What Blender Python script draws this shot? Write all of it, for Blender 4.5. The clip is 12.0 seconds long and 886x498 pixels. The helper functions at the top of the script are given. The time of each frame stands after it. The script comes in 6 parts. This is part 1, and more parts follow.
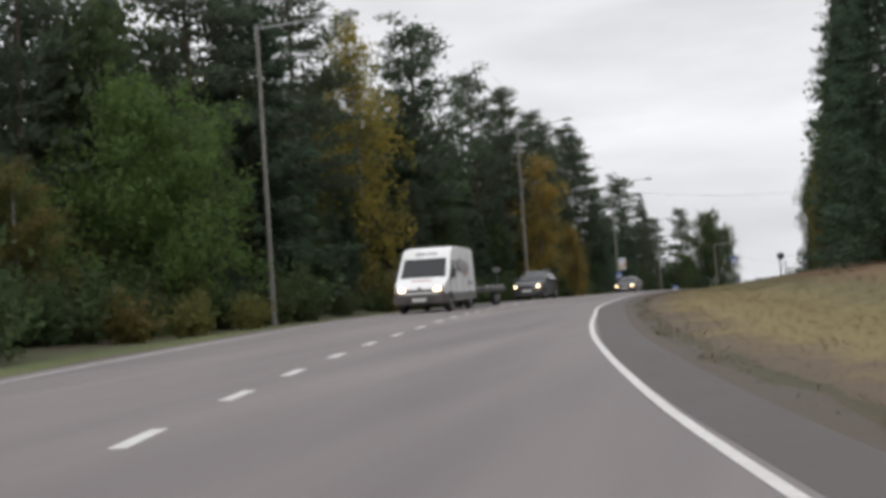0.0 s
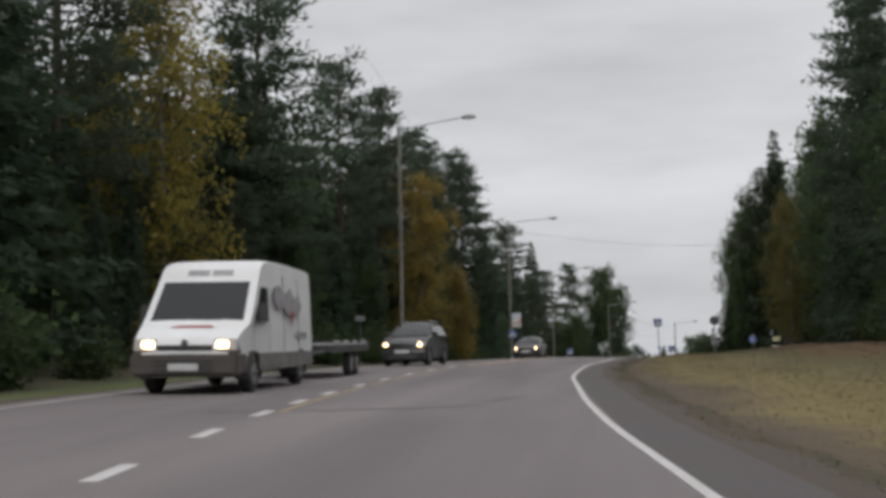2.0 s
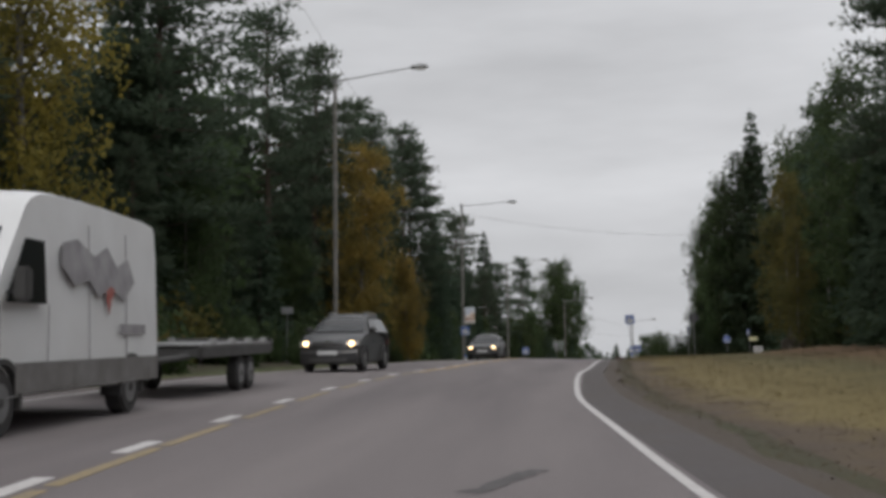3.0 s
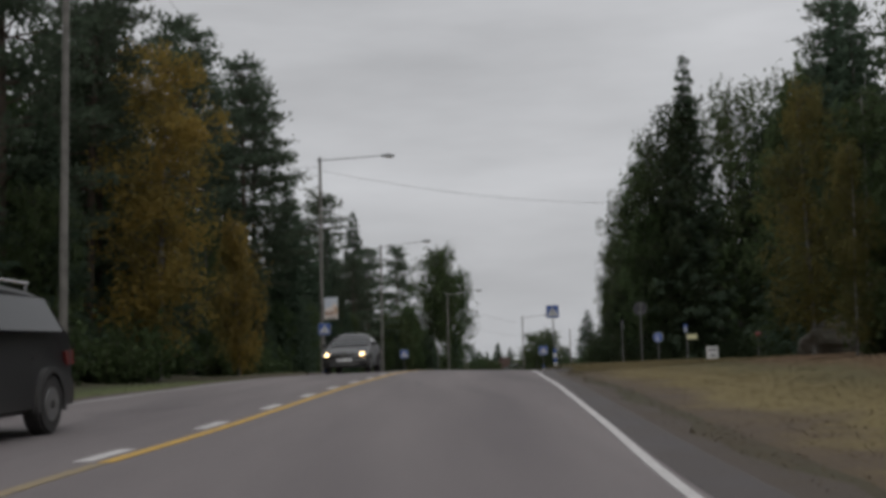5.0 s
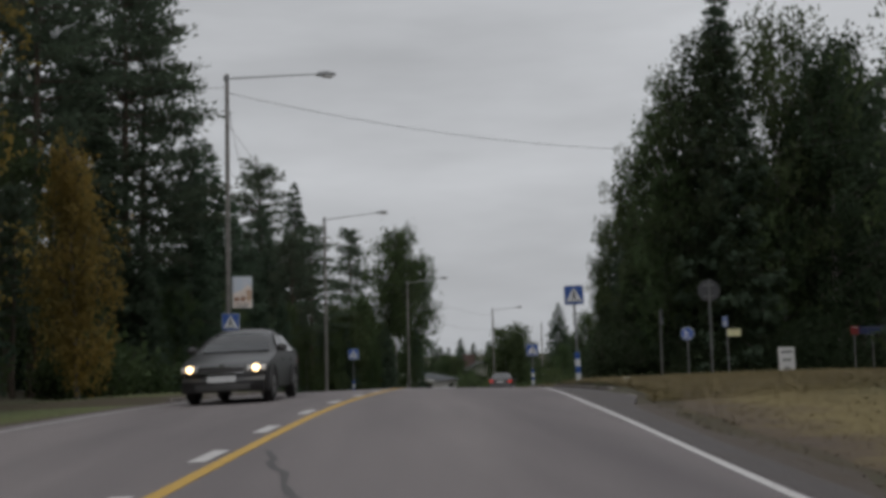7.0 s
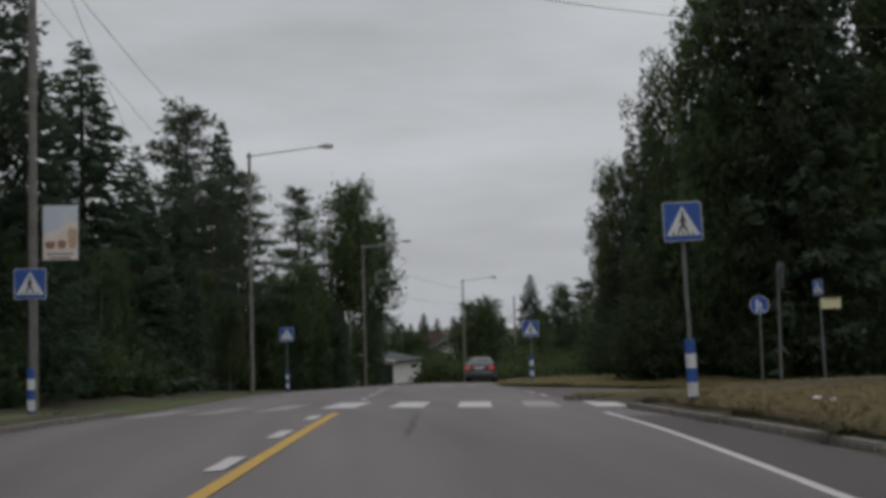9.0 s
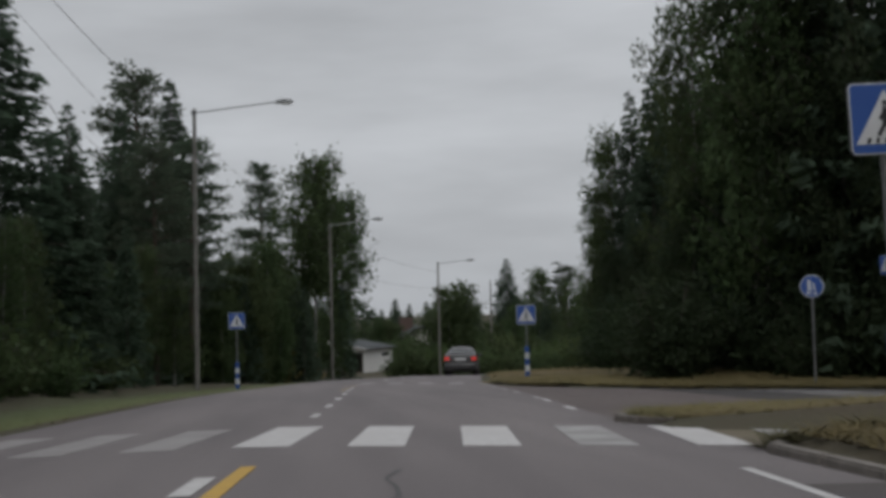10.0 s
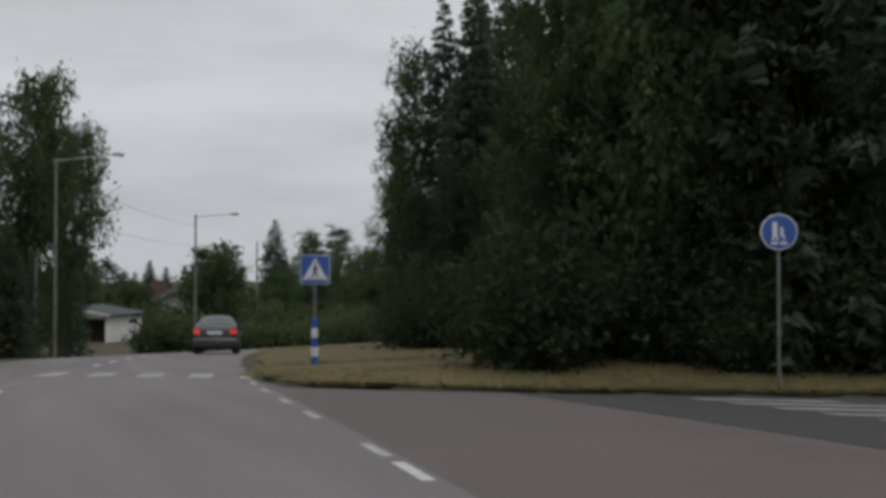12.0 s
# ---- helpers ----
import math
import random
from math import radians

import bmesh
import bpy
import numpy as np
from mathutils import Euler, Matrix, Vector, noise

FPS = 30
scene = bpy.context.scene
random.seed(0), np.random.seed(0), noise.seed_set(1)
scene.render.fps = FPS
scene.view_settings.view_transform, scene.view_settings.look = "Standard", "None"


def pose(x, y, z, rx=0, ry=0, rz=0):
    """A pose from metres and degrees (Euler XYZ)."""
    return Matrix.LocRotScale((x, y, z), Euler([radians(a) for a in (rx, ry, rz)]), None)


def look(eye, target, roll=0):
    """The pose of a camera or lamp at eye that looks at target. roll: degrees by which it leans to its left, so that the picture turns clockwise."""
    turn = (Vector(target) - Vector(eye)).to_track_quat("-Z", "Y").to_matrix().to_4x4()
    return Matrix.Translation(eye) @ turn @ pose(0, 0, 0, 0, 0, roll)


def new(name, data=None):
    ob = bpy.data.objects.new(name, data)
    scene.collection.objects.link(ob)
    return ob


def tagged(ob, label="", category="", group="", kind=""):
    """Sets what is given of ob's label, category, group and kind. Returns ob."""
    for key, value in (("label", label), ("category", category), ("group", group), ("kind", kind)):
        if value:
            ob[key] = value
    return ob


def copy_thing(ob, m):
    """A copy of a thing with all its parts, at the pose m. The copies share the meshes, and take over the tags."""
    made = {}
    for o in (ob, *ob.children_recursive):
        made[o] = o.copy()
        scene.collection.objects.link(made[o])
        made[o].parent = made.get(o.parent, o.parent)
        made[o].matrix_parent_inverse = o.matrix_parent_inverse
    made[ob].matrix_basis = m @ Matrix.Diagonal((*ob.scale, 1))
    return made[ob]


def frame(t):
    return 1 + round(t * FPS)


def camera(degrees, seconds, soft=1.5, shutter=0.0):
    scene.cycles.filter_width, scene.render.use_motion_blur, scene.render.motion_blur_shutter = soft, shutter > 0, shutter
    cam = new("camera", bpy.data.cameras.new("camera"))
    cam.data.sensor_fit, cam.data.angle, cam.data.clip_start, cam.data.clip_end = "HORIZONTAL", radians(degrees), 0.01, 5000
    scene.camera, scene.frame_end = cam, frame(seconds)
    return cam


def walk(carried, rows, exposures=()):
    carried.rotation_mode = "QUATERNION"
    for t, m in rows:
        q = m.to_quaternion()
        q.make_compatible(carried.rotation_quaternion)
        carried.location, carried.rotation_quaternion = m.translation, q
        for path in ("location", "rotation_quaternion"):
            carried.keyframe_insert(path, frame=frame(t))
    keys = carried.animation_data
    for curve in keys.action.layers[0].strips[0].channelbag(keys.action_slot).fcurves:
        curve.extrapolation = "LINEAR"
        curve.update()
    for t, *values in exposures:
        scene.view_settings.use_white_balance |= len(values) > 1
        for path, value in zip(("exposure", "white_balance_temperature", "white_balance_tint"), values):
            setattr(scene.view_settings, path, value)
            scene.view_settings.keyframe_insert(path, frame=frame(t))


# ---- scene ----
cam = camera(43.2, 12.0, soft=4.0)
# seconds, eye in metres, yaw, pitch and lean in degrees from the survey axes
TILT, TURN = 2.0, 13.8
ROWS = [
    (0.0, 0.540, -0.173, 1.216, 0.26, 1.45, 3.99),
    (0.5, -0.651, 4.434, 1.314, -1.52, 3.36, 3.15),
    (1.0, -1.649, 9.955, 1.532, -3.22, 3.62, 2.02),
    (1.5, -2.558, 15.700, 1.714, -4.88, 3.78, 1.31),
    (2.0, -3.363, 20.706, 1.845, -6.46, 3.84, 0.97),
    (2.5, -3.966, 25.548, 1.963, -7.88, 3.78, 0.66),
    (3.0, -4.430, 30.402, 2.099, -9.18, 3.61, 0.36),
    (3.5, -4.868, 35.965, 2.223, -11.24, 3.58, 0.05),
    (5.5, -5.010, 55.191, 2.622, -16.39, 3.49, 0.93),
    (6.0, -4.886, 59.407, 2.716, -16.87, 3.54, 0.73),
    (6.5, -4.731, 64.167, 2.830, -17.39, 3.42, 0.63),
    (7.0, -4.553, 68.692, 2.907, -17.83, 3.19, 0.75),
    (9.0, -3.501, 85.577, 3.032, -19.83, 1.91, 0.84),
    (9.5, -3.257, 89.169, 3.018, -20.56, 1.55, 0.76),
    (10.0, -2.983, 92.833, 2.988, -21.31, 1.19, 0.64),
    (10.5, -2.677, 96.323, 2.933, -22.06, 0.79, 0.45),
    (11.0, -2.175, 100.384, 2.806, -22.77, 0.50, 0.29),
    (11.5, -1.575, 103.353, 2.718, -25.79, 0.09, -0.48),
    (12.0, -0.841, 105.586, 2.617, -33.19, -0.34, -1.15),
]
# seconds, stops, white balance: the clip turns slightly cooler on the way
EXPOSURES = [(0.0, 0.22, 6700, 11), (0.7, 0.14, 6700, 11), (1.5, -0.1, 6700, 11), (2.5, -0.22, 6690, 11), (3.5, -0.32, 6680, 11), (5.5, -0.56, 6640, 10.6), (7.0, -0.58, 6580, 10),
             (9.0, -0.6, 6540, 9.8), (11.0, -0.58, 6470, 9.2), (11.5, -0.52, 6480, 9.2), (12.0, -0.36, 6500, 9.0)]
SKY_ZENITH = 2.1
walk(cam, [(t, Matrix.Translation((x, y, z)) @ pose(0, 0, 0, TILT, 0, TURN) @ pose(0, 0, 0, 90 + pitch, roll, yaw)) for t, x, y, z, yaw, pitch, roll in ROWS],
     exposures=EXPOSURES)

# ---- world and light: an even overcast sky ----
world = bpy.data.worlds.new("overcast")
scene.world = world
world.use_nodes = True
wn, wl = world.node_tree.nodes, world.node_tree.links
wn.clear()
sky = wn.new("ShaderNodeTexSky")
sky.sky_type, sky.sun_disc = "NISHITA", False
sky.sun_elevation, sky.sun_rotation = radians(38), radians(200)
sky.air_density, sky.dust_density = 1.0, 4.0
grey = wn.new("ShaderNodeHueSaturation")
grey.inputs["Saturation"].default_value = 0.12
coord = wn.new("ShaderNodeTexCoord")
stretch = wn.new("ShaderNodeMapping")
stretch.inputs["Scale"].default_value = (1.5, 1.5, 6.5)
cloud = wn.new("ShaderNodeTexNoise")
cloud.inputs["Scale"].default_value, cloud.inputs["Detail"].default_value = 1.7, 5.0
cloud.inputs["Roughness"].default_value = 0.52
cloud_ramp = wn.new("ShaderNodeMapRange")
cloud_ramp.inputs["From Min"].default_value, cloud_ramp.inputs["From Max"].default_value = 0.3, 0.7
cloud_ramp.inputs["To Min"].default_value, cloud_ramp.inputs["To Max"].default_value = 0.8, 1.13
split = wn.new("ShaderNodeSeparateXYZ")
zenith = wn.new("ShaderNodeMapRange")
zenith.inputs["From Min"].default_value = 0.25
zenith.inputs["To Min"].default_value, zenith.inputs["To Max"].default_value = 1.0, SKY_ZENITH
veil = wn.new("ShaderNodeMix")
veil.data_type, veil.inputs["Factor"].default_value = "RGBA", 0.8
veil.inputs["B"].default_value = (6.88, 7.15, 7.58, 1)
mul1, mul2 = wn.new("ShaderNodeMath"), wn.new("ShaderNodeVectorMath")
mul1.operation, mul2.operation = "MULTIPLY", "SCALE"
back, out = wn.new("ShaderNodeBackground"), wn.new("ShaderNodeOutputWorld")
back.inputs["Strength"].default_value = 0.115
wl.new(sky.outputs["Color"], grey.inputs["Color"])
wl.new(grey.outputs["Color"], veil.inputs["A"])
wl.new(coord.outputs["Generated"], stretch.inputs["Vector"])
wl.new(stretch.outputs["Vector"], cloud.inputs["Vector"])
wl.new(cloud.outputs["Fac"], cloud_ramp.inputs["Value"])
wl.new(coord.outputs["Generated"], split.inputs["Vector"])
wl.new(split.outputs["Z"], zenith.inputs["Value"])
wl.new(cloud_ramp.outputs["Result"], mul1.inputs[0])
wl.new(zenith.outputs["Result"], mul1.inputs[1])
wl.new(veil.outputs["Result"], mul2.inputs["Vector"])
wl.new(mul1.outputs["Value"], mul2.inputs["Scale"])
wl.new(mul2.outputs["Vector"], back.inputs["Color"])
wl.new(back.outputs["Background"], out.inputs["Surface"])
sun = new("sun", bpy.data.lights.new("sun", "SUN"))
sun.data.energy, sun.data.angle, sun.data.color = 0.5, radians(25), (1.0, 0.97, 0.93)
sun.matrix_world = look((0, 0, 60), (-18, 40, 0))


# ---- materials ----
def shader(name, colour, rough=0.8, metal=0.0, second=None, scale=4.0, amount=0.5, bump=0.0, bump_scale=None,
           third=None, third_scale=0.6, third_amount=0.4, stretch_by=(1, 1, 1), vary=0.0, spec=0.5, emit=0.0, emit_colour=None, detail=5.0):
    """A surface with two scales of noise between its colours, a bump, and a change of lightness from object to object."""
    m = bpy.data.materials.new(name)
    m.use_nodes = True
    n, l = m.node_tree.nodes, m.node_tree.links
    b = n["Principled BSDF"]
    b.inputs["Roughness"].default_value, b.inputs["Metallic"].default_value = rough, metal
    b.inputs["Specular IOR Level"].default_value = spec
    b.inputs["Base Color"].default_value = (*colour, 1)
    geo = n.new("ShaderNodeNewGeometry")
    last = None
    for c, s, a, d in ((second, scale, amount, detail), (third, third_scale, third_amount, 3.0)):
        if c is None:
            continue
        t = n.new("ShaderNodeTexNoise")
        t.inputs["Scale"].default_value, t.inputs["Detail"].default_value = s, d
        r = n.new("ShaderNodeMapRange")
        r.inputs["From Min"].default_value, r.inputs["From Max"].default_value = 0.5 - 0.25, 0.5 + 0.25
        r.inputs["To Min"].default_value, r.inputs["To Max"].default_value = 0.0, a * 2 if a < 0.5 else 1.0
        mix = n.new("ShaderNodeMix")
        mix.data_type = "RGBA"
        if c is third and stretch_by != (1, 1, 1):
            warp = n.new("ShaderNodeMapping")
            warp.inputs["Scale"].default_value = stretch_by
            l.new(geo.outputs["Position"], warp.inputs["Vector"])
            l.new(warp.outputs["Vector"], t.inputs["Vector"])
        else:
            l.new(geo.outputs["Position"], t.inputs["Vector"])
        l.new(t.outputs["Fac"], r.inputs["Value"])
        l.new(r.outputs["Result"], mix.inputs["Factor"])
        if last is None:
            mix.inputs["A"].default_value = (*colour, 1)
        else:
            l.new(last, mix.inputs["A"])
        mix.inputs["B"].default_value = (*c, 1)
        last = mix.outputs["Result"]
    if vary:
        info = n.new("ShaderNodeObjectInfo")
        island = n.new("ShaderNodeMath")
        island.operation = "MULTIPLY_ADD"
        island.inputs[1].default_value, island.inputs[2].default_value = 0.5, 0.0
        add = n.new("ShaderNodeMath")
        add.operation = "MULTIPLY_ADD"
        add.inputs[1].default_value = 0.5
        l.new(geo.outputs["Random Per Island"], island.inputs[0])
        l.new(info.outputs["Random"], add.inputs[0])
        l.new(island.outputs["Value"], add.inputs[2])
        rng = n.new("ShaderNodeMapRange")
        rng.inputs["To Min"].default_value, rng.inputs["To Max"].default_value = 1 - vary, 1 + vary
        hsv = n.new("ShaderNodeHueSaturation")
        hsv.inputs["Color"].default_value = (*colour, 1)
        l.new(add.outputs["Value"], rng.inputs["Value"])
        l.new(rng.outputs["Result"], hsv.inputs["Value"])
        hue = n.new("ShaderNodeMapRange")
        hue.inputs["To Min"].default_value, hue.inputs["To Max"].default_value = 0.5 - 0.016, 0.5 + 0.016
        l.new(info.outputs["Random"], hue.inputs["Value"])
        l.new(hue.outputs["Result"], hsv.inputs["Hue"])
        if last is not None:
            l.new(last, hsv.inputs["Color"])
        last = hsv.outputs["Color"]
    if last is not None:
        l.new(last, b.inputs["Base Color"])
    if bump:
        t = n.new("ShaderNodeTexNoise")
        t.inputs["Scale"].default_value, t.inputs["Detail"].default_value = bump_scale or scale * 3, 4
        k = n.new("ShaderNodeBump")
        k.inputs["Strength"].default_value, k.inputs["Distance"].default_value = bump, 0.02
        l.new(geo.outputs["Position"], t.inputs["Vector"])
        l.new(t.outputs["Fac"], k.inputs["Height"])
        l.new(k.outputs["Normal"], b.inputs["Normal"])
    if emit:
        b.inputs["Emission Color"].default_value = (*(emit_colour or colour), 1)
        b.inputs["Emission Strength"].default_value = emit
    return m


def foliage(name, colour, second, vary=0.16, through_share=0.5, rough=0.75, scale=0.8, amount=0.4):
    """Leaves and needles: a matt face, part of the light passing through to the other side."""
    m = shader(name, colour, rough, second=second, scale=scale, amount=amount, vary=vary, spec=0.2)
    n, l = m.node_tree.nodes, m.node_tree.links
    b, o = n["Principled BSDF"], n["Material Output"]
    thin, mix = n.new("ShaderNodeBsdfTranslucent"), n.new("ShaderNodeMixShader")
    mix.inputs["Fac"].default_value = through_share
    l.new(b.inputs["Base Color"].links[0].from_socket, thin.inputs["Color"])
    l.new(b.outputs["BSDF"], mix.inputs[1])
    l.new(thin.outputs["BSDF"], mix.inputs[2])
    l.new(mix.outputs["Shader"], o.inputs["Surface"])
    return m


def clear_glass(name, tint=(0.02, 0.025, 0.03), rough=0.05):
    return shader(name, tint, rough, 0.0, spec=0.36)


ASPHALT = shader("worn_asphalt", (0.172, 0.151, 0.149), 0.85, second=(0.212, 0.188, 0.186), scale=38, amount=0.5, bump=0.5, bump_scale=90,
                 third=(0.112, 0.098, 0.1), third_scale=1.0, third_amount=0.5, stretch_by=(0.75, 0.07, 0.5))
ASPHALT_EDGE = shader("dark_edge_asphalt", (0.066, 0.059, 0.062), 0.85, second=(0.096, 0.086, 0.087), scale=30, bump=0.5, bump_scale=80,
                      third=(0.075, 0.062, 0.055), third_scale=0.9)
ASPHALT_RED = shader("reddish_asphalt", (0.104, 0.083, 0.078), 0.85, second=(0.13, 0.105, 0.098), scale=36, bump=0.5, bump_scale=90,
                     third=(0.088, 0.07, 0.067), third_scale=0.5)
ASPHALT_DARK = shader("newer_asphalt", (0.032, 0.029, 0.03), 0.85, second=(0.05, 0.044, 0.044), scale=40, bump=0.5, bump_scale=90,
                      third=(0.052, 0.046, 0.045), third_scale=0.5)
TAR = shader("tar_seal", (0.042, 0.038, 0.039), 0.7, second=(0.075, 0.067, 0.067), scale=12)
PATH = shader("sandy_asphalt_path", (0.13, 0.106, 0.078), 0.95, second=(0.14, 0.115, 0.092), scale=12, bump=0.4, third=(0.13, 0.108, 0.06), third_scale=0.7)
PAINT = shader("white_road_paint", (0.58, 0.57, 0.565), 0.75, second=(0.36, 0.34, 0.335), scale=11, amount=0.45, bump=0.2, third=(0.44, 0.42, 0.41), third_scale=1.3)
PAINT_WORN = shader("worn_white_road_paint", (0.27, 0.26, 0.255), 0.8, second=(0.165, 0.15, 0.148), scale=14, amount=0.5, third=(0.4, 0.39, 0.38), third_scale=2.0)
PAINT_FAINT = shader("faint_road_paint", (0.235, 0.222, 0.218), 0.8, second=(0.165, 0.148, 0.146), scale=14, amount=0.5, third=(0.3, 0.285, 0.28), third_scale=2.0)
YELLOW = shader("yellow_road_paint", (0.52, 0.315, 0.05), 0.75, second=(0.36, 0.225, 0.055), scale=9, amount=0.4)
YELLOW_WORN = shader("worn_yellow_road_paint", (0.30, 0.225, 0.11), 0.8, second=(0.17, 0.145, 0.11), scale=12, amount=0.5)
GRAVEL = shader("shoulder_gravel", (0.062, 0.05, 0.044), 0.95, second=(0.092, 0.076, 0.064), scale=28, bump=0.6, bump_scale=60, third=(0.07, 0.053, 0.036), third_scale=1.0)
FOREST_FLOOR = shader("forest_floor", (0.05, 0.042, 0.024), 0.95, second=(0.036, 0.043, 0.016), scale=1.1, amount=0.5, bump=0.8, bump_scale=14,
                      third=(0.062, 0.045, 0.026), third_scale=0.2, third_amount=0.5)
BLADE = shader("olive_grass_blades", (0.07, 0.075, 0.024), 0.9, second=(0.056, 0.066, 0.02), scale=0.5, third=(0.08, 0.062, 0.026), third_scale=0.2, third_amount=0.4, vary=0.1)
BLADE_DRY = shader("dry_grass_blades", (0.15, 0.11, 0.04), 0.9, second=(0.122, 0.096, 0.031), scale=0.6, third=(0.11, 0.082, 0.038), third_scale=0.25, third_amount=0.4, vary=0.1)
BLADE_BROWN = shader("brown_grass_blades", (0.09, 0.066, 0.036), 0.9, second=(0.085, 0.072, 0.032), scale=0.6, third=(0.085, 0.055, 0.034), third_scale=0.3, vary=0.1)
BLADE_RUST = shader("rusty_grass_blades", (0.105, 0.064, 0.031), 0.9, second=(0.078, 0.06, 0.027), scale=0.4, third=(0.072, 0.066, 0.024), third_scale=0.15, third_amount=0.4, vary=0.1)
GRASS_DRY = shader("dry_turf", (0.132, 0.096, 0.036), 0.95, second=(0.108, 0.083, 0.028), scale=2.2, bump=0.3, bump_scale=40, third=(0.102, 0.078, 0.036), third_scale=0.3)
KERB = shader("kerb_concrete", (0.24, 0.215, 0.195), 0.9, second=(0.14, 0.125, 0.11), scale=7, bump=0.4)
BARK = shader("grey_brown_bark", (0.10, 0.085, 0.07), 0.95, second=(0.055, 0.048, 0.042), scale=9, bump=0.8)
BARK_PINE = shader("pine_bark", (0.1, 0.07, 0.05), 0.95, second=(0.06, 0.05, 0.043), scale=6, bump=0.8)
BARK_BIRCH = shader("birch_bark", (0.26, 0.25, 0.235), 0.85, second=(0.045, 0.042, 0.04), scale=3, amount=0.5)
NEEDLE = foliage("spruce_needles", (0.058, 0.087, 0.058), (0.079, 0.113, 0.072))
NEEDLE_PINE = foliage("pine_needles", (0.067, 0.092, 0.063), (0.089, 0.114, 0.073))
LEAF = foliage("birch_leaves", (0.058, 0.087, 0.039), (0.080, 0.108, 0.044))
# darker copy of LEAF: the right-hand wood's shade is put into the colour
LEAF_SHADED = foliage("shade_darkened_leaves", (0.033, 0.05, 0.026), (0.043, 0.061, 0.029))
LEAF_MID = foliage("dull_green_leaves", (0.066, 0.096, 0.036), (0.084, 0.11, 0.04))
LEAF_LIGHT = foliage("fresh_green_leaves", (0.09, 0.138, 0.04), (0.122, 0.166, 0.05))
LEAF_RUST = foliage("rusty_autumn_leaves", (0.275, 0.168, 0.05), (0.15, 0.112, 0.042), scale=0.5, amount=0.5)
LEAF_YELLOW = foliage("yellow_autumn_leaves", (0.34, 0.24, 0.055), (0.155, 0.137, 0.048), scale=0.5, amount=0.5)
LEAF_OCHRE = foliage("ochre_autumn_leaves", (0.168, 0.134, 0.04), (0.1, 0.104, 0.04), scale=0.5, amount=0.5)
STEEL = shader("galvanised_steel", (0.21, 0.215, 0.22), 0.55, 0.6, second=(0.16, 0.162, 0.165), scale=5, bump=0.1)
WOOD_POLE = shader("weathered_pole", (0.20, 0.19, 0.175), 0.9, second=(0.12, 0.115, 0.105), scale=4, bump=0.4)
LAMP_GREY = shader("lamp_housing", (0.36, 0.37, 0.38), 0.5, 0.3, second=(0.28, 0.285, 0.29), scale=6)
LENS = shader("lamp_lens", (0.55, 0.55, 0.52), 0.2, 0.0, second=(0.45, 0.45, 0.43), scale=8)
WIRE = shader("black_cable", (0.02, 0.02, 0.022), 0.6, second=(0.035, 0.035, 0.035), scale=8)
SIGN_BLUE = shader("sign_blue", (0.02, 0.074, 0.29), 0.5, second=(0.027, 0.088, 0.31), scale=3)
SIGN_NAVY = shader("sign_navy", (0.012, 0.025, 0.085), 0.55, second=(0.016, 0.03, 0.095), scale=3)
SIGN_WHITE = shader("sign_white", (0.62, 0.63, 0.64), 0.5, second=(0.54, 0.55, 0.56), scale=3)
SIGN_BLACK = shader("sign_black", (0.02, 0.02, 0.022), 0.5, second=(0.03, 0.03, 0.03), scale=3)
SIGN_RED = shader("sign_red", (0.17, 0.025, 0.022), 0.5, second=(0.18, 0.025, 0.022), scale=3)
SIGN_YELLOW = shader("sign_pale_yellow", (0.56, 0.54, 0.32), 0.5, second=(0.5, 0.48, 0.28), scale=3)
SIGN_DARK = shader("sign_back_dark", (0.05, 0.052, 0.058), 0.6, 0.2, second=(0.07, 0.072, 0.08), scale=5)
SIGN_BACK = shader("sign_back_grey", (0.22, 0.225, 0.235), 0.6, 0.3, second=(0.17, 0.175, 0.18), scale=5)
VAN_WHITE = shader("white_van_paint", (0.74, 0.75, 0.76), 0.35, second=(0.64, 0.645, 0.65), scale=1.5, spec=0.5, third=(0.56, 0.55, 0.53), third_scale=0.7, third_amount=0.2)
BLACK_PLASTIC = shader("black_plastic", (0.035, 0.035, 0.037), 0.6, second=(0.055, 0.053, 0.05), scale=6)
DIRTY_PLASTIC = shader("dirty_bumper", (0.06, 0.053, 0.05), 0.75, second=(0.10, 0.088, 0.08), scale=4)
DIRTY_GREY = shader("dirty_grey_cladding", (0.2, 0.195, 0.19), 0.75, second=(0.12, 0.112, 0.105), scale=4)
RUBBER = shader("tyre_rubber", (0.022, 0.022, 0.023), 0.85, second=(0.045, 0.042, 0.04), scale=9)
RIM = shader("wheel_rim", (0.28, 0.285, 0.29), 0.4, 0.6, second=(0.18, 0.18, 0.18), scale=6)
CAR_GREY = shader("dark_grey_car_paint", (0.022, 0.022, 0.025), 0.32, 0.0, second=(0.034, 0.033, 0.033), scale=1.5)
CAR_BLACK = shader("black_car_paint", (0.011, 0.011, 0.013), 0.3, 0.0, second=(0.02, 0.019, 0.018), scale=1.5)
CAR_LEAD = shader("grey_green_car_paint", (0.034, 0.034, 0.037), 0.35, 0.0, second=(0.048, 0.046, 0.046), scale=1.5)
GLASS = clear_glass("dark_car_glass", (0.016, 0.018, 0.02), 0.1)
CHROME = shader("chrome", (0.55, 0.55, 0.56), 0.2, 0.9, second=(0.45, 0.45, 0.46), scale=5)
HEADLIGHT = shader("lit_headlight", (0.9, 0.8, 0.6), 0.2, emit=7.0, emit_colour=(1.0, 0.68, 0.34))
TAIL = shader("lit_tail_lamp", (0.5, 0.02, 0.02), 0.3, emit=0.3, emit_colour=(1.0, 0.08, 0.05))
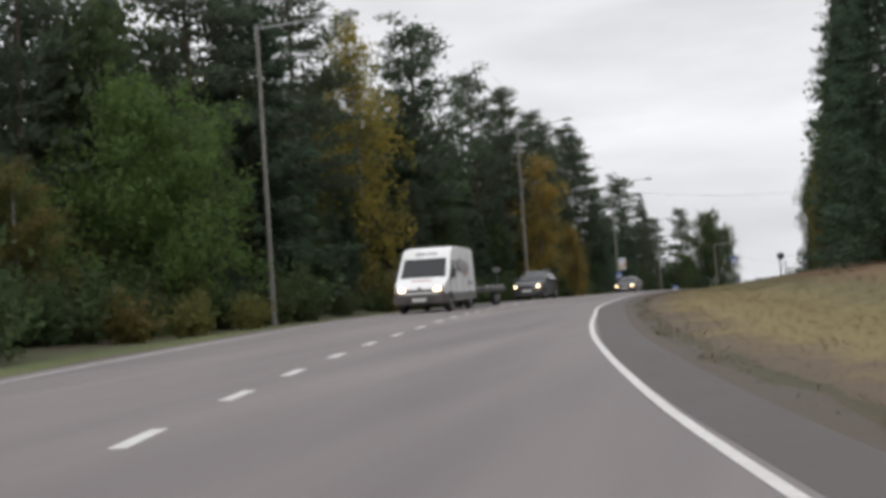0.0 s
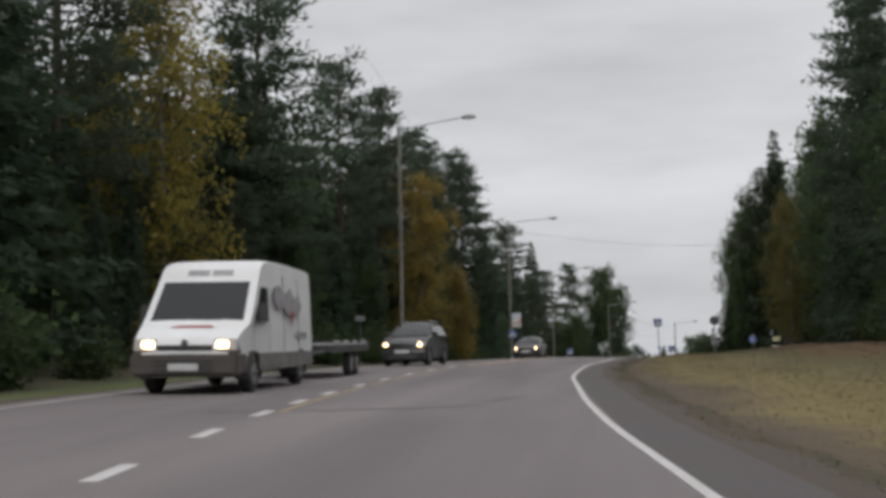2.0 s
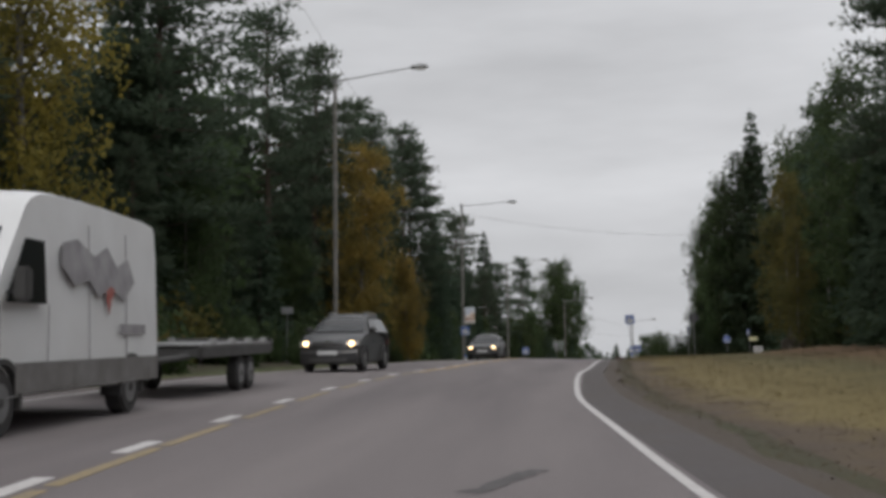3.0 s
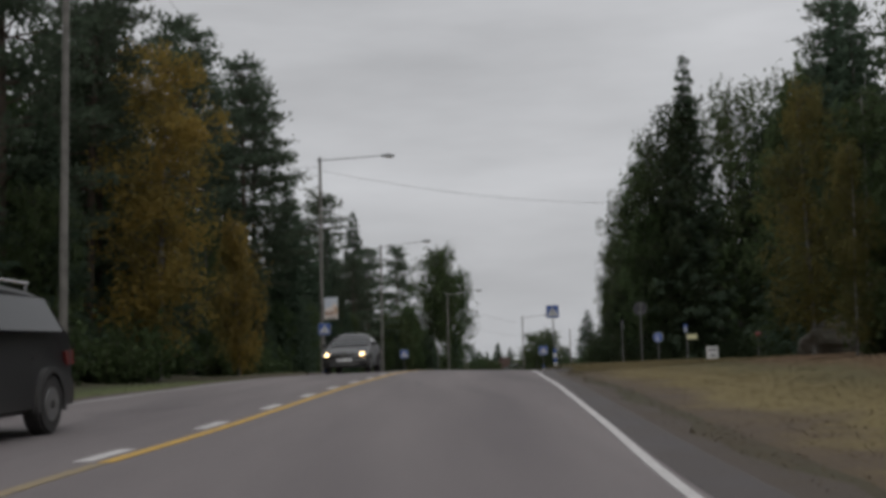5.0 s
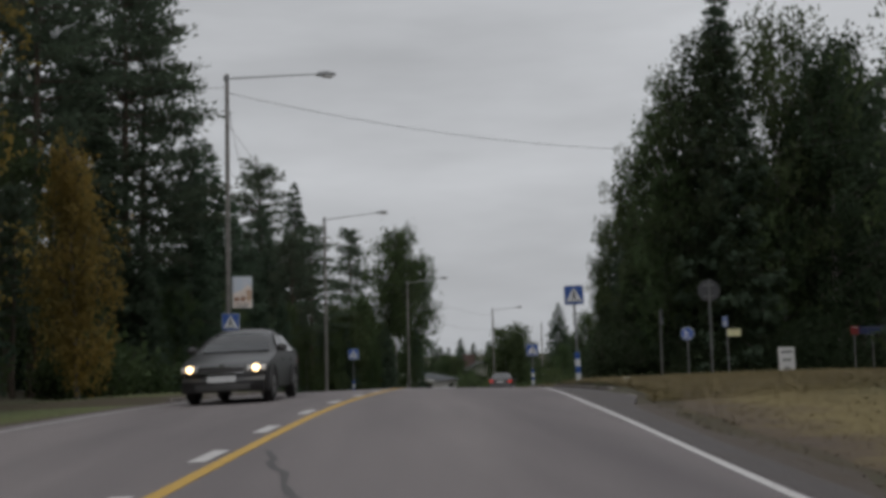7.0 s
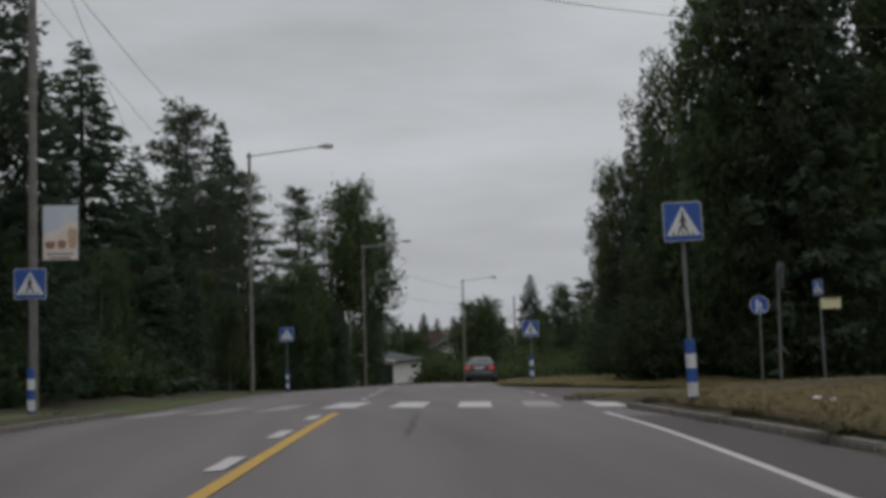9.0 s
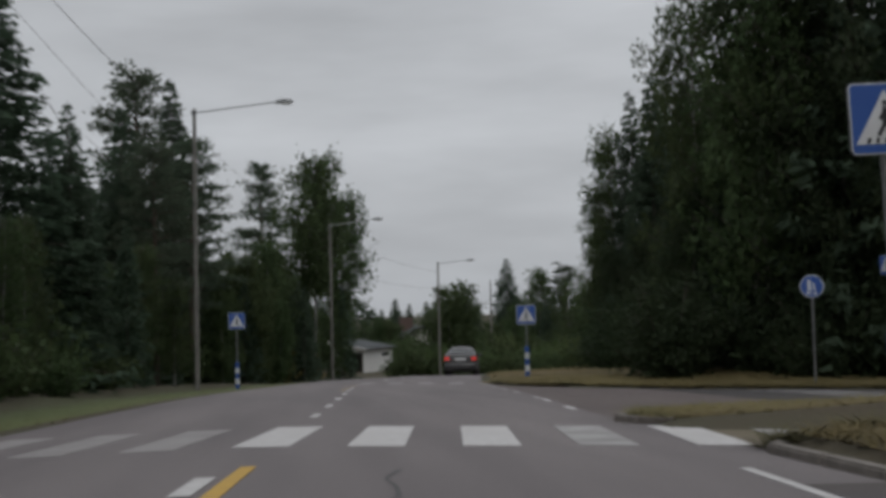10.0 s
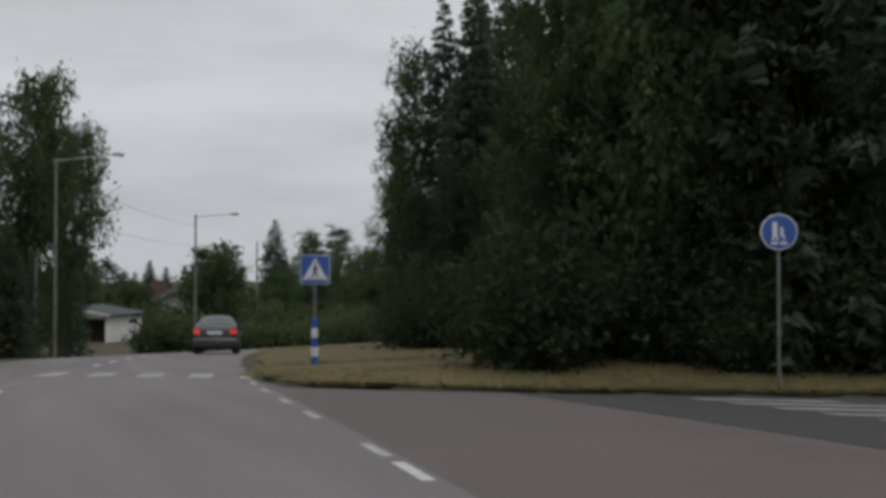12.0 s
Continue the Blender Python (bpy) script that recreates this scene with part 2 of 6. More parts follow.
LAMP_CLEAR = shader("clear_lamp", (0.4, 0.4, 0.4), 0.15, second=(0.3, 0.28, 0.26), scale=9)
PLATE = shader("plain_plate", (0.62, 0.63, 0.64), 0.5, second=(0.5, 0.5, 0.5), scale=9)
GALV_DIRTY = shader("dirty_galvanised_frame", (0.10, 0.10, 0.10), 0.6, 0.4, second=(0.06, 0.058, 0.055), scale=4)
DECK = shader("aluminium_deck", (0.42, 0.42, 0.42), 0.45, 0.6, second=(0.3, 0.3, 0.3), scale=4)
PRINT_GREY = shader("grey_print", (0.2, 0.19, 0.2), 0.5, second=(0.36, 0.35, 0.36), scale=4)
PRINT_RED = shader("red_print", (0.36, 0.10, 0.08), 0.5, second=(0.3, 0.1, 0.09), scale=6)
SHED_WHITE = shader("white_boards", (0.66, 0.65, 0.63), 0.8, second=(0.55, 0.54, 0.52), scale=2.5, bump=0.3)
SHED_DARK = shader("dark_boards", (0.05, 0.04, 0.035), 0.85, second=(0.075, 0.06, 0.05), scale=3, bump=0.3)
ROOF_GREY = shader("grey_roof_sheet", (0.042, 0.048, 0.05), 0.8, second=(0.032, 0.036, 0.038), scale=3, bump=0.2)
BRICK = shader("dark_brick", (0.12, 0.075, 0.06), 0.9, second=(0.08, 0.055, 0.05), scale=6, bump=0.4)
BANNER_SKY = shader("banner_pale_blue", (0.42, 0.52, 0.62), 0.6, second=(0.62, 0.60, 0.62), scale=2.2, amount=0.5)
BANNER_WARM = shader("banner_warm_white", (0.62, 0.52, 0.45), 0.6, second=(0.7, 0.64, 0.6), scale=3)
BANNER_TAN = shader("banner_tan", (0.4, 0.27, 0.18), 0.6, second=(0.5, 0.36, 0.26), scale=7)
BANNER_BROWN = shader("banner_brown", (0.22, 0.10, 0.06), 0.6, second=(0.34, 0.2, 0.13), scale=7)
ROCK = shader("grey_rock", (0.11, 0.1, 0.088), 0.95, second=(0.06, 0.058, 0.042), scale=1.6, bump=0.8, bump_scale=6)
LITTER = shader("pale_litter", (0.7, 0.7, 0.68), 0.7)


# ---- mesh helpers ----
def mesh_object(name, verts, faces, material, parent=None, smooth=False):
    me = bpy.data.meshes.new(name)
    me.from_pydata([tuple(v) for v in verts], [], [tuple(q) for q in faces])
    me.materials.append(material)
    if smooth:
        me.polygons.foreach_set("use_smooth", [True] * len(me.polygons))
    me.update()
    ob = new(name, me)
    ob.parent = parent
    return ob


def part(name, bm, material, parent=None, label=""):
    bmesh.ops.recalc_face_normals(bm, faces=bm.faces)
    me = bpy.data.meshes.new(name)
    bm.to_mesh(me)
    bm.free()
    me.materials.append(material)
    ob = new(name, me)
    ob.parent = parent
    return tagged(ob, label)


def thing(name, m, label, category, group="", kind=""):
    ob = new(name)
    ob.matrix_world = m
    return tagged(ob, label, category, group, kind)


def box(bm, x0, x1, y0, y1, z0, z1, bevel=0.0):
    r = bmesh.ops.create_cube(bm, size=1, matrix=Matrix.Translation(((x0 + x1) / 2, (y0 + y1) / 2, (z0 + z1) / 2)) @ Matrix.Diagonal((x1 - x0, y1 - y0, z1 - z0, 1)))
    if bevel:
        es = list({e for v in r["verts"] for e in v.link_edges})
        bmesh.ops.bevel(bm, geom=es, offset=bevel, segments=2, affect="EDGES")
    return bm


def tube(bm, a, b, r0, r1=None, n=10, caps=True):
    a, b = Vector(a), Vector(b)
    d = b - a
    m = Matrix.Translation((a + b) / 2) @ d.to_track_quat("Z", "Y").to_matrix().to_4x4()
    bmesh.ops.create_cone(bm, cap_ends=caps, segments=n, radius1=r0, radius2=r0 if r1 is None else r1, depth=d.length, matrix=m)
    return bm


def prism(bm, pts, y0, y1, axis="y"):
    """An outline pushed through along an axis: pts are (x, z) for y, (y, z) for x, (x, y) for z."""
    def at3(p, s):
        return {"y": (p[0], s, p[1]), "x": (s, p[0], p[1]), "z": (p[0], p[1], s)}[axis]
    a = [bm.verts.new(at3(p, y0)) for p in pts]
    b = [bm.verts.new(at3(p, y1)) for p in pts]
    n = len(pts)
    bm.faces.new(a)
    bm.faces.new(b[::-1])
    for i in range(n):
        bm.faces.new((a[i], a[(i + 1) % n], b[(i + 1) % n], b[i]))
    return bm


# ---- the lie of the land ----
PROF_Y = (-400, -40, -2, 3, 8, 13, 18, 23, 28, 33, 38, 43, 48, 53, 58, 63, 68, 73, 78, 83, 88, 93, 98, 103, 108, 113, 118, 123, 135, 145, 174, 232, 300, 900)
PROF_Z = (-3.00, -1.30, 0.11, 0.26, 0.44, 0.58, 0.72, 0.86, 1.02, 1.16, 1.27, 1.37, 1.47, 1.60, 1.71, 1.77, 1.86, 1.94, 1.98, 2.02, 2.01, 1.96, 1.87, 1.71, 1.50, 1.32, 1.11, 0.88, 0.31, -0.15, -1.95, -4.60, -5.50, -6.00)
MID_Y = (-400, -40, -2, 3, 8, 13, 18, 23, 28, 33, 38, 43, 48, 53, 58, 63, 68, 73, 78, 83, 88, 93, 98, 103, 108, 113, 118, 123, 128, 138, 150, 162, 172, 182, 192, 200, 206, 900)
MID_X = (120.00, 8.50, -1.76, -2.83, -3.90, -4.82, -5.65, -6.28, -6.80, -7.39, -7.80, -8.00, -8.19, -8.07, -7.77, -7.24, -6.82, -6.41, -5.98, -5.55, -5.07, -4.47, -3.93, -3.47, -2.82, -2.34, -1.92, -1.53, -0.85, 0.9, 3.6, 7.4, 12.3, 19, 28, 38, 48, 1300)
LINE_Y = (-400, -2, 3, 8, 13, 18, 23, 28, 33, 38, 43, 48, 53, 58, 63, 68, 73, 78, 83, 88, 93, 98, 103, 108, 113, 118, 123, 140, 900)
LINE_U = (4.20, 4.19, 4.06, 3.97, 4.02, 4.07, 4.09, 4.14, 4.23, 4.36, 4.40, 4.42, 4.47, 4.42, 4.37, 4.35, 4.35, 4.30, 4.29, 4.24, 4.15, 4.08, 3.97, 3.91, 3.86, 3.84, 3.83, 3.30, 3.20)


def smooth(y, ys, vs, w=4.0):
    """The table's value at y, eased over a few metres."""
    y = np.asarray(y, float)
    k = np.linspace(-1, 1, 9)
    g = (1 - k * k) + 0.05
    return sum(a * np.interp(y + s * w, ys, vs) for a, s in zip(g, k)) / g.sum()


def mid(y):
    return smooth(y, MID_Y, MID_X, 2.5)


def line_u(y):
    return smooth(y, LINE_Y, LINE_U, 3.0)


def left_u(y):
    return smooth(y, (0, 25, 40, 95, 108, 140), (-5.1, -4.9, -4.35, -4.15, -4.05, -4.1))


def right_u(y):
    return line_u(y) + smooth(y, (0, 45, 62, 80, 86, 90, 94.5, 99, 102, 106, 108, 124), (0.75, 0.75, 0.5, 0.45, 0.6, 1.3, 1.15, 0.76, 0.75, 0.5, 0.1, 0.15), 1.0)


def road_z(x, y):
    """Height of the roadway: banked in the first bend, crowned after it."""
    x, y = np.asarray(x, float), np.asarray(y, float)
    u = np.clip(x - mid(y), -14, 9)
    bank = np.interp(y, (0, 45, 75), (0.015, 0.015, 0.0))
    crown = np.interp(y, (55, 85), (0.0, 0.022))
    fall = np.where((y > 100) & (y < 133), 0.025 * np.clip(x - mid(y) - 4.5, 0, 60), 0)
    return smooth(y, PROF_Y, PROF_Z, 3.0) - bank * (u - 3.5) - crown * (np.abs(u) - 2.0) - fall


def side_near(x):
    return np.interp(x, (0.6, 1.0, 1.6, 3.0, 4.9, 8, 12, 70), (105.8, 106.6, 108.0, 109.9, 111.7, 113.1, 113.8, 113))


def side_far(x):
    return np.interp(x, (2.3, 2.5, 2.55, 2.65, 3.2, 4.5, 6.3, 8.3, 10.3, 12, 20, 70), (130.5, 128.5, 126.0, 124.2, 123.3, 122.9, 122.7, 122.2, 121.2, 120.5, 119.5, 118))


def ground_z(x, y):
    x, y = np.asarray(x, float), np.asarray(y, float)
    u = x - mid(y)
    lu, ru = left_u(y), right_u(y)
    xe = np.clip(u, lu, ru) + mid(y)
    edge = road_z(xe, y)
    dl, dr = np.clip(lu - u, 0, None), np.clip(u - ru, 0, None)
    wob = 0.12 * np.sin(x * 0.31 + 1.7 * np.sin(y * 0.13)) + 0.09 * np.sin(y * 0.43 + x * 0.17)
    left = np.interp(dl, (0, 0.6, 2.5, 4.5, 7, 12, 60), (-0.03, -0.06, -0.10, -0.16, 0.05, 0.25, 1.2))
    step = np.interp(y, (88, 93), (0, 1)) * (y < 108) + ((y > 120) & (y < 260)) * 1.0
    high = np.interp(y, (-50, 40, 80, 96, 300), (0.75, 0.7, 0.3, 0.14, 0.14))
    kerbed = np.interp(dr, (0.0, 0.12, 1.2, 5, 40), (-0.03, 0.09, 0.13, 0.2, 0.42))
    kerbed = kerbed + 0.05 * np.interp(y, (93, 98, 110, 112), (0, 1, 1, 0)) * np.clip(dr / 0.5, 0, 1)
    bank = np.interp(dr, (0, 0.9, 2.2, 8, 14, 60), (-0.03, -0.05, 0.0, 1, 1.05, 1.3)) * np.where(dr > 2.2, high, 1)
    right = kerbed * step + bank * (1 - step)
    left = left - np.interp(y, (150, 200), (0, 1.3)) * np.clip(dl / 12, 0, 1)
    kerb_left = (y > 94) & (y < 106)
    left = np.where(kerb_left, np.interp(dl, (0, 0.12, 2, 4.5, 12, 60), (-0.03, 0.10, 0.10, -0.05, 0.25, 1.2)), left)
    z = edge + np.where(dl > 0, left, 0) + np.where(dr > 0, right, 0)
    z = z + wob * np.clip((dl - 3) / 6, 0, 1) + wob * np.clip((dr - 4) / 6, 0, 1) * 0.8
    mouth = (x > 0.2) & (y > side_near(x) - 0.02) & (y < side_far(x) + 0.02) & (u > ru - 0.5)
    side = road_z(x, y)
    z = np.where((dl == 0) & (dr == 0), edge - 0.09, z)
    rim = np.clip(np.maximum(side_near(x) - y, y - side_far(x)) / 6, 0, 1)
    around = (x > 0.8) & (y > 98) & (y < 138) & (dr > 0)
    z = np.where(around, side + 0.05 + (z - side - 0.05) * rim, z)
    z = np.where((dr > 0) & (np.abs(y - 104.3) < 1.45) & (x < 45), side - 0.05, z)
    return np.where(mouth, side - 0.09, z)


def gz(x, y):
    return float(ground_z(x, y))


def rz(x, y):
    return float(road_z(x, y))


def ground_mesh():
    xs = np.concatenate([[-900, -300, -140], np.arange(-75, -24, 3.0), np.arange(-24, 20, 0.5), np.arange(20, 75, 3.0), [140, 300, 900]])
    ys = np.concatenate([[-500, -150, -60], np.arange(-30, 150, 0.75), np.arange(150, 262, 2.0), [300, 420, 700, 1500]])
    X, Y = np.meshgrid(xs, ys)
    Z = ground_z(X, Y)
    far = np.clip((np.abs(X) - 60) / 80, 0, 1)
    Z = Z * (1 - far) + smooth(Y, PROF_Y, PROF_Z) * far + far * 0.5
    n = len(xs)
    verts = np.stack([X.ravel(), Y.ravel(), Z.ravel()], 1)
    i = (np.arange(len(ys) - 1)[:, None] * n + np.arange(n - 1)[None, :]).ravel()
    faces = np.stack([i, i + 1, i + n + 1, i + n], 1)
    return tagged(mesh_object("ground", verts.tolist(), faces.tolist(), FOREST_FLOOR, smooth=True), "dark mossy ground under the trees with fallen leaves", "ground", kind="structure")


def strip(name, ys, u0, u1, lift, material, side=0.05, cols=1, parent=None):
    """A band along the road between two offsets from its middle, with a small thickness."""
    verts, faces = [], []
    n = cols + 1
    for y in ys:
        a, b = (u0(y), u1(y)) if callable(u0) else (u0, u1)
        m = float(mid(y))
        for k in range(n):
            x = m + a + (b - a) * k / cols
            verts.append((x, y, rz(x, y) + lift))
        for x in (m + b, m + a):
            verts.append((x, y, rz(x, y) + lift - side))
    w = n + 2
    for i in range(len(ys) - 1):
        for k in range(w):
            a, b = i * w + k, i * w + (k + 1) % w
            faces.append((a, b, b + w, a + w))
    faces += [tuple(range(w))[::-1], tuple(range((len(ys) - 1) * w, len(ys) * w))]
    return mesh_object(name, verts, faces, material, parent)


ground_mesh()
road = tagged(strip("road", np.concatenate([np.arange(-60, 150, 1.0), np.arange(150, 206, 1.0)]), lambda y: float(left_u(y)), lambda y: float(right_u(y)), 0.0, ASPHALT, 0.12, 10),
              "worn grey asphalt road bending right over a low crest", "road", kind="structure")


def side_road(name, x0, x1, lift, material, label):
    xs = np.arange(x0, x1, 0.5)
    verts, faces = [], []
    for x in xs:
        a, b = float(side_near(x)), float(side_far(x))
        for k in range(9):
            y = a + (b - a) * k / 8
            verts.append((x, y, rz(x, y) + lift))
    for i in range(len(xs) - 1):
        for k in range(8):
            a = i * 9 + k
            faces.append((a, a + 9, a + 10, a + 1))
    ob = mesh_object(name, verts, faces, material)
    mod = ob.modifiers.new("thickness", "SOLIDIFY")
    mod.thickness, mod.offset = 0.05, -1
    return tagged(ob, label, "road", kind="structure")


side_road("side_road", 0.5, 7.2, -0.005, ASPHALT_RED, "worn reddish asphalt mouth of the side road")
side_road("side_road_far", 6.4, 68, 0.004, ASPHALT_DARK, "newer dark asphalt of the side road")
shoulder = tagged(strip("shoulder", np.arange(-60, 88, 1.0), lambda y: float(right_u(y)) - 0.02, lambda y: float(right_u(y)) + 0.38 + 0.12 * math.sin(y * 0.9) + 0.08 * math.sin(y * 2.3), -0.022, GRAVEL, 0.05, 2), "brown gravel shoulder beside the asphalt", "shoulder", kind="structure")
shoulder_left = tagged(strip("shoulder", np.arange(-60, 94, 1.0), lambda y: float(left_u(y)) - 0.55 - 0.2 * math.sin(y * 0.7), lambda y: float(left_u(y)) + 0.02, -0.025, GRAVEL, 0.05, 2), "narrow brown gravel shoulder beside the asphalt", "shoulder", kind="structure")



def verge_material(name, stops, bump=0.35):
    """Turf whose colour changes with the distance from the road's edge (the map's u), the borders broken up by noise."""
    m = shader(name, stops[0][1], 0.95, bump=bump, bump_scale=34)
    n, l = m.node_tree.nodes, m.node_tree.links
    uv, geo, sep = n.new("ShaderNodeUVMap"), n.new("ShaderNodeNewGeometry"), n.new("ShaderNodeSeparateXYZ")
    l.new(uv.outputs["UV"], sep.inputs["Vector"])
    last = sep.outputs["X"]
    for size, amount in ((0.35, 3.0), (1.6, 1.6), (9.0, 0.9)):
        t, k = n.new("ShaderNodeTexNoise"), n.new("ShaderNodeMath")
        t.inputs["Scale"].default_value, t.inputs["Detail"].default_value = size, 4
        l.new(geo.outputs["Position"], t.inputs["Vector"])
        off = n.new("ShaderNodeMath")
        off.operation, off.inputs[1].default_value = "SUBTRACT", 0.5
        l.new(t.outputs["Fac"], off.inputs[0])
        k.operation, k.inputs[1].default_value = "MULTIPLY_ADD", amount
        l.new(off.outputs["Value"], k.inputs[0])
        l.new(last, k.inputs[2])
        last = k.outputs["Value"]
    scale = n.new("ShaderNodeMath")
    scale.operation, scale.inputs[1].default_value = "DIVIDE", 12.0
    l.new(last, scale.inputs[0])
    ramp = n.new("ShaderNodeValToRGB")
    e = ramp.color_ramp.elements
    e[0].position, e[0].color = stops[0][0] / 12, (*stops[0][1], 1)
    e[1].position, e[1].color = stops[-1][0] / 12, (*stops[-1][1], 1)
    for d, c in stops[1:-1]:
        e.new(d / 12).color = (*c, 1)
    l.new(scale.outputs["Value"], ramp.inputs["Fac"])
    fleck, mix = n.new("ShaderNodeTexNoise"), n.new("ShaderNodeMix")
    fleck.inputs["Scale"].default_value, fleck.inputs["Detail"].default_value = 26, 3
    l.new(geo.outputs["Position"], fleck.inputs["Vector"])
    bright = n.new("ShaderNodeMapRange")
    bright.inputs["From Min"].default_value, bright.inputs["From Max"].default_value = 0.3, 0.7
    bright.inputs["To Min"].default_value, bright.inputs["To Max"].default_value = 0.78, 1.2
    l.new(fleck.outputs["Fac"], bright.inputs["Value"])
    hsv = n.new("ShaderNodeHueSaturation")
    n.remove(mix)
    l.new(ramp.outputs["Color"], hsv.inputs["Color"])
    l.new(bright.outputs["Result"], hsv.inputs["Value"])
    l.new(hsv.outputs["Color"], n["Principled BSDF"].inputs["Base Color"])
    return m


VERGE_RIGHT = verge_material("roadside_turf", [(0.0, (0.07, 0.052, 0.041)), (1.1, (0.09, 0.064, 0.036)), (2.0, (0.155, 0.12, 0.045)), (3.4, (0.13, 0.1, 0.034)),
                                               (4.8, (0.084, 0.07, 0.024)), (6.4, (0.118, 0.066, 0.028)), (9.0, (0.104, 0.06, 0.028)), (11.5, (0.06, 0.05, 0.024))])
VERGE_LEFT = verge_material("wood_edge_turf", [(0.0, (0.074, 0.08, 0.03)), (1.0, (0.088, 0.1, 0.029)), (2.4, (0.066, 0.085, 0.024)), (3.6, (0.056, 0.062, 0.025)), (6.0, (0.05, 0.04, 0.023))])


def turf(y0, y1, d0, d1, side, material, label, lift=0.02):
    """A sheet of turf along the road's edge; its map carries the distance from that edge."""
    ys, cols = np.arange(y0, y1, 0.75), 24
    edge = mid(ys) + (right_u(ys) if side > 0 else left_u(ys))
    jog = np.random.default_rng(int(d1 * 10))
    a, b = d0 + np.abs(jog.normal(0, 0.06, len(ys))), d1 + jog.normal(0, 0.12, len(ys))
    k = np.arange(cols + 1)[None, :] / cols
    D = a[:, None] + (b - a)[:, None] * k
    X, Y = edge[:, None] + side * D, np.repeat(ys[:, None], cols + 1, 1)
    Z = ground_z(X, Y) + np.where((k > 0) & (k < 1), lift, -0.05)
    w = cols + 1
    faces = [(q, q + 1, q + w + 1, q + w) if side > 0 else (q, q + w, q + w + 1, q + 1) for q in (i * w + c for i in range(len(ys) - 1) for c in range(cols))]
    ob = mesh_object("turf", np.stack([X.ravel(), Y.ravel(), Z.ravel()], 1).tolist(), faces, material, smooth=True)
    index = np.array([i for q in faces for i in q])
    layer = ob.data.uv_layers.new(name="UVMap")
    layer.data.foreach_set("uv", np.stack([D.ravel()[index], Y.ravel()[index]], 1).ravel())
    return tagged(ob, label, "grass", kind="structure")


def turf_corner(x0, x1, low, high, material, label, lift=0.02):
    """Turf between two lines across the plan, each a function of x."""
    xs, rows = np.arange(x0, x1, 0.5), 12
    k = np.arange(rows + 1)[None, :] / rows
    a, b = low(xs), np.maximum(high(xs), low(xs) + 0.02)
    X = np.repeat(xs[:, None], rows + 1, 1)
    Y = a[:, None] + (b - a)[:, None] * k
    Z = ground_z(X, Y) + np.where((k > 0) & (k < 1), lift, -0.05)
    w = rows + 1
    faces = [(i * w + j, i * w + w + j, i * w + w + j + 1, i * w + j + 1) for i in range(len(xs) - 1) for j in range(rows)]
    return tagged(mesh_object("turf", np.stack([X.ravel(), Y.ravel(), Z.ravel()], 1).tolist(), faces, material, smooth=True), label, "grass", kind="structure")


turf_corner(1.2, 34, lambda x: x * 0 + 105.9, lambda x: side_near(x) - 0.1, GRASS_DRY, "dry grassy corner between footpath and side road")
turf_corner(2.6, 40, lambda x: side_far(x) + 0.1, lambda x: side_far(x) + 6.5, GRASS_DRY, "dry grass beyond the side road")
turf_corner(6.0, 44, lambda x: x * 0 + 88.5, lambda x: x * 0 + 102.6, GRASS_DRY, "dry leaf-strewn grass before the footpath", 0.03)
turf(-40, 91, 0.30, 12.0, 1, VERGE_RIGHT, "short dry grass bank, yellow by the road, rusty higher up", 0.015)
turf(90, 102.5, 0.30, 11.0, 1, GRASS_DRY, "dry yellowish turf behind the kerb", 0.012)
turf(131, 176, 0.25, 6.5, 1, GRASS_DRY, "dry yellowish turf inside the far bend", 0.02)
turf(-20, 160, 0.55, 6.5, -1, VERGE_LEFT, "olive grass strip and leaf-strewn ground below the wood", 0.015)
tagged(strip("shoulder", np.arange(-60, 101, 1.0), lambda y: float(line_u(y)) + 0.09 + 0.03 * math.sin(y * 0.37), lambda y: float(right_u(y)) - 0.01, 0.003, ASPHALT_EDGE, 0.004, 2),
       "dark dirty asphalt strip outside the edge line", "shoulder", kind="structure")


# ---- road markings ----
def marking(name, label, category="road marking", group="", material=PAINT, **k):
    return tagged(strip(name, k["ys"], k["u0"], k["u1"], k.get("lift", 0.005), material, 0.004), label, category, group, "structure")


marking("edge_line", "white painted line along the road edge", ys=np.arange(-50, 101.5, 1.0), u0=lambda y: float(line_u(y)) - 0.046, u1=lambda y: float(line_u(y)) + 0.046)
marking("edge_line", "faded white line along the road edge", material=PAINT_WORN, ys=np.arange(-50, 94, 1.0), u0=lambda y: float(left_u(y)) + 0.42, u1=lambda y: float(left_u(y)) + 0.55)
DASHES = [-8.4, -5.2, -2.0, 1.2, 4.4, 7.4, 10.4, 13.2, 16.3, 19.4, 22.4, 25.6, 28.7, 31.9, 34.8, 37.4, 40.0, 43.3, 46.9, 50.5, 53.9, 57.2, 60.4,
          63.6, 66.8, 69.8, 72.6, 75.7, 78.7, 81.6, 84.8, 87.9, 91.2, 94.6, 97.5, 100.6, 109.0, 111.8, 114.7, 117.6, 120.2, 122.7]
for y in DASHES:
    marking("lane_dash", "short white dash of the broken centre line", group="centre line dashes", ys=np.linspace(y - 0.5, y + 0.5, 3) if y < 105 else np.linspace(y - 0.42, y + 0.42, 3), u0=-0.075 if y < 105 else -0.055, u1=0.075 if y < 105 else 0.055)
for k in range(14):
    y = 134.0 + 3.0 * k
    marking("lane_dash", "short white dash of the broken centre line", group="centre line dashes", ys=np.linspace(y, y + 1.0, 3), u0=-0.07, u1=0.07)
marking("yellow_line", "solid yellow no-passing line beside the white dashes", material=YELLOW, ys=np.arange(59.8, 102.3, 0.7), u0=0.15, u1=0.27)
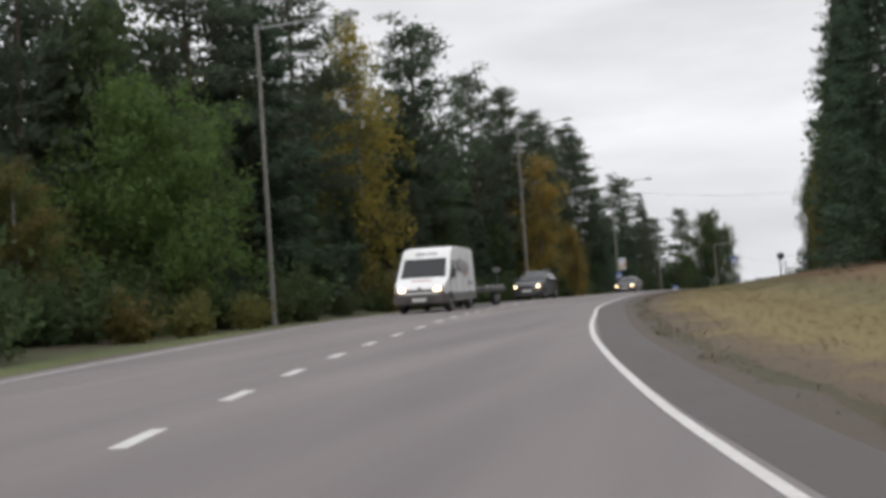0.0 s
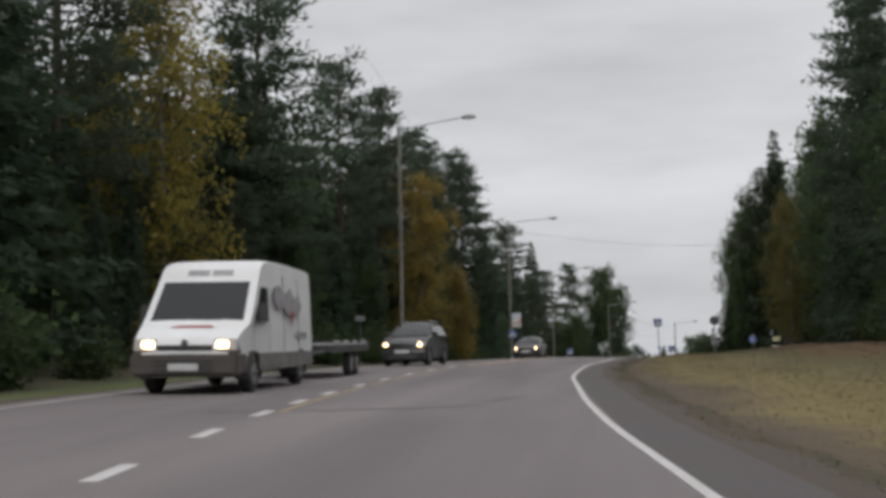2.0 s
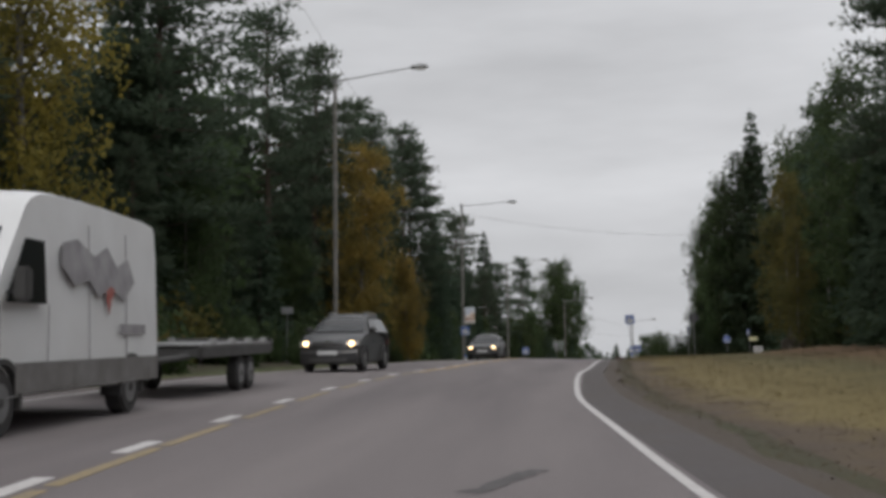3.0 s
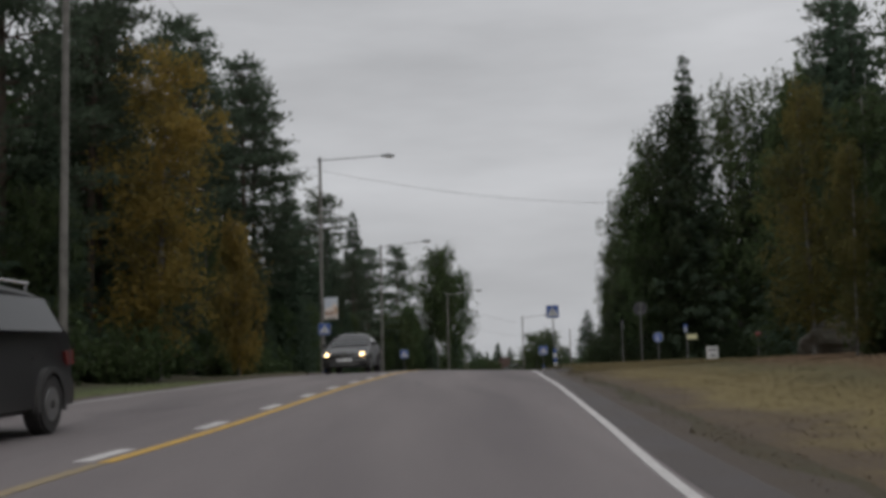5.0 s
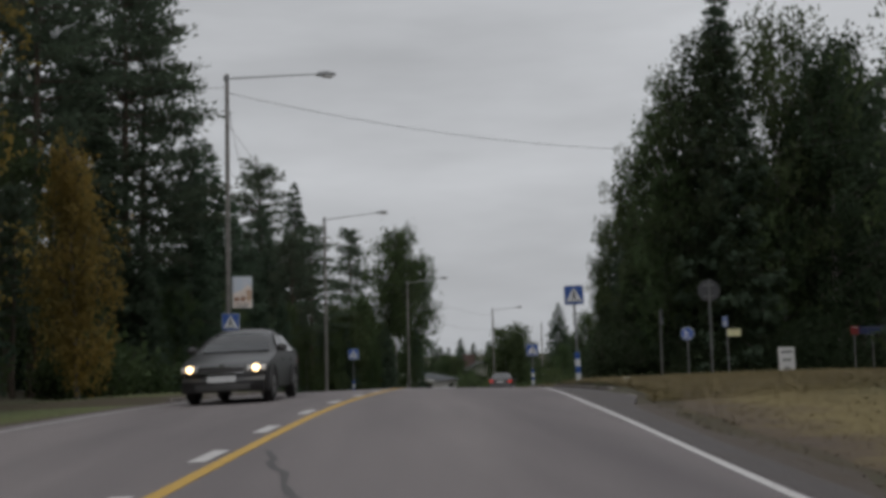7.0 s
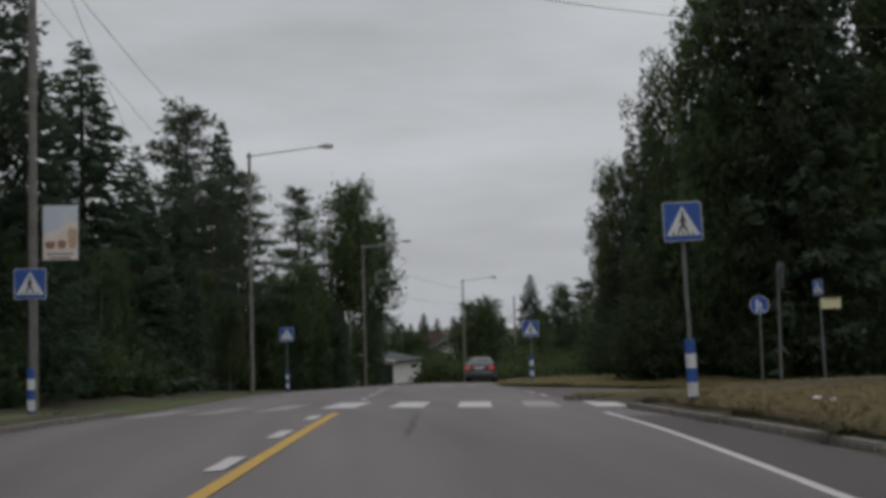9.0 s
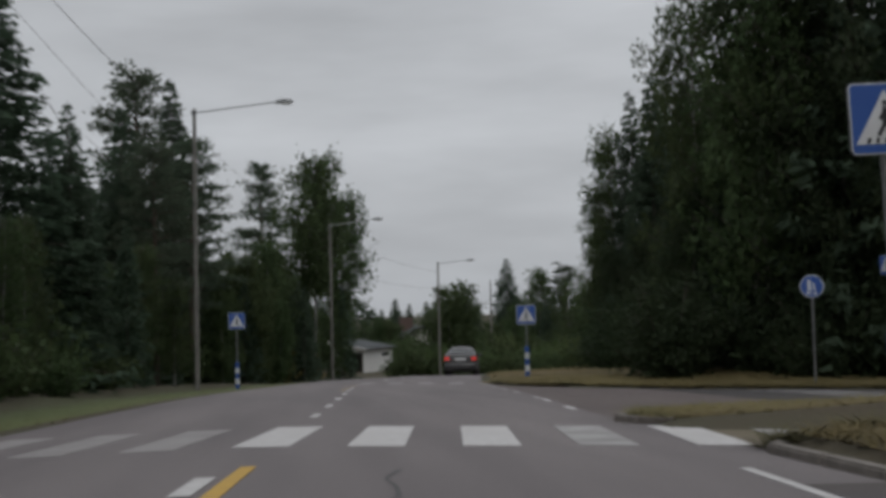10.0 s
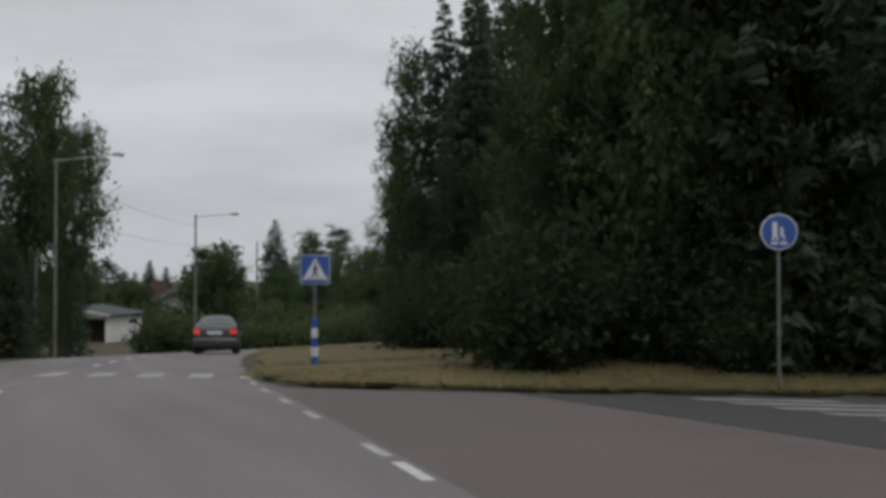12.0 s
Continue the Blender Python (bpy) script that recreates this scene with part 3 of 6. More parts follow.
for y in (34.8, 37.4, 40.0, 43.3, 46.9, 50.5, 53.9, 57.2):
    marking("yellow_dash", "worn yellow dash of the warning line", group="worn yellow dashes", material=YELLOW_WORN, ys=np.linspace(y + 0.1, y + 2.5, 4), u0=0.14, u1=0.26)
marking("yellow_line", "worn thin yellow line before the far crossing", material=YELLOW_WORN, ys=np.arange(120.4, 127.4, 0.7), u0=-0.22, u1=-0.13)
for y in (109.7, 112.4, 113.7, 117.2, 119.6, 122.0, 124.4):
    marking("mouth_dash", "white dash of the line across the junction", group="junction dashes", material=PAINT if y in (109.7, 112.4) else PAINT_WORN, ys=np.linspace(y, y + 0.95, 3), u0=lambda y: float(line_u(y)) - 0.05, u1=lambda y: float(line_u(y)) + 0.05)


def slab(name, corners, material, lift=0.005, label="", group=""):
    """A thin painted piece on the roadway, from four corners in the plan."""
    n = 4
    (ax, ay), (bx, by), (cx, cy), (dx, dy) = corners
    v, q = [], []
    for i in range(n + 1):
        s = i / n
        for x, y in ((ax + (dx - ax) * s, ay + (dy - ay) * s), (bx + (cx - bx) * s, by + (cy - by) * s)):
            v.append((x, y, rz(x, y) + lift))
    m = len(v)
    v += [(x, y, z - 0.004) for x, y, z in v]
    for i in range(n):
        q.append((2 * i, 2 * i + 1, 2 * i + 3, 2 * i + 2))
    q += [(0, m, m + 1, 1), (2 * n, 2 * n + 1, m + 2 * n + 1, m + 2 * n)]
    for i in range(n):
        q += [(2 * i, 2 * i + 2, m + 2 * i + 2, m + 2 * i), (2 * i + 1, m + 2 * i + 1, m + 2 * i + 3, 2 * i + 3)]
    return tagged(mesh_object(name, v, q, material), label, "road marking", group, "structure")


# first crossing: bars half a metre wide, about one a metre
for k in range(-5, 5):
    x = -1.17 + 1.085 * k
    yn, yf = 103.3 - 0.17 * (x + 1.17), 106.15 - 0.2 * (x + 1.17)
    slab("crossing_bar", ((x - 0.27, yn + 0.05), (x + 0.27, yn - 0.05), (x + 0.66, yf - 0.05), (x + 0.12, yf + 0.05)), PAINT if k in (-2, -1, 0, 2) else PAINT_FAINT if k < -2 else PAINT_WORN, label="white painted bar of the zebra crossing", group="zebra crossing bars")
for k in range(5):
    x = -0.9 + 0.92 * k
    yn = 128.2 - 0.5 * (x + 0.1)
    slab("crossing_bar", ((x - 0.22, yn + 0.05), (x + 0.22, yn - 0.05), (x + 0.55, yn + 1.75), (x + 0.13, yn + 1.85)), PAINT_WORN, label="worn white bar of the far zebra crossing", group="far crossing bars")
for k in range(6):
    y = 115.3 + 1.08 * k
    slab("crossing_bar", ((8.7, y), (10.6, y - 1.1), (10.6, y - 0.76), (8.7, y + 0.34)), PAINT_WORN, lift=0.010, label="worn white bar across the side road", group="side road crossing bars")


def crack(points, width, seed):
    rnd = random.Random(seed)
    v, q = [], []
    pts = []
    for (ax, ay), (bx, by) in zip(points, points[1:]):
        for i in range(8):
            s = i / 8
            pts.append((ax + (bx - ax) * s + rnd.uniform(-.05, .05), ay + (by - ay) * s + rnd.uniform(-.06, .06)))
    for i, (x, y) in enumerate(pts):
        w = width * rnd.uniform(0.4, 1.2)
        dx, dy = (pts[i + 1][0] - x, pts[i + 1][1] - y) if i + 1 < len(pts) else (x - pts[i - 1][0], y - pts[i - 1][1])
        d = math.hypot(dx, dy)
        px, py = -dy / d * w, dx / d * w
        for s in (-1, 1):
            v.append((x + s * px, y + s * py, rz(x + s * px, y + s * py) + 0.004))
    for i in range(len(pts) - 1):
        q.append((2 * i, 2 * i + 2, 2 * i + 3, 2 * i + 1))
    return tagged(mesh_object("crack", v, q, TAR), "dark sealed crack in the asphalt", "crack", kind="structure")


crack([(-8.3, 35.0), (-7.3, 35.2), (-5.7, 35.8), (-4.75, 36.5)], 0.09, 1)
crack([(-4.85, 37.4), (-4.62, 38.1), (-4.35, 38.8)], 0.08, 2)
crack([(-5.42, 79.1), (-5.11, 76.4), (-4.8, 75.0), (-4.75, 73.3)], 0.032, 3)
crack([(-9.3, 66.2), (-8.5, 67.0), (-8.0, 68.0)], 0.05, 4)
crack([(-2.7, 97.2), (-2.45, 99.3), (-2.25, 101.6)], 0.035, 5)


# ---- kerbs, stone by stone ----
def kerb_line(points, label, sunk=0):
    """Stones along a line; the first ones rise out of the ground."""
    base = tagged(thing("kerb", pose(0, 0, 0), label, "kerb", kind="structure"))
    stone = bmesh.new()
    box(stone, -0.07, 0.07, 0.01, 0.97, -0.1, 0.085, 0.02)
    first = part("kerb_stone", stone, KERB, base)
    i = 0
    for (ax, ay), (bx, by) in zip(points, points[1:]):
        d = math.hypot(bx - ax, by - ay)
        n = max(1, round(d))
        for k in range(n):
            x, y = ax + (bx - ax) * k / n, ay + (by - ay) * k / n
            x2, y2 = ax + (bx - ax) * (k + 1) / n, ay + (by - ay) * (k + 1) / n
            z, z2 = rz(x, y) - 0.10 * max(0, sunk - i) / max(1, sunk), rz(x2, y2) - 0.10 * max(0, sunk - i - 1) / max(1, sunk)
            ob = first if i == 0 else new("kerb_stone", first.data)
            ob.parent = base
            ob.matrix_world = Matrix.Translation((x, y, z)) @ Euler((math.atan2(z2 - z, d / n), 0, math.atan2(-(x2 - x), y2 - y))).to_matrix().to_4x4() @ Matrix.Diagonal((1, d / n, 1, 1))
            i += 1
    return base


kerb_line([(0.75, 90.5), (1.08, 94.5), (1.03, 99), (1.12, 102.2), (1.6, 102.75), (3.4, 102.8), (6, 102.8)], "low weathered concrete kerb before the crossing", 4)
kerb_line([(1.5, 105.9), (1.15, 106.2), (1.05, 106.7), (1.55, 107.9)], "short broken concrete kerb at the junction corner")
kerb_line([(-8.75, 93.2), (-8.15, 98), (-7.65, 102), (-7.1, 106)], "low concrete kerb beside the verge below the wood")
# the footpath that the crossing leads to
path_x = np.arange(0.9, 45, 1.0)
path_v, path_q = [], []
for x in path_x:
    for y in (102.85, 103.8, 104.8, 105.75):
        path_v.append((x, y, rz(x, y) - 0.006))
for i in range(len(path_x) - 1):
    for k in range(3):
        a = i * 4 + k
        path_q.append((a, a + 4, a + 5, a + 1))
footpath = mesh_object("pavement", path_v, path_q, PATH)
footpath.modifiers.new("thickness", "SOLIDIFY").thickness = 0.05
tagged(footpath, "brownish asphalt footpath, sandy with dry grass at its edges", "path", kind="structure")

# ---- trees ----
def kites(name, centres, dirs, lengths, widths, material, parent, seed):
    """Many small pointed leaves or needle sprays: one triangle each."""
    rng = np.random.default_rng(seed)
    d = dirs / (np.linalg.norm(dirs, axis=1, keepdims=True) + 1e-9)
    r = rng.normal(size=d.shape)
    s = np.cross(d, r)
    s /= np.linalg.norm(s, axis=1, keepdims=True) + 1e-9
    L, W = lengths[:, None], widths[:, None]
    skew = rng.uniform(-0.35, 0.35, (len(centres), 1))
    v = np.stack([centres + s * W * (0.5 + skew) - d * L * 0.4, centres + d * L * 0.6, centres - s * W * (0.5 - skew) - d * L * 0.4], 1).reshape(-1, 3)
    n = len(centres)
    me = bpy.data.meshes.new(name)
    me.vertices.add(3 * n)
    me.vertices.foreach_set("co", v.ravel())
    me.loops.add(3 * n)
    me.loops.foreach_set("vertex_index", np.arange(3 * n))
    me.polygons.add(n)
    me.polygons.foreach_set("loop_start", np.arange(0, 3 * n, 3))
    me.update(calc_edges=True)
    me.materials.append(material)
    ob = new(name, me)
    ob.parent = parent
    return ob


def stem(bm, pts, radii, n=8):
    """One closed tapering trunk through the given points."""
    rings = []
    for p, r in zip(pts, radii):
        rings.append([bm.verts.new((p[0] + r * math.cos(2 * math.pi * i / n), p[1] + r * math.sin(2 * math.pi * i / n), p[2])) for i in range(n)])
    for a, b in zip(rings, rings[1:]):
        for i in range(n):
            bm.faces.new((a[i], a[(i + 1) % n], b[(i + 1) % n], b[i]))
    bm.faces.new(rings[0][::-1])
    bm.faces.new(rings[-1])


def limbs(bm, material, base):
    """All the thin boughs of one tree, too many to tell apart."""
    if len(bm.verts):
        tagged(part("bough", bm, material, base), kind="stuff")
    else:
        bm.free()


def sprays(rng, axis_at, s, lateral, side, out, spread, drop):
    """Places and directions of the sprays along a branch: a fan to both sides of its axis."""
    k = len(s)
    off = rng.uniform(-1, 1, k) * lateral
    c = axis_at(s) + side[None] * off[:, None]
    c[:, 2] -= np.abs(rng.normal(0, drop, k))
    d = out[None] * rng.uniform(0.5, 1.1, (k, 1)) + side[None] * (np.sign(off) * spread)[:, None] * rng.uniform(0.3, 1, (k, 1)) + rng.normal(0, 0.18, (k, 3))
    return c, d


def spruce(seed, h=18.0, r=2.9, bare=0.05, q=1.0, big=1.0):
    """Whorls of boughs that droop and lift again at their tips, shorter towards a bare pointed leader."""
    rng = np.random.default_rng(seed)
    base = thing("spruce", pose(0, 0, 0), "tall dark green spruce with drooping branches", "tree", "roadside trees")
    bm, twig = bmesh.new(), bmesh.new()
    stem(bm, [(0, 0, -0.3), (0.05, 0.03, h * 0.4), (0, 0, h * 0.995)], [0.2, 0.13, 0.012])
    C, D, L, W = [], [], [], []
    z, turn = bare * h + 0.3, 0.0
    while z < h * 0.975:
        f = 1 - z / h
        R = (r * 1.12 * min(1.0, f * 1.12) ** 0.78 + 0.1) * rng.uniform(0.86, 1.08)
        nb = 5 + int(f > 0.12) + int(f > 0.3)
        turn += rng.uniform(0.3, 0.9)
        for b in range(nb):
            a, rr = turn + 2 * math.pi * b / nb + rng.normal(0, 0.16), R * (rng.uniform(0.68, 1.06) if rng.random() < 0.85 else rng.uniform(1.06, 1.28))
            out, side = np.array([math.cos(a), math.sin(a), 0.0]), np.array([-math.sin(a), math.cos(a), 0.0])
            droop = rng.uniform(0.30, 0.55) * min(1.0, 0.25 + 1.6 * f)
            lift = 0.62 * droop + 0.25 * max(0.0, 0.3 - f)
            z0 = z + rng.normal(0, 0.10)

            def axis_at(s, out=out, rr=rr, z0=z0, droop=droop, lift=lift):
                p = out[None] * (s * rr)[:, None]
                p[:, 2] = z0 + rr * (0.04 - droop * s + lift * s ** 3)
                return p
            k = max(2, int((5 + rr * 10.5) * q))
            s = rng.uniform(0.05, 1, k) ** 0.62
            c, d = sprays(rng, axis_at, s, (0.34 * rr * (1.02 - s) + 0.07), side, out, 0.9, 0.09 + 0.05 * rr)
            d[:, 2] -= 0.38
            size = (0.5 + 0.5 * min(1, f * 3.5)) * big
            C.append(c)
            D.append(d)
            L.append(rng.uniform(0.3, 0.62, k) * size)
            W.append(rng.uniform(0.13, 0.25, k) * size)
            if q >= 1 and rr > 0.8 and rng.random() < 0.25:
                tube(twig, (0, 0, z0), tuple(axis_at(np.array([0.85]))[0]), 0.03, 0.01, 4, False)
        z += rng.uniform(0.36, 0.52) * (0.62 + 0.55 * f)
    part("trunk", bm, BARK, base)
    limbs(twig, BARK, base)
    kites("crown", np.concatenate(C), np.concatenate(D), np.concatenate(L), np.concatenate(W), NEEDLE, base, seed)
    return base


def pine(seed, h=18.0, r=2.7, bare=0.34, q=1.0, big=1.0):
    """Whorls of rising boughs, each with cushions of needles along its outer half, and gaps between the whorls."""
    rng = np.random.default_rng(seed)
    base = thing("pine", pose(0, 0, 0), "tall Scots pine with an open tufted crown", "tree", "roadside trees")
    bm, twig = bmesh.new(), bmesh.new()
    bend = rng.normal(0, 0.25, 2)
    stem(bm, [(0, 0, -0.3), (bend[0] * .5, bend[1] * .5, h * 0.45), (bend[0], bend[1], h * 0.8), (bend[0], bend[1], h * 0.985)], [0.2, 0.15, 0.08, 0.015])
    C, D, L, W = [], [], [], []
    z, turn = bare * h, 0.0
    while z < h * 0.975:
        f = (z / h - bare) / (1 - bare)
        R0 = r * (0.55 + 0.62 * math.sin(math.pi * min(1, 0.22 + 0.7 * f))) * (1.12 - 0.72 * f ** 1.6)
        turn += rng.uniform(0.4, 1.1)
        nb = 4 if f < 0.85 else 3
        for b in range(nb):
            a, R = turn + 2 * math.pi * b / nb + rng.normal(0, 0.3), R0 * rng.uniform(0.55, 1.12)
            out, side = np.array([math.cos(a), math.sin(a), 0.0]), np.array([-math.sin(a), math.cos(a), 0.0])
            up = rng.uniform(-0.08, 0.26) + 0.5 * f * f
            foot = np.array([bend[0] * f, bend[1] * f, z + rng.normal(0, 0.3)])
            tip = foot + out * R + np.array([0, 0, up * R])
            if q >= 1:
                tube(twig, tuple(foot), tuple(tip), 0.045, 0.012, 4, False)
            for s in np.linspace(0.42, 1.0, 2 + int(R * 1.5)):
                k = max(2, int(12 * q))
                wide = 0.30 + 0.10 * R * (1.1 - s)
                cc = foot + (tip - foot) * s + side * rng.normal(0, 0.05 + 0.2 * R * (1.05 - s)) + np.array([0, 0, rng.normal(0.04, 0.05)])
                ball = rng.normal(0, 1, (k, 3)) * np.array([wide, wide, 0.13])
                C.append(cc + ball)
                D.append(ball + np.array([0, 0, 0.28]) + out * 0.15 + rng.normal(0, 0.12, (k, 3)))
                L.append(rng.uniform(0.26, 0.48, k) * big)
                W.append(rng.uniform(0.13, 0.24, k) * big)
        z += rng.uniform(0.5, 0.85) * (1.0 - 0.35 * f)
    part("trunk", bm, BARK_PINE, base)
    limbs(twig, BARK_PINE, base)
    kites("crown", np.concatenate(C), np.concatenate(D), np.concatenate(L), np.concatenate(W), NEEDLE_PINE, base, seed)
    return base


def birch(seed, h=14.0, r=2.6, leaf=None, label="leafy green birch with a light open crown", bare=0.16, dense=1.0, name="birch", q=1.0, big=1.0, tip_h=1.0):
    """Rising boughs whose twigs hang in strands of small leaves; the crown tapers to a loose top."""
    rng = np.random.default_rng(seed)
    base = thing(name, pose(0, 0, 0), label, "tree", "roadside trees")
    bm, twig = bmesh.new(), bmesh.new()
    bend = rng.normal(0, 0.3, 2)
    stem(bm, [(0, 0, -0.3), (bend[0] * .4, bend[1] * .4, h * 0.35), (bend[0], bend[1], h * 0.7), (bend[0], bend[1], h * 0.97)], [0.13, 0.10, 0.06, 0.010])
    C, D, L, W = [], [], [], []
    n = int(80 * dense)
    for i in range(n):
        z = h * (bare + (0.95 - bare) * (i + rng.random()) / n)
        f = (z / h - bare) / (1 - bare)
        R = r * (0.30 + 0.85 * math.sin(math.pi * min(1, 0.2 + 0.80 * f)) ** 0.9) * rng.uniform(0.5, 1.1)
        a = rng.uniform(0, 2 * math.pi)
        out = np.array([math.cos(a), math.sin(a), 0.0])
        foot = np.array([bend[0] * f, bend[1] * f, z - 0.2 * R])
        tip = foot + out * R + np.array([0, 0, R * rng.uniform(0.35, 0.85) * tip_h])
        if q >= 1:
            tube(twig, tuple(foot), tuple(tip), 0.03, 0.008, 4, False)
        total = int((26 + 26 * R) * q)
        strands = max(3, int(3.2 + 2.2 * R))
        for j in range(strands):
            k = max(3, total // strands)
            s = rng.uniform(0.12, 1.03)
            top = foot + (tip - foot) * s + rng.normal(0, 0.26, 3)
            long = rng.uniform(0.5, 1.35) * (0.5 + 0.5 * s)
            t = rng.uniform(0, 1, k)
            sway = out * 0.22 + rng.normal(0, 0.16, 3)
            c = top + sway[None] * t[:, None] + rng.normal(0, 0.19, (k, 3)) * (1.2 - 0.6 * t)[:, None]
            c[:, 2] -= t * long - 0.12
            C.append(c)
            dd = rng.normal(0, 0.6, (k, 3))
            dd[:, 2] -= 0.6
            D.append(dd)
            L.append(rng.uniform(0.15, 0.31, k) * big)
            W.append(rng.uniform(0.11, 0.21, k) * big)
    part("trunk", bm, BARK_BIRCH, base)
    limbs(twig, BARK, base)
    kites("crown", np.concatenate(C), np.concatenate(D), np.concatenate(L), np.concatenate(W), leaf or LEAF, base, seed)
    return base


def bush(seed, leaf, label, r=1.3, h=1.8, name="bush", k=48, big=0.9):
    rng = np.random.default_rng(seed)
    base = thing(name, pose(0, 0, 0), label, "bush", "roadside bushes")
    bm = bmesh.new()
    C, D, L, W = [], [], [], []
    for _ in range(24):
        a, e = rng.uniform(0, 2 * math.pi), rng.uniform(0.3, 1.3)
        R = rng.uniform(0.6, 1.0)
        tip = np.array([math.cos(a) * math.cos(e) * r * R, math.sin(a) * math.cos(e) * r * R, math.sin(e) * h * R])
        tube(bm, (tip[0] * 0.08, tip[1] * 0.08, -0.1), tuple(tip), 0.018, 0.006, 4, False)
        s = rng.uniform(0.2, 1.05, k)
        c = tip * s[:, None] + rng.normal(0, 0.2, (k, 3))
        c[:, 2] = np.abs(c[:, 2])
        C.append(c)
        D.append(rng.normal(0, 0.6, (k, 3)) + tip * 0.4)
        L.append(rng.uniform(0.13, 0.28, k) * big)
        W.append(rng.uniform(0.09, 0.18, k) * big)
    limbs(bm, BARK, base)
    kites("crown", np.concatenate(C), np.concatenate(D), np.concatenate(L), np.concatenate(W), leaf, base, seed)
    return base


# each first tree is itself a tree of the place, the rest are copies; capitals: plainer trees deep in the wood
KINDS = {
    "s": [(spruce(11, q=1.6, big=0.84), 18.0), (spruce(12, 18, 2.4, q=1.6, big=0.84), 18.0), (spruce(13, 18, 3.3, q=1.6, big=0.84), 18.0)],
    "p": [(pine(21, q=2.2, big=0.72), 18.0), (pine(22, 18, 2.4, 0.42, q=2.2, big=0.72), 18.0), (pine(23, 18, 3.0, 0.25, q=2.2, big=0.72), 18.0)],
    "b": [(birch(31, q=1.6, big=0.86), 14.0), (birch(32, 14, 2.2, q=1.6, big=0.86), 14.0), (birch(33, 14, 3.0, q=1.6, big=0.86), 14.0)],
    # birch form; the shade by the side road is in its leaf colour
    "f": [(birch(34, 14, 2.8, LEAF_SHADED, "leafy birch by the side road, leaves darkened for shade", dense=1.4, q=1.6, big=0.84), 14.0)],
    "F": [(birch(36, 14, 3.1, None, "full leafy birch with branches down to the ground", 0.03, 1.6, q=0.75, big=1.4), 14.0),
          (birch(37, 14, 2.6, None, "full leafy birch with branches down to the ground", 0.03, 1.6, q=0.75, big=1.4), 14.0)],
    "g": [(birch(41, 9.5, 3.4, LEAF_LIGHT, "broad bright green willow-like tree beside the lamp", 0.03, 1.7, "broadleaf_tree", 2.0, 0.72), 9.5)],
    "y": [(birch(51, 14, 2.0, LEAF_YELLOW, "slender birch turned yellow in autumn", 0.12, q=2.4, big=0.72), 14.0), (birch(52, 14, 2.3, LEAF_YELLOW, "slender birch turned yellow in autumn", 0.1, q=2.4, big=0.72), 14.0)],
    "o": [(birch(61, 8, 1.5, LEAF_RUST, "small birch with orange-brown autumn leaves", 0.1, q=1.8, big=0.75), 8.0), (birch(62, 14, 2.2, LEAF_OCHRE, "birch with half-turned ochre leaves", 0.1, q=2.0, big=0.75), 14.0)],
    "t": [(birch(38, 14, 3.0, None, "tall leafy birch with its crown above the shed", 0.40, 1.5, q=1.1, big=1.0), 14.0)],
    "S": [(spruce(14, 18, 3.0, 0.03, 0.4, 1.55), 18.0), (spruce(15, 18, 3.4, 0.03, 0.4, 1.55), 18.0)],
    "P": [(pine(24, 18, 2.9, 0.3, 0.3, 1.75), 18.0)],
    "B": [(birch(35, 14, 2.8, None, "leafy green birch deeper in the wood", 0.1, 1.0, "birch", 0.31, 1.8), 14.0)],
    "u": [(bush(71, LEAF, "low green thicket at the wood's edge"), 1.8), (bush(72, LEAF_OCHRE, "low brownish autumn thicket at the wood's edge"), 1.8), (bush(73, LEAF_MID, "rounded dull green hedge bush"), 1.8)],
    "v": [(bush(74, LEAF_SHADED, "dense green thicket under the trees, leaves darkened for shade", 1.4, 1.8, k=190, big=0.46), 1.8)],
}
used = set()
# trees too deep in the wood to tell apart: gathered here, joined into one piece further down
DEEP = []


def plant(kind, i, x, y, h, wide=1.0, turn=0.0):
    if kind in "sSpPbB" and 22 < y < 38 and -23 < x < -9:
        return None  # the open edge of the wood before the broad green tree
    ob, tall = KINDS[kind][i]
    k = h / tall
    m = Matrix.Translation((x, y, gz(x, y))) @ Matrix.Rotation(turn, 4, "Z") @ Matrix.Diagonal((k * wide, k * wide, k, 1))
    if (kind, i) not in used:
        used.add((kind, i))
        ob.matrix_basis = m
        return ob
    ob2 = copy_thing(ob, pose(0, 0, 0))
    ob2.matrix_basis = m
    return ob2


# trees that stand out: kind, form, x, y, height, width factor
LEFT_NEAR = [
    ('g', 0, -19.2, 36.0, 9.3, 1.00),
    ('p', 0, -24.9, 38.2, 14.1, 1.10),
    ('p', 1, -22.1, 46.1, 18.7, 1.10),
    ('s', 0, -21.6, 50.6, 20.2, 1.25),
    ('p', 2, -21.8, 57.7, 19.9, 1.00),
    ('y', 0, -19.7, 62.8, 18.0, 1.00),
    ('p', 2, -18.9, 72.0, 19.1, 1.15),
    ('p', 2, -18.1, 87.6, 18.9, 0.90),
    ('p', 0, -17.0, 93.5, 18.1, 0.90),
    ('y', 1, -14.0, 91.9, 12.6, 1.10),
    ('o', 0, -12.1, 98.9, 7.0, 0.70),
    ('s', 2, -19.6, 75.2, 15.5, 1.00),
    ('s', 0, -19.2, 70.1, 15.7, 0.90),
    ('p', 1, -15.9, 107.9, 17.7, 0.90),
    ('p', 0, -14.2, 115.1, 18.3, 0.90),
]
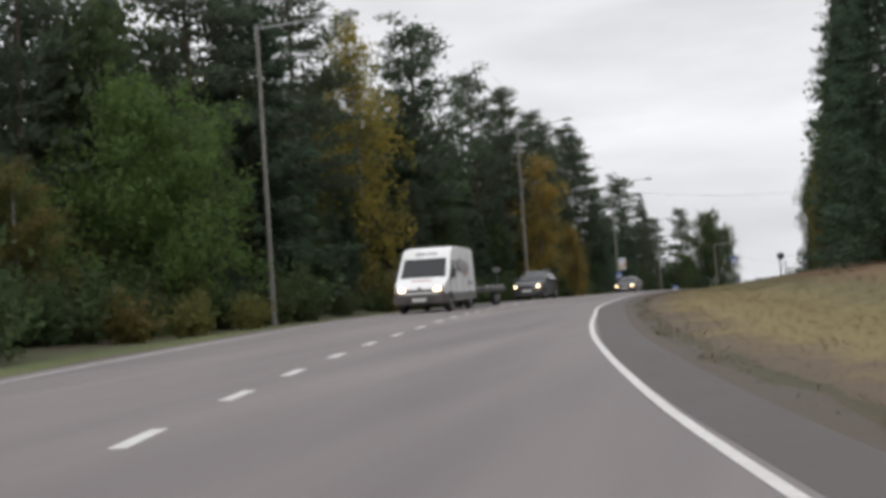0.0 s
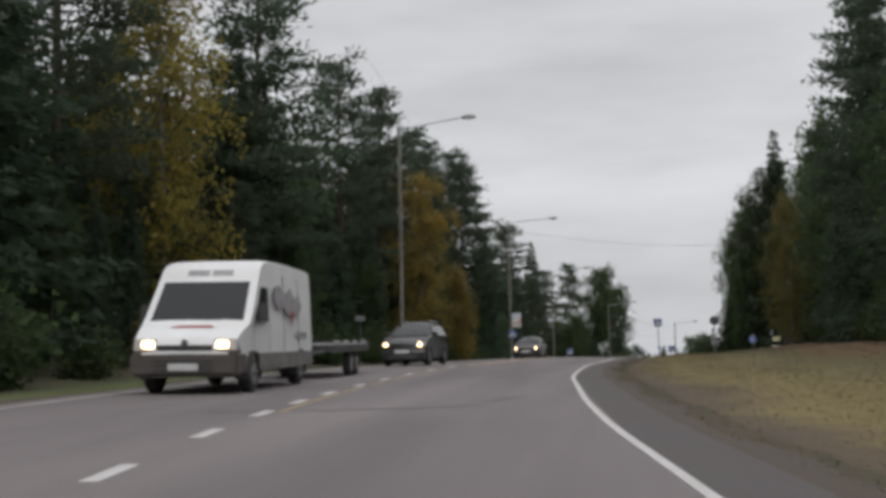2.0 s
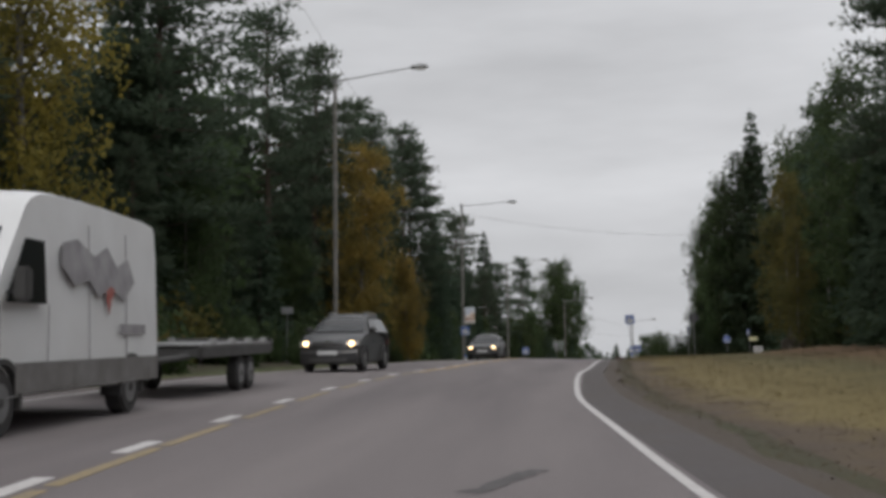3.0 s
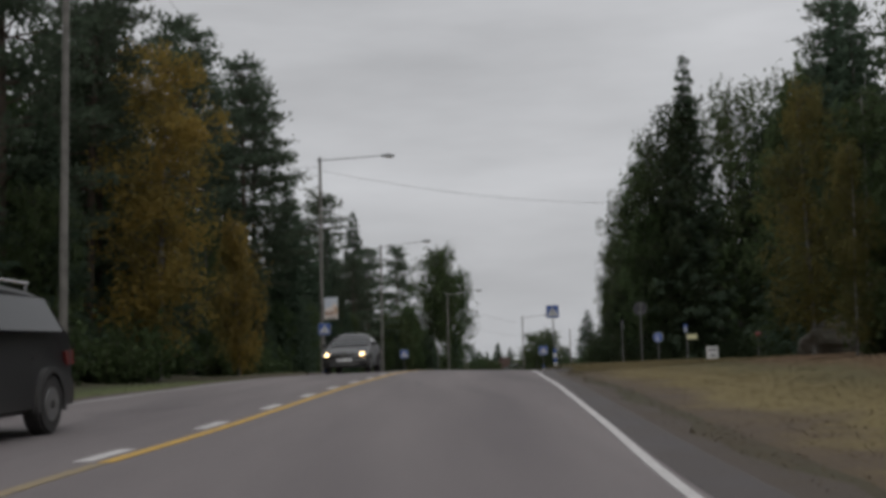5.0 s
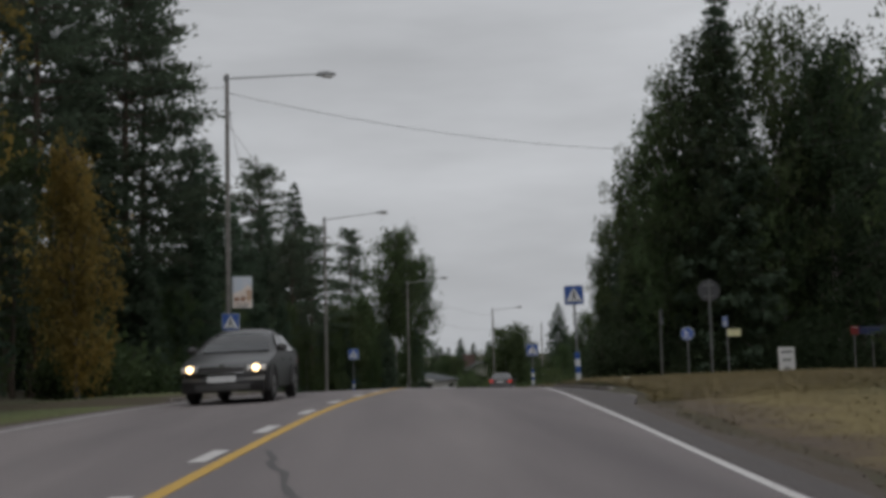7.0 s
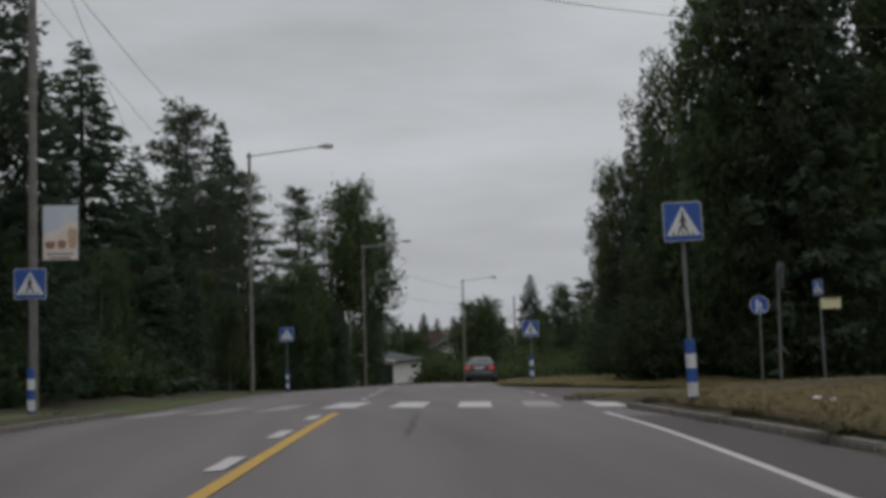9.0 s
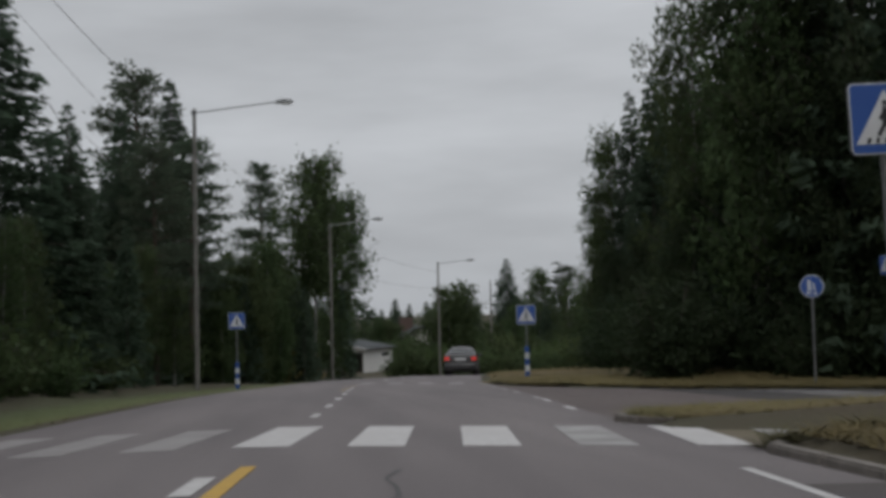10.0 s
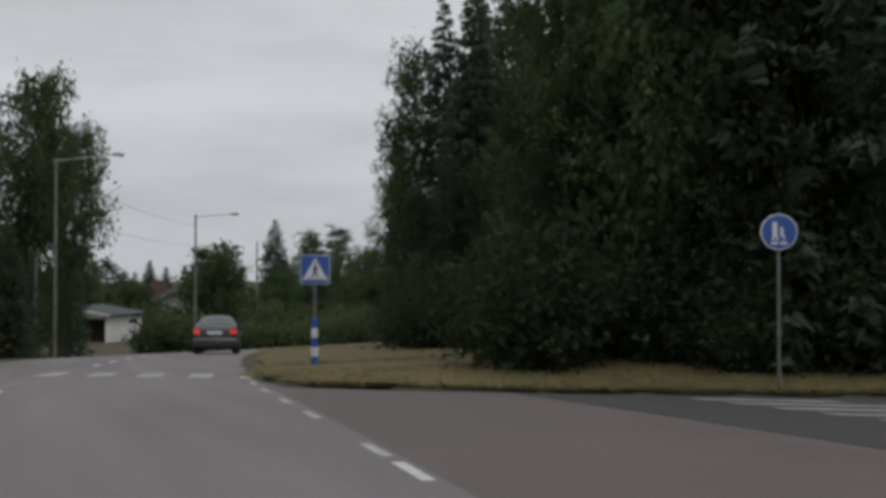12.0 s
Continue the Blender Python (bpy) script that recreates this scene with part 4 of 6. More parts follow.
LEFT_FAR = [
    ('s', 1, -15.4, 112.7, 16.8, 1.00),
    ('p', 0, -14.0, 117.2, 17.7, 1.00),
    ('s', 2, -12.3, 119.7, 12.5, 0.90),
    ('s', 2, -11.4, 136.6, 9.5, 1.15),
    ('p', 2, -17.2, 95.6, 14.9, 1.00),
    ('p', 0, -17.6, 110.8, 19.1, 1.00),
    ('s', 0, -13.6, 133.9, 15.2, 1.55),
    ('p', 2, -14.5, 176.7, 23.5, 1.00),
    ('s', 1, -10.0, 159.0, 18.1, 1.15),
    ('p', 2, -9.4, 146.1, 11.4, 1.00),
    ('s', 0, -11.2, 147.8, 11.6, 1.15),
    ('p', 0, -8.6, 154.9, 13.2, 1.10),
    ('s', 2, -12.4, 156.0, 15.5, 1.10),
    ('s', 2, -13.4, 146.4, 13.2, 1.15),
    ('p', 0, -5.8, 200.0, 20.6, 0.85),
    ('t', 0, -1.7, 175.0, 17.6, 0.75),
    ('t', 0, 0.3, 181.7, 15.7, 0.86),
    ('F', 0, -5.9, 160.8, 8.0, 1.00),
    ('F', 1, -5.0, 168.7, 10.0, 1.00),
    ('F', 1, -4.4, 173.1, 10.5, 0.90),
    ('F', 0, -7.6, 163.0, 8.5, 1.10),
    ('F', 1, 2.6, 236.0, 11.0, 1.00),
]
RIGHT_NEAR = [
    ('s', 2, 6.3, 40.4, 13.3, 0.90),
    ('s', 0, 6.2, 47.4, 12.8, 0.90),
    ('s', 1, 6.7, 53.9, 14.1, 0.99),
    ('p', 2, 8.2, 61.8, 15.5, 0.90),
    ('s', 1, 8.0, 65.4, 15.0, 0.95),
    ('p', 1, 8.3, 69.4, 15.6, 0.90),
    ('b', 1, 9.3, 78.0, 12.5, 1.05),
    ('o', 1, 7.2, 81.0, 6.0, 0.80),
    ('b', 2, 12.4, 98.5, 13.1, 0.90),
    ('p', 2, 11.7, 92.0, 13.9, 0.90),
    ('o', 1, 8.1, 86.6, 9.2, 0.95),
    ('s', 2, 13.3, 98.6, 13.6, 0.81),
    ('b', 1, 10.1, 87.0, 8.9, 1.08),
]
RIGHT_FAR = [
    ('s', 1, 14.1, 124.8, 22.0, 0.94),
    ('f', 0, 13.1, 125.0, 19.1, 0.77),
    ('b', 1, 11.5, 126.0, 17.1, 0.68),
    ('b', 2, 17.7, 126.5, 20.5, 0.77),
    ('f', 0, 19.9, 125.5, 18.7, 0.94),
    ('b', 0, 11.2, 126.0, 15.0, 0.77),
    ('b', 2, 10.8, 129.6, 13.4, 0.68),
    ('s', 2, 15.3, 147.0, 14.8, 0.85),
    ('f', 0, 19.7, 153.7, 16.4, 0.85),
    ('f', 0, 16.0, 138.7, 13.7, 0.94),
    ('f', 0, 13.2, 128.3, 10.2, 0.94),
    ('f', 0, 13.6, 124.6, 9.7, 0.94),
    ('s', 0, 14.4, 148.7, 14.5, 0.90),
    ('b', 0, 13.6, 150.1, 13.1, 0.70),
    ('b', 1, 13.2, 150.3, 10.1, 0.70),
    ('f', 0, 12.2, 145.4, 6.0, 0.80),
    ('b', 2, 14.3, 155.3, 8.2, 0.70),
    ('s', 1, 14.1, 144.6, 14.2, 1.00),
    ('s', 2, 27.0, 121.4, 15.5, 1.00),
]
DISTANT = [
    ('F', 0, 16.6, 234.8, 11.0, 1.5),
    ('F', 1, 18.4, 236.5, 11.6, 1.4),
    ('s', 2, 29.6, 264.3, 16.0, 1.35),
    ('F', 1, 32.1, 252.9, 13.8, 1.15),
    ('p', 2, 35.6, 251.7, 13.9, 1.30),
    ('F', 0, 37.8, 245.8, 11.4, 1.20),
    ('p', 2, 40.8, 249.9, 10.6, 1.40),
    ('b', 2, 9.0, 240.0, 6.5, 1.20),
    ('F', 1, 26.6, 243.8, 8.2, 1.20),
]
rnd = random.Random(5)
for row in LEFT_NEAR + LEFT_FAR + RIGHT_NEAR + RIGHT_FAR + DISTANT:
    plant(*row, turn=rnd.uniform(0, 6.28))
# the woods behind them
rnd = random.Random(9)


def wood(n, y0, y1, u0, u1, h0, h1, kinds, keep=lambda x, y: True):
    for i in range(n):
        y = y0 + (y1 - y0) * (i + rnd.random()) / n
        u = u0 + (u1 - u0) * rnd.random() ** 1.3
        k = rnd.choice(kinds)
        x = float(mid(y)) + u
        if k == "D":
            if keep(x, y):
                DEEP.append((x, y, rnd.uniform(h0, h1), rnd.uniform(0.8, 1.15), rnd.uniform(0, 6.28)))
        elif keep(x, y):
            plant(k, rnd.randrange(len(KINDS[k])), x, y, rnd.uniform(h0, h1), rnd.uniform(0.8, 1.1), rnd.uniform(0, 6.28))


def clear(x, y):
    return y < 100 or y > 124


# left side: low edge trees, the main stand, and the depth of the wood
wood(46, 18, 108, -11.2, -14, 5.5, 9.5, "sSbSpb")
wood(44, 16, 108, -14.5, -20, 11, 16.5, "SSPSPB")
wood(70, 6, 112, -22, -36, 12, 17.5, "D")
wood(24, 112, 145, -10.5, -14, 5, 8.5, "sSbSb")
wood(34, 112, 172, -13.5, -20, 6, 9.2, "SSPBS")
wood(26, 140, 180, -15.5, -19, 4.5, 8, "SbSB")
wood(34, 112, 176, -20, -36, 8, 11, "D")
wood(90, 112, 190, -34, -75, 10, 14, "D")
wood(110, -10, 112, -34, -75, 13, 18, "D")
wood(18, 128, 172, -12.2, -15.0, 4.5, 7.2, "FsS")
# the trees behind and beside the shed
for i in range(46):
    y = 172 + 66 * (i + rnd.random()) / 46
    x = -3.5 + 0.03 * (y - 100) - 2.6 - 44 * rnd.random() ** 1.6
    k = rnd.choice("SBSPF")
    plant(k, 0, x, y, rnd.uniform(8, 12), rnd.uniform(0.9, 1.1), rnd.uniform(0, 6.28))
for i in range(12):
    plant(rnd.choice("BF"), 0, -6 + 1.5 * i + rnd.uniform(-0.6, 0.6), 241 + rnd.uniform(-4, 5), rnd.uniform(6, 8.5), 1.0, rnd.uniform(0, 6.28))
# right side
wood(20, 42, 100, 14.6, 17, 6, 9.0, "SbBSb", clear)
wood(44, 38, 100, 18, 34, 9, 12.0, "D", clear)
wood(90, 20, 99, 32, 75, 10, 14.0, "D", clear)
wood(80, 126, 186, 38, 75, 10, 14.0, "D")
wood(34, 125, 178, 14, 22, 8.5, 13.5, "SBBSB")
wood(36, 125, 178, 22, 40, 15, 19, "D")
wood(16, 125.5, 158, 10.8, 14, 5, 8.5, "fsfs")
wood(12, 172, 200, 13, 40, 7, 10, "BSB", lambda x, y: x > float(mid(y)) + 12)
wood(16, 92, 100, 20, 70, 9, 13, "SBB")
wood(14, 89, 100.5, 15.5, 24, 10, 13.5, "SBS")
# distance and behind
for i in range(40):
    x, y = -62 + 190 * (i + rnd.random()) / 40, rnd.uniform(268, 300)
    DEEP.append((x, y, rnd.uniform(7.5, 11.5), rnd.uniform(0.9, 1.3), rnd.uniform(0, 6.28)))
far_rnd = random.Random(77)
for i in range(110):
    x, y = -110 + 330 * (i + far_rnd.random()) / 110, far_rnd.uniform(292, 330)
    DEEP.append((x, y, far_rnd.uniform(8.5, 11.0), far_rnd.uniform(1.3, 1.8), far_rnd.uniform(0, 6.28)))
for i in range(22):
    x, y = 30 + 60 * (i + rnd.random()) / 22, rnd.uniform(206, 262)
    if x > 44 or y > 238:
        plant(rnd.choice("SB"), 0, x, y, rnd.uniform(8, 12), 1.1, rnd.uniform(0, 6.28))
for i in range(22):
    x, y = 12 + 44 * (i + rnd.random()) / 22, rnd.uniform(252, 262)
    plant(rnd.choice("BFS"), 0, x, y, rnd.uniform(5.0, 7.0), rnd.uniform(1.1, 1.4), rnd.uniform(0, 6.28))
wood(10, -24, 10, -16, -34, 12, 17, "SPB")
wood(8, -24, 10, 14, 34, 10, 14, "SPB")
for i in range(54):
    y = 18 + 122 * (i + rnd.random()) / 54
    x = float(mid(y)) - rnd.uniform(9.0, 12.0)
    plant("u", rnd.choice((0, 0, 0, 1)) if 55 < y < 85 else 0, x, y, rnd.uniform(1.3, 3.0), rnd.uniform(0.8, 1.2), rnd.uniform(0, 6.28))
# thickets on the right, their leaf colour darkened to stand for shade
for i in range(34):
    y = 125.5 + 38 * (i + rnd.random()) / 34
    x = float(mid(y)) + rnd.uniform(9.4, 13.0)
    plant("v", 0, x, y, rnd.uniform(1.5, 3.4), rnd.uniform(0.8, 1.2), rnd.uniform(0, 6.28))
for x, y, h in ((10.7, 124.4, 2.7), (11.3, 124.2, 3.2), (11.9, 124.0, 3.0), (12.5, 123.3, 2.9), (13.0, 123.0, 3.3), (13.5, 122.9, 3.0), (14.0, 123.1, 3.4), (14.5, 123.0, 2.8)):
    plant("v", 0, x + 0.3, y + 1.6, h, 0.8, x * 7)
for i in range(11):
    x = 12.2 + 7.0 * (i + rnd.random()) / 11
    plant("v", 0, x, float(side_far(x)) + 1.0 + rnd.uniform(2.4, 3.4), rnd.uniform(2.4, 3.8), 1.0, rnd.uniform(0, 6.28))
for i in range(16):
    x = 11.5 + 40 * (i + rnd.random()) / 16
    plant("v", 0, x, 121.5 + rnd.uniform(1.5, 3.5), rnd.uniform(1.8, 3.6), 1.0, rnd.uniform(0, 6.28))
for i in range(22):
    y = 40 + 62 * (i + rnd.random()) / 22
    plant("u", rnd.choice((0, 0, 1)), float(mid(y)) + rnd.uniform(14.2, 16.0), y, rnd.uniform(1.3, 2.6), 1.0, rnd.uniform(0, 6.28))
for i in range(9):
    plant("u", rnd.choice((0, 2)), 19 + 2.3 * i, 226 + rnd.uniform(-3, 3), rnd.uniform(3.0, 4.5), 1.2, rnd.uniform(0, 6.28))
plant("o", 1, -18.9, 27.8, 5.4, 1.7, 1.0)
plant("g", 0, -21.0, 29.5, 5.6, 1.2, 2.0)
for x, y, h in ((-16.6, 29.6, 1.8), (-15.9, 32.2, 1.7), (-15.2, 35.6, 1.5)):
    plant("u", 1, x, y, h, 0.9, x * 3)
# the hedge outside the far bend
for i in range(64):
    x = 6.9 + 32 * (i + rnd.random()) / 64
    y = 196.5 + 0.62 * max(0, x - 15) + rnd.uniform(-1.2, 2.4) - (0 if x < 13 else 2.5)
    plant("u", rnd.choice((0, 0, 2)), x, y, rnd.uniform(2.0, 3.8), rnd.uniform(1.0, 1.3), rnd.uniform(0, 6.28))
for i in range(30):
    y = 130 + 48 * (i + rnd.random()) / 30
    x = min(float(mid(y)) - rnd.uniform(14.5, 17.5), -5.6 + 0.03 * (y - 100))
    plant("u", rnd.choice((0, 0, 1)), x, y, rnd.uniform(1.6, 3.2), 1.1, rnd.uniform(0, 6.28))
for i in range(9):
    plant("u", 0, 9 + 1.6 * i, 236 + rnd.uniform(-4, 4), rnd.uniform(3.5, 5.0), 1.2, rnd.uniform(0, 6.28))


def far_wood():
    """The depth of the wood as one mesh: plain spruces and pines, each a trunk and a crown of sprays."""
    forms = []
    for ob, tall in ((spruce(16, 18, 3.2, 0.03, 0.07, 2.6), 18.0), (pine(25, 18, 3.0, 0.3, 0.12, 2.6), 18.0)):
        v, q, slot, n = [], [], [], 0
        for child in list(ob.children):
            me = child.data
            for p in me.polygons:
                q.append(tuple(i + n for i in p.vertices))
                slot.append(0 if child.name.startswith("crown") else 1)
            v += [tuple(w.co) for w in me.vertices]
            n += len(me.vertices)
            bpy.data.objects.remove(child)
        bpy.data.objects.remove(ob)
        forms.append((np.array(v), q, slot, tall))
    V, Q, M, n = [], [], [], 0
    for i, (x, y, h, wide, turn) in enumerate(DEEP):
        v, q, slot, tall = forms[0 if i % 5 < 3 else 1]
        k = h / tall
        c, s = math.cos(turn) * k * wide, math.sin(turn) * k * wide
        V.append(np.stack([v[:, 0] * c - v[:, 1] * s + x, v[:, 0] * s + v[:, 1] * c + y, v[:, 2] * k + gz(x, y)], 1))
        Q += [tuple(j + n for j in face) for face in q]
        M += slot
        n += len(v)
    ob = mesh_object("far_wood", np.concatenate(V).tolist(), Q, NEEDLE)
    ob.data.materials.append(BARK)
    ob.data.polygons.foreach_set("material_index", M)
    return tagged(ob, "dark spruces and pines deep in the wood", "woods", kind="stuff")


far_wood()


# ---- grass, blade by blade, as one sheet of stuff ----
def grass(name, n, place_at, seed, label, material=None, tall=1.0):
    rng = np.random.default_rng(seed)
    x, y = place_at(rng, n)
    z = ground_z(x, y) - 0.01
    a = rng.uniform(0, 2 * math.pi, n)
    h, w = rng.uniform(0.03, 0.07, n) * rng.uniform(0.5, 1.3, n) * tall, rng.uniform(0.005, 0.012, n)
    far = rng.uniform(2.2, 4.5, n) * h
    lean = np.stack([-np.sin(a) * far, np.cos(a) * far], 1) + rng.normal(0, 0.012, (n, 2))
    v = np.stack([np.stack([x - np.cos(a) * w, y - np.sin(a) * w, z], 1), np.stack([x + np.cos(a) * w, y + np.sin(a) * w, z], 1),
                  np.stack([x + lean[:, 0], y + lean[:, 1], z + h], 1)], 1).reshape(-1, 3)
    me = bpy.data.meshes.new(name)
    me.vertices.add(3 * n)
    me.vertices.foreach_set("co", v.ravel())
    me.loops.add(3 * n)
    me.loops.foreach_set("vertex_index", np.arange(3 * n))
    me.polygons.add(n)
    me.polygons.foreach_set("loop_start", np.arange(0, 3 * n, 3))
    me.update(calc_edges=True)
    me.materials.append(material or BLADE)
    return tagged(new(name, me), label, "grass", kind="stuff")


def band(y0, y1, d0, d1, side=1, power=1.0):
    """Places in a strip of the verge, between two distances from the road's edge."""
    def at_places(rng, n):
        y = rng.uniform(y0, y1, n)
        edge = right_u(y) if side > 0 else left_u(y)
        wave = 0.35 * np.sin(y * 0.21) + 0.22 * np.sin(y * 0.57 + 1)
        d = d0 + (d1 - d0) * rng.uniform(0, 1, n) ** power + rng.normal(0, 0.22, n) + wave * min(1.0, d0)
        return mid(y) + edge + side * np.maximum(d, 0.33), y
    return at_places


def island(rng, n):
    x = 1.25 + rng.uniform(0, 1, n) ** 1.3 * 30
    a, b = 105.95, side_near(x) - 0.12
    y = a + (b - a) * rng.uniform(0, 1, n)
    return np.where(b > a + 0.1, x, 6 + x * 0.3), np.where(b > a + 0.1, y, 106.2 + rng.uniform(0, 4, n))


def verge_far(rng, n):
    x = 2.9 + rng.uniform(0, 1, n) * 12
    return x, side_far(x) + 0.06 + rng.uniform(0, 1, n) ** 1.5 * 5


def verge_bend(rng, n):
    y = rng.uniform(126, 172, n)
    return mid(y) + right_u(y) + 0.3 + rng.uniform(0, 1, n) ** 1.3 * 6, y


grass("grass", 16000, band(2, 88, 0.35, 1.5), 1, "brownish withered grass at the road's edge", BLADE_BROWN, 0.7)
grass("grass", 40000, band(2, 90, 1.3, 3.6), 4, "dry yellowish grass on the verge", BLADE_DRY)
grass("grass", 26000, band(2, 92, 3.2, 5.8), 5, "short olive green grass on the bank", BLADE)
grass("grass", 30000, band(2, 92, 5.6, 10.5), 6, "rusty brown withered growth higher on the bank", BLADE_RUST, 1.3)
grass("grass", 40000, band(88, 102.6, 0.25, 9.0, 1, 1.4), 7, "long dry grass behind the kerb", BLADE_DRY, 1.6)
grass("grass", 30000, island, 8, "brownish dry grass on the junction corner", BLADE_DRY, 1.3)
grass("grass", 36000, band(15, 150, 0.7, 6.5, -1, 1.3), 2, "short olive green grass on the verge below the wood", BLADE)
grass("grass", 26000, verge_far, 3, "long dry grass beyond the junction", BLADE_DRY, 1.8)
grass("grass", 16000, verge_bend, 9, "dry grass inside the far bend", BLADE_DRY, 1.6)


def kerb_weeds(rng, n):
    """Tufts that lean over the kerb stones, in clumps."""
    spots = np.array([(1.16, 102.35), (1.3, 102.6), (1.22, 106.1), (1.3, 106.9), (1.07, 98.2), (1.1, 95.4), (2.2, 102.72), (1.9, 108.3), (3.2, 110.3), (2.75, 128.6), (3.0, 125.4), (4.4, 123.3), (6.2, 122.4)])
    c = spots[rng.integers(0, len(spots), n)]
    p = c + rng.normal(0, 0.14, (n, 2))
    return p[:, 0], p[:, 1]


grass("weeds", 3600, kerb_weeds, 12, "green and brown weed tufts growing over the kerb", BLADE, 1.8)

# ---- street lamps ----
def street_lamp(x, y, height, arm, heading, base_z=None):
    """A slim pole with a long slightly rising arm and a flat lantern; heading: where the arm points, in degrees from +x."""
    z = gz(x, y)
    top = height
    ob = thing("street_lamp", pose(x, y, z, 0, 0, heading), "tall weathered street lamp with a long single arm", "street lamp", "street lamps along the road")
    bm = bmesh.new()
    tube(bm, (0, 0, -0.4), (0, 0, 1.2), 0.105, 0.1, 14)
    tube(bm, (0, 0, 1.2), (0, 0, top), 0.098, 0.07, 14)
    tube(bm, (0, 0, top), (0, 0, top + 0.05), 0.078, 0.055, 14)
    part("pole", bm, WOOD_POLE, ob)
    bm = bmesh.new()
    tube(bm, (0, 0, top - 0.12), (arm - 0.35, 0, top + 0.22), 0.032, 0.028, 10)
    part("arm", bm, LAMP_GREY, ob, "thin galvanised arm")
    bm = bmesh.new()
    tube(bm, (-0.02, 0, top - 0.2), (-0.02, 0, top - 0.05), 0.1, 0.1, 14)
    part("collar", bm, STEEL, ob)
    bm = bmesh.new()
    prism(bm, [(arm - 0.4, top + 0.16), (arm - 0.35, top + 0.27), (arm, top + 0.33), (arm + 0.3, top + 0.29), (arm + 0.38, top + 0.22), (arm + 0.3, top + 0.17)], -0.13, 0.13)
    bmesh.ops.bevel(bm, geom=list(bm.edges), offset=0.03, segments=2, affect="EDGES")
    lantern = part("lantern", bm, LAMP_GREY, ob, "pale grey lantern")
    bm = bmesh.new()
    prism(bm, [(arm - 0.2, top + 0.18), (arm + 0.28, top + 0.18), (arm + 0.2, top + 0.11), (arm - 0.12, top + 0.12)], -0.1, 0.1)
    part("lens", bm, LENS, lantern)
    return ob


LAMPS = [(-16.35, 40.1, 11.75, 3.7, 12), (-12.45, 75.5, 11.88, 3.65, -10), (-9.35, 108.9, 11.62, 3.65, 13), (-6.9, 138.3, 11.20, 3.65, -10), (-0.5, 172.0, 11.48, 3.5, -20), (9.6, 191.5, 10.56, 3.3, 20)]
for x, y, h, a, head in LAMPS:
    street_lamp(x, y, h, a, head)


def cable(a, b, sag, r=0.009, n=22):
    a, b = Vector(a), Vector(b)
    cu = bpy.data.curves.new("cable", "CURVE")
    cu.dimensions, cu.bevel_depth, cu.bevel_resolution = "3D", r, 1
    sp = cu.splines.new("POLY")
    sp.points.add(n)
    for i in range(n + 1):
        s = i / n
        p = a.lerp(b, s)
        sp.points[i].co = (p.x, p.y, p.z - 4 * sag * s * (1 - s), 1)
    cu.materials.append(WIRE)
    return tagged(new("overhead_cable", cu), "thin black overhead cable hanging between poles", "cable", "overhead cables")


cable((-9.35, 108.9, 12.3), (27.0, 121.2, 13.9), 2.0)
cable((-9.35, 108.9, 12.5), (-22, 108.0, 13.2), 0.4)
cable((-9.35, 108.9, 12.0), (-11.2, 146.0, 8.0), 0.5)
cable((-9.35, 108.9, 11.2), (-6.9, 138.3, 10.2), 0.5)
cable((-15.5, 84.0, 19.5), (-10.4, 150.0, 11.3), 0.8)
cable((-16.3, 84.0, 17.4), (-11.0, 150.0, 10.0), 0.8)
cable((-6.9, 138.3, 10.2), (-0.5, 172.0, 8.2), 0.5)
cable((-0.5, 172.0, 8.4), (9.6, 191.5, 6.3), 0.4)
cable((-0.5, 172.0, 6.2), (9.6, 191.5, 4.8), 0.4)


# ---- signs ----
def plate_outline(w, h, r=0.04, n=5):
    pts = []
    for cx, cz, a0 in ((w / 2 - r, h / 2 - r, 0), (-w / 2 + r, h / 2 - r, 90), (-w / 2 + r, -h / 2 + r, 180), (w / 2 - r, -h / 2 + r, 270)):
        for i in range(n):
            a = radians(a0 + 90 * i / (n - 1))
            pts.append((cx + r * math.cos(a), cz + r * math.sin(a)))
    return pts


def flat_part(name, pts, y0, y1, cz, material, parent, cx=0.0, label=""):
    bm = bmesh.new()
    prism(bm, [(x + cx, z + cz) for x, z in pts], y0, y1)
    return part(name, bm, material, parent, label)


def bar(a, b, w):
    """A thick stroke in the sign's plane as four corners."""
    (ax, az), (bx, bz) = a, b
    d = math.hypot(bx - ax, bz - az)
    nx, nz = -(bz - az) / d * w / 2, (bx - ax) / d * w / 2
    return [(ax + nx, az + nz), (bx + nx, bz + nz), (bx - nx, bz - nz), (ax - nx, az - nz)]


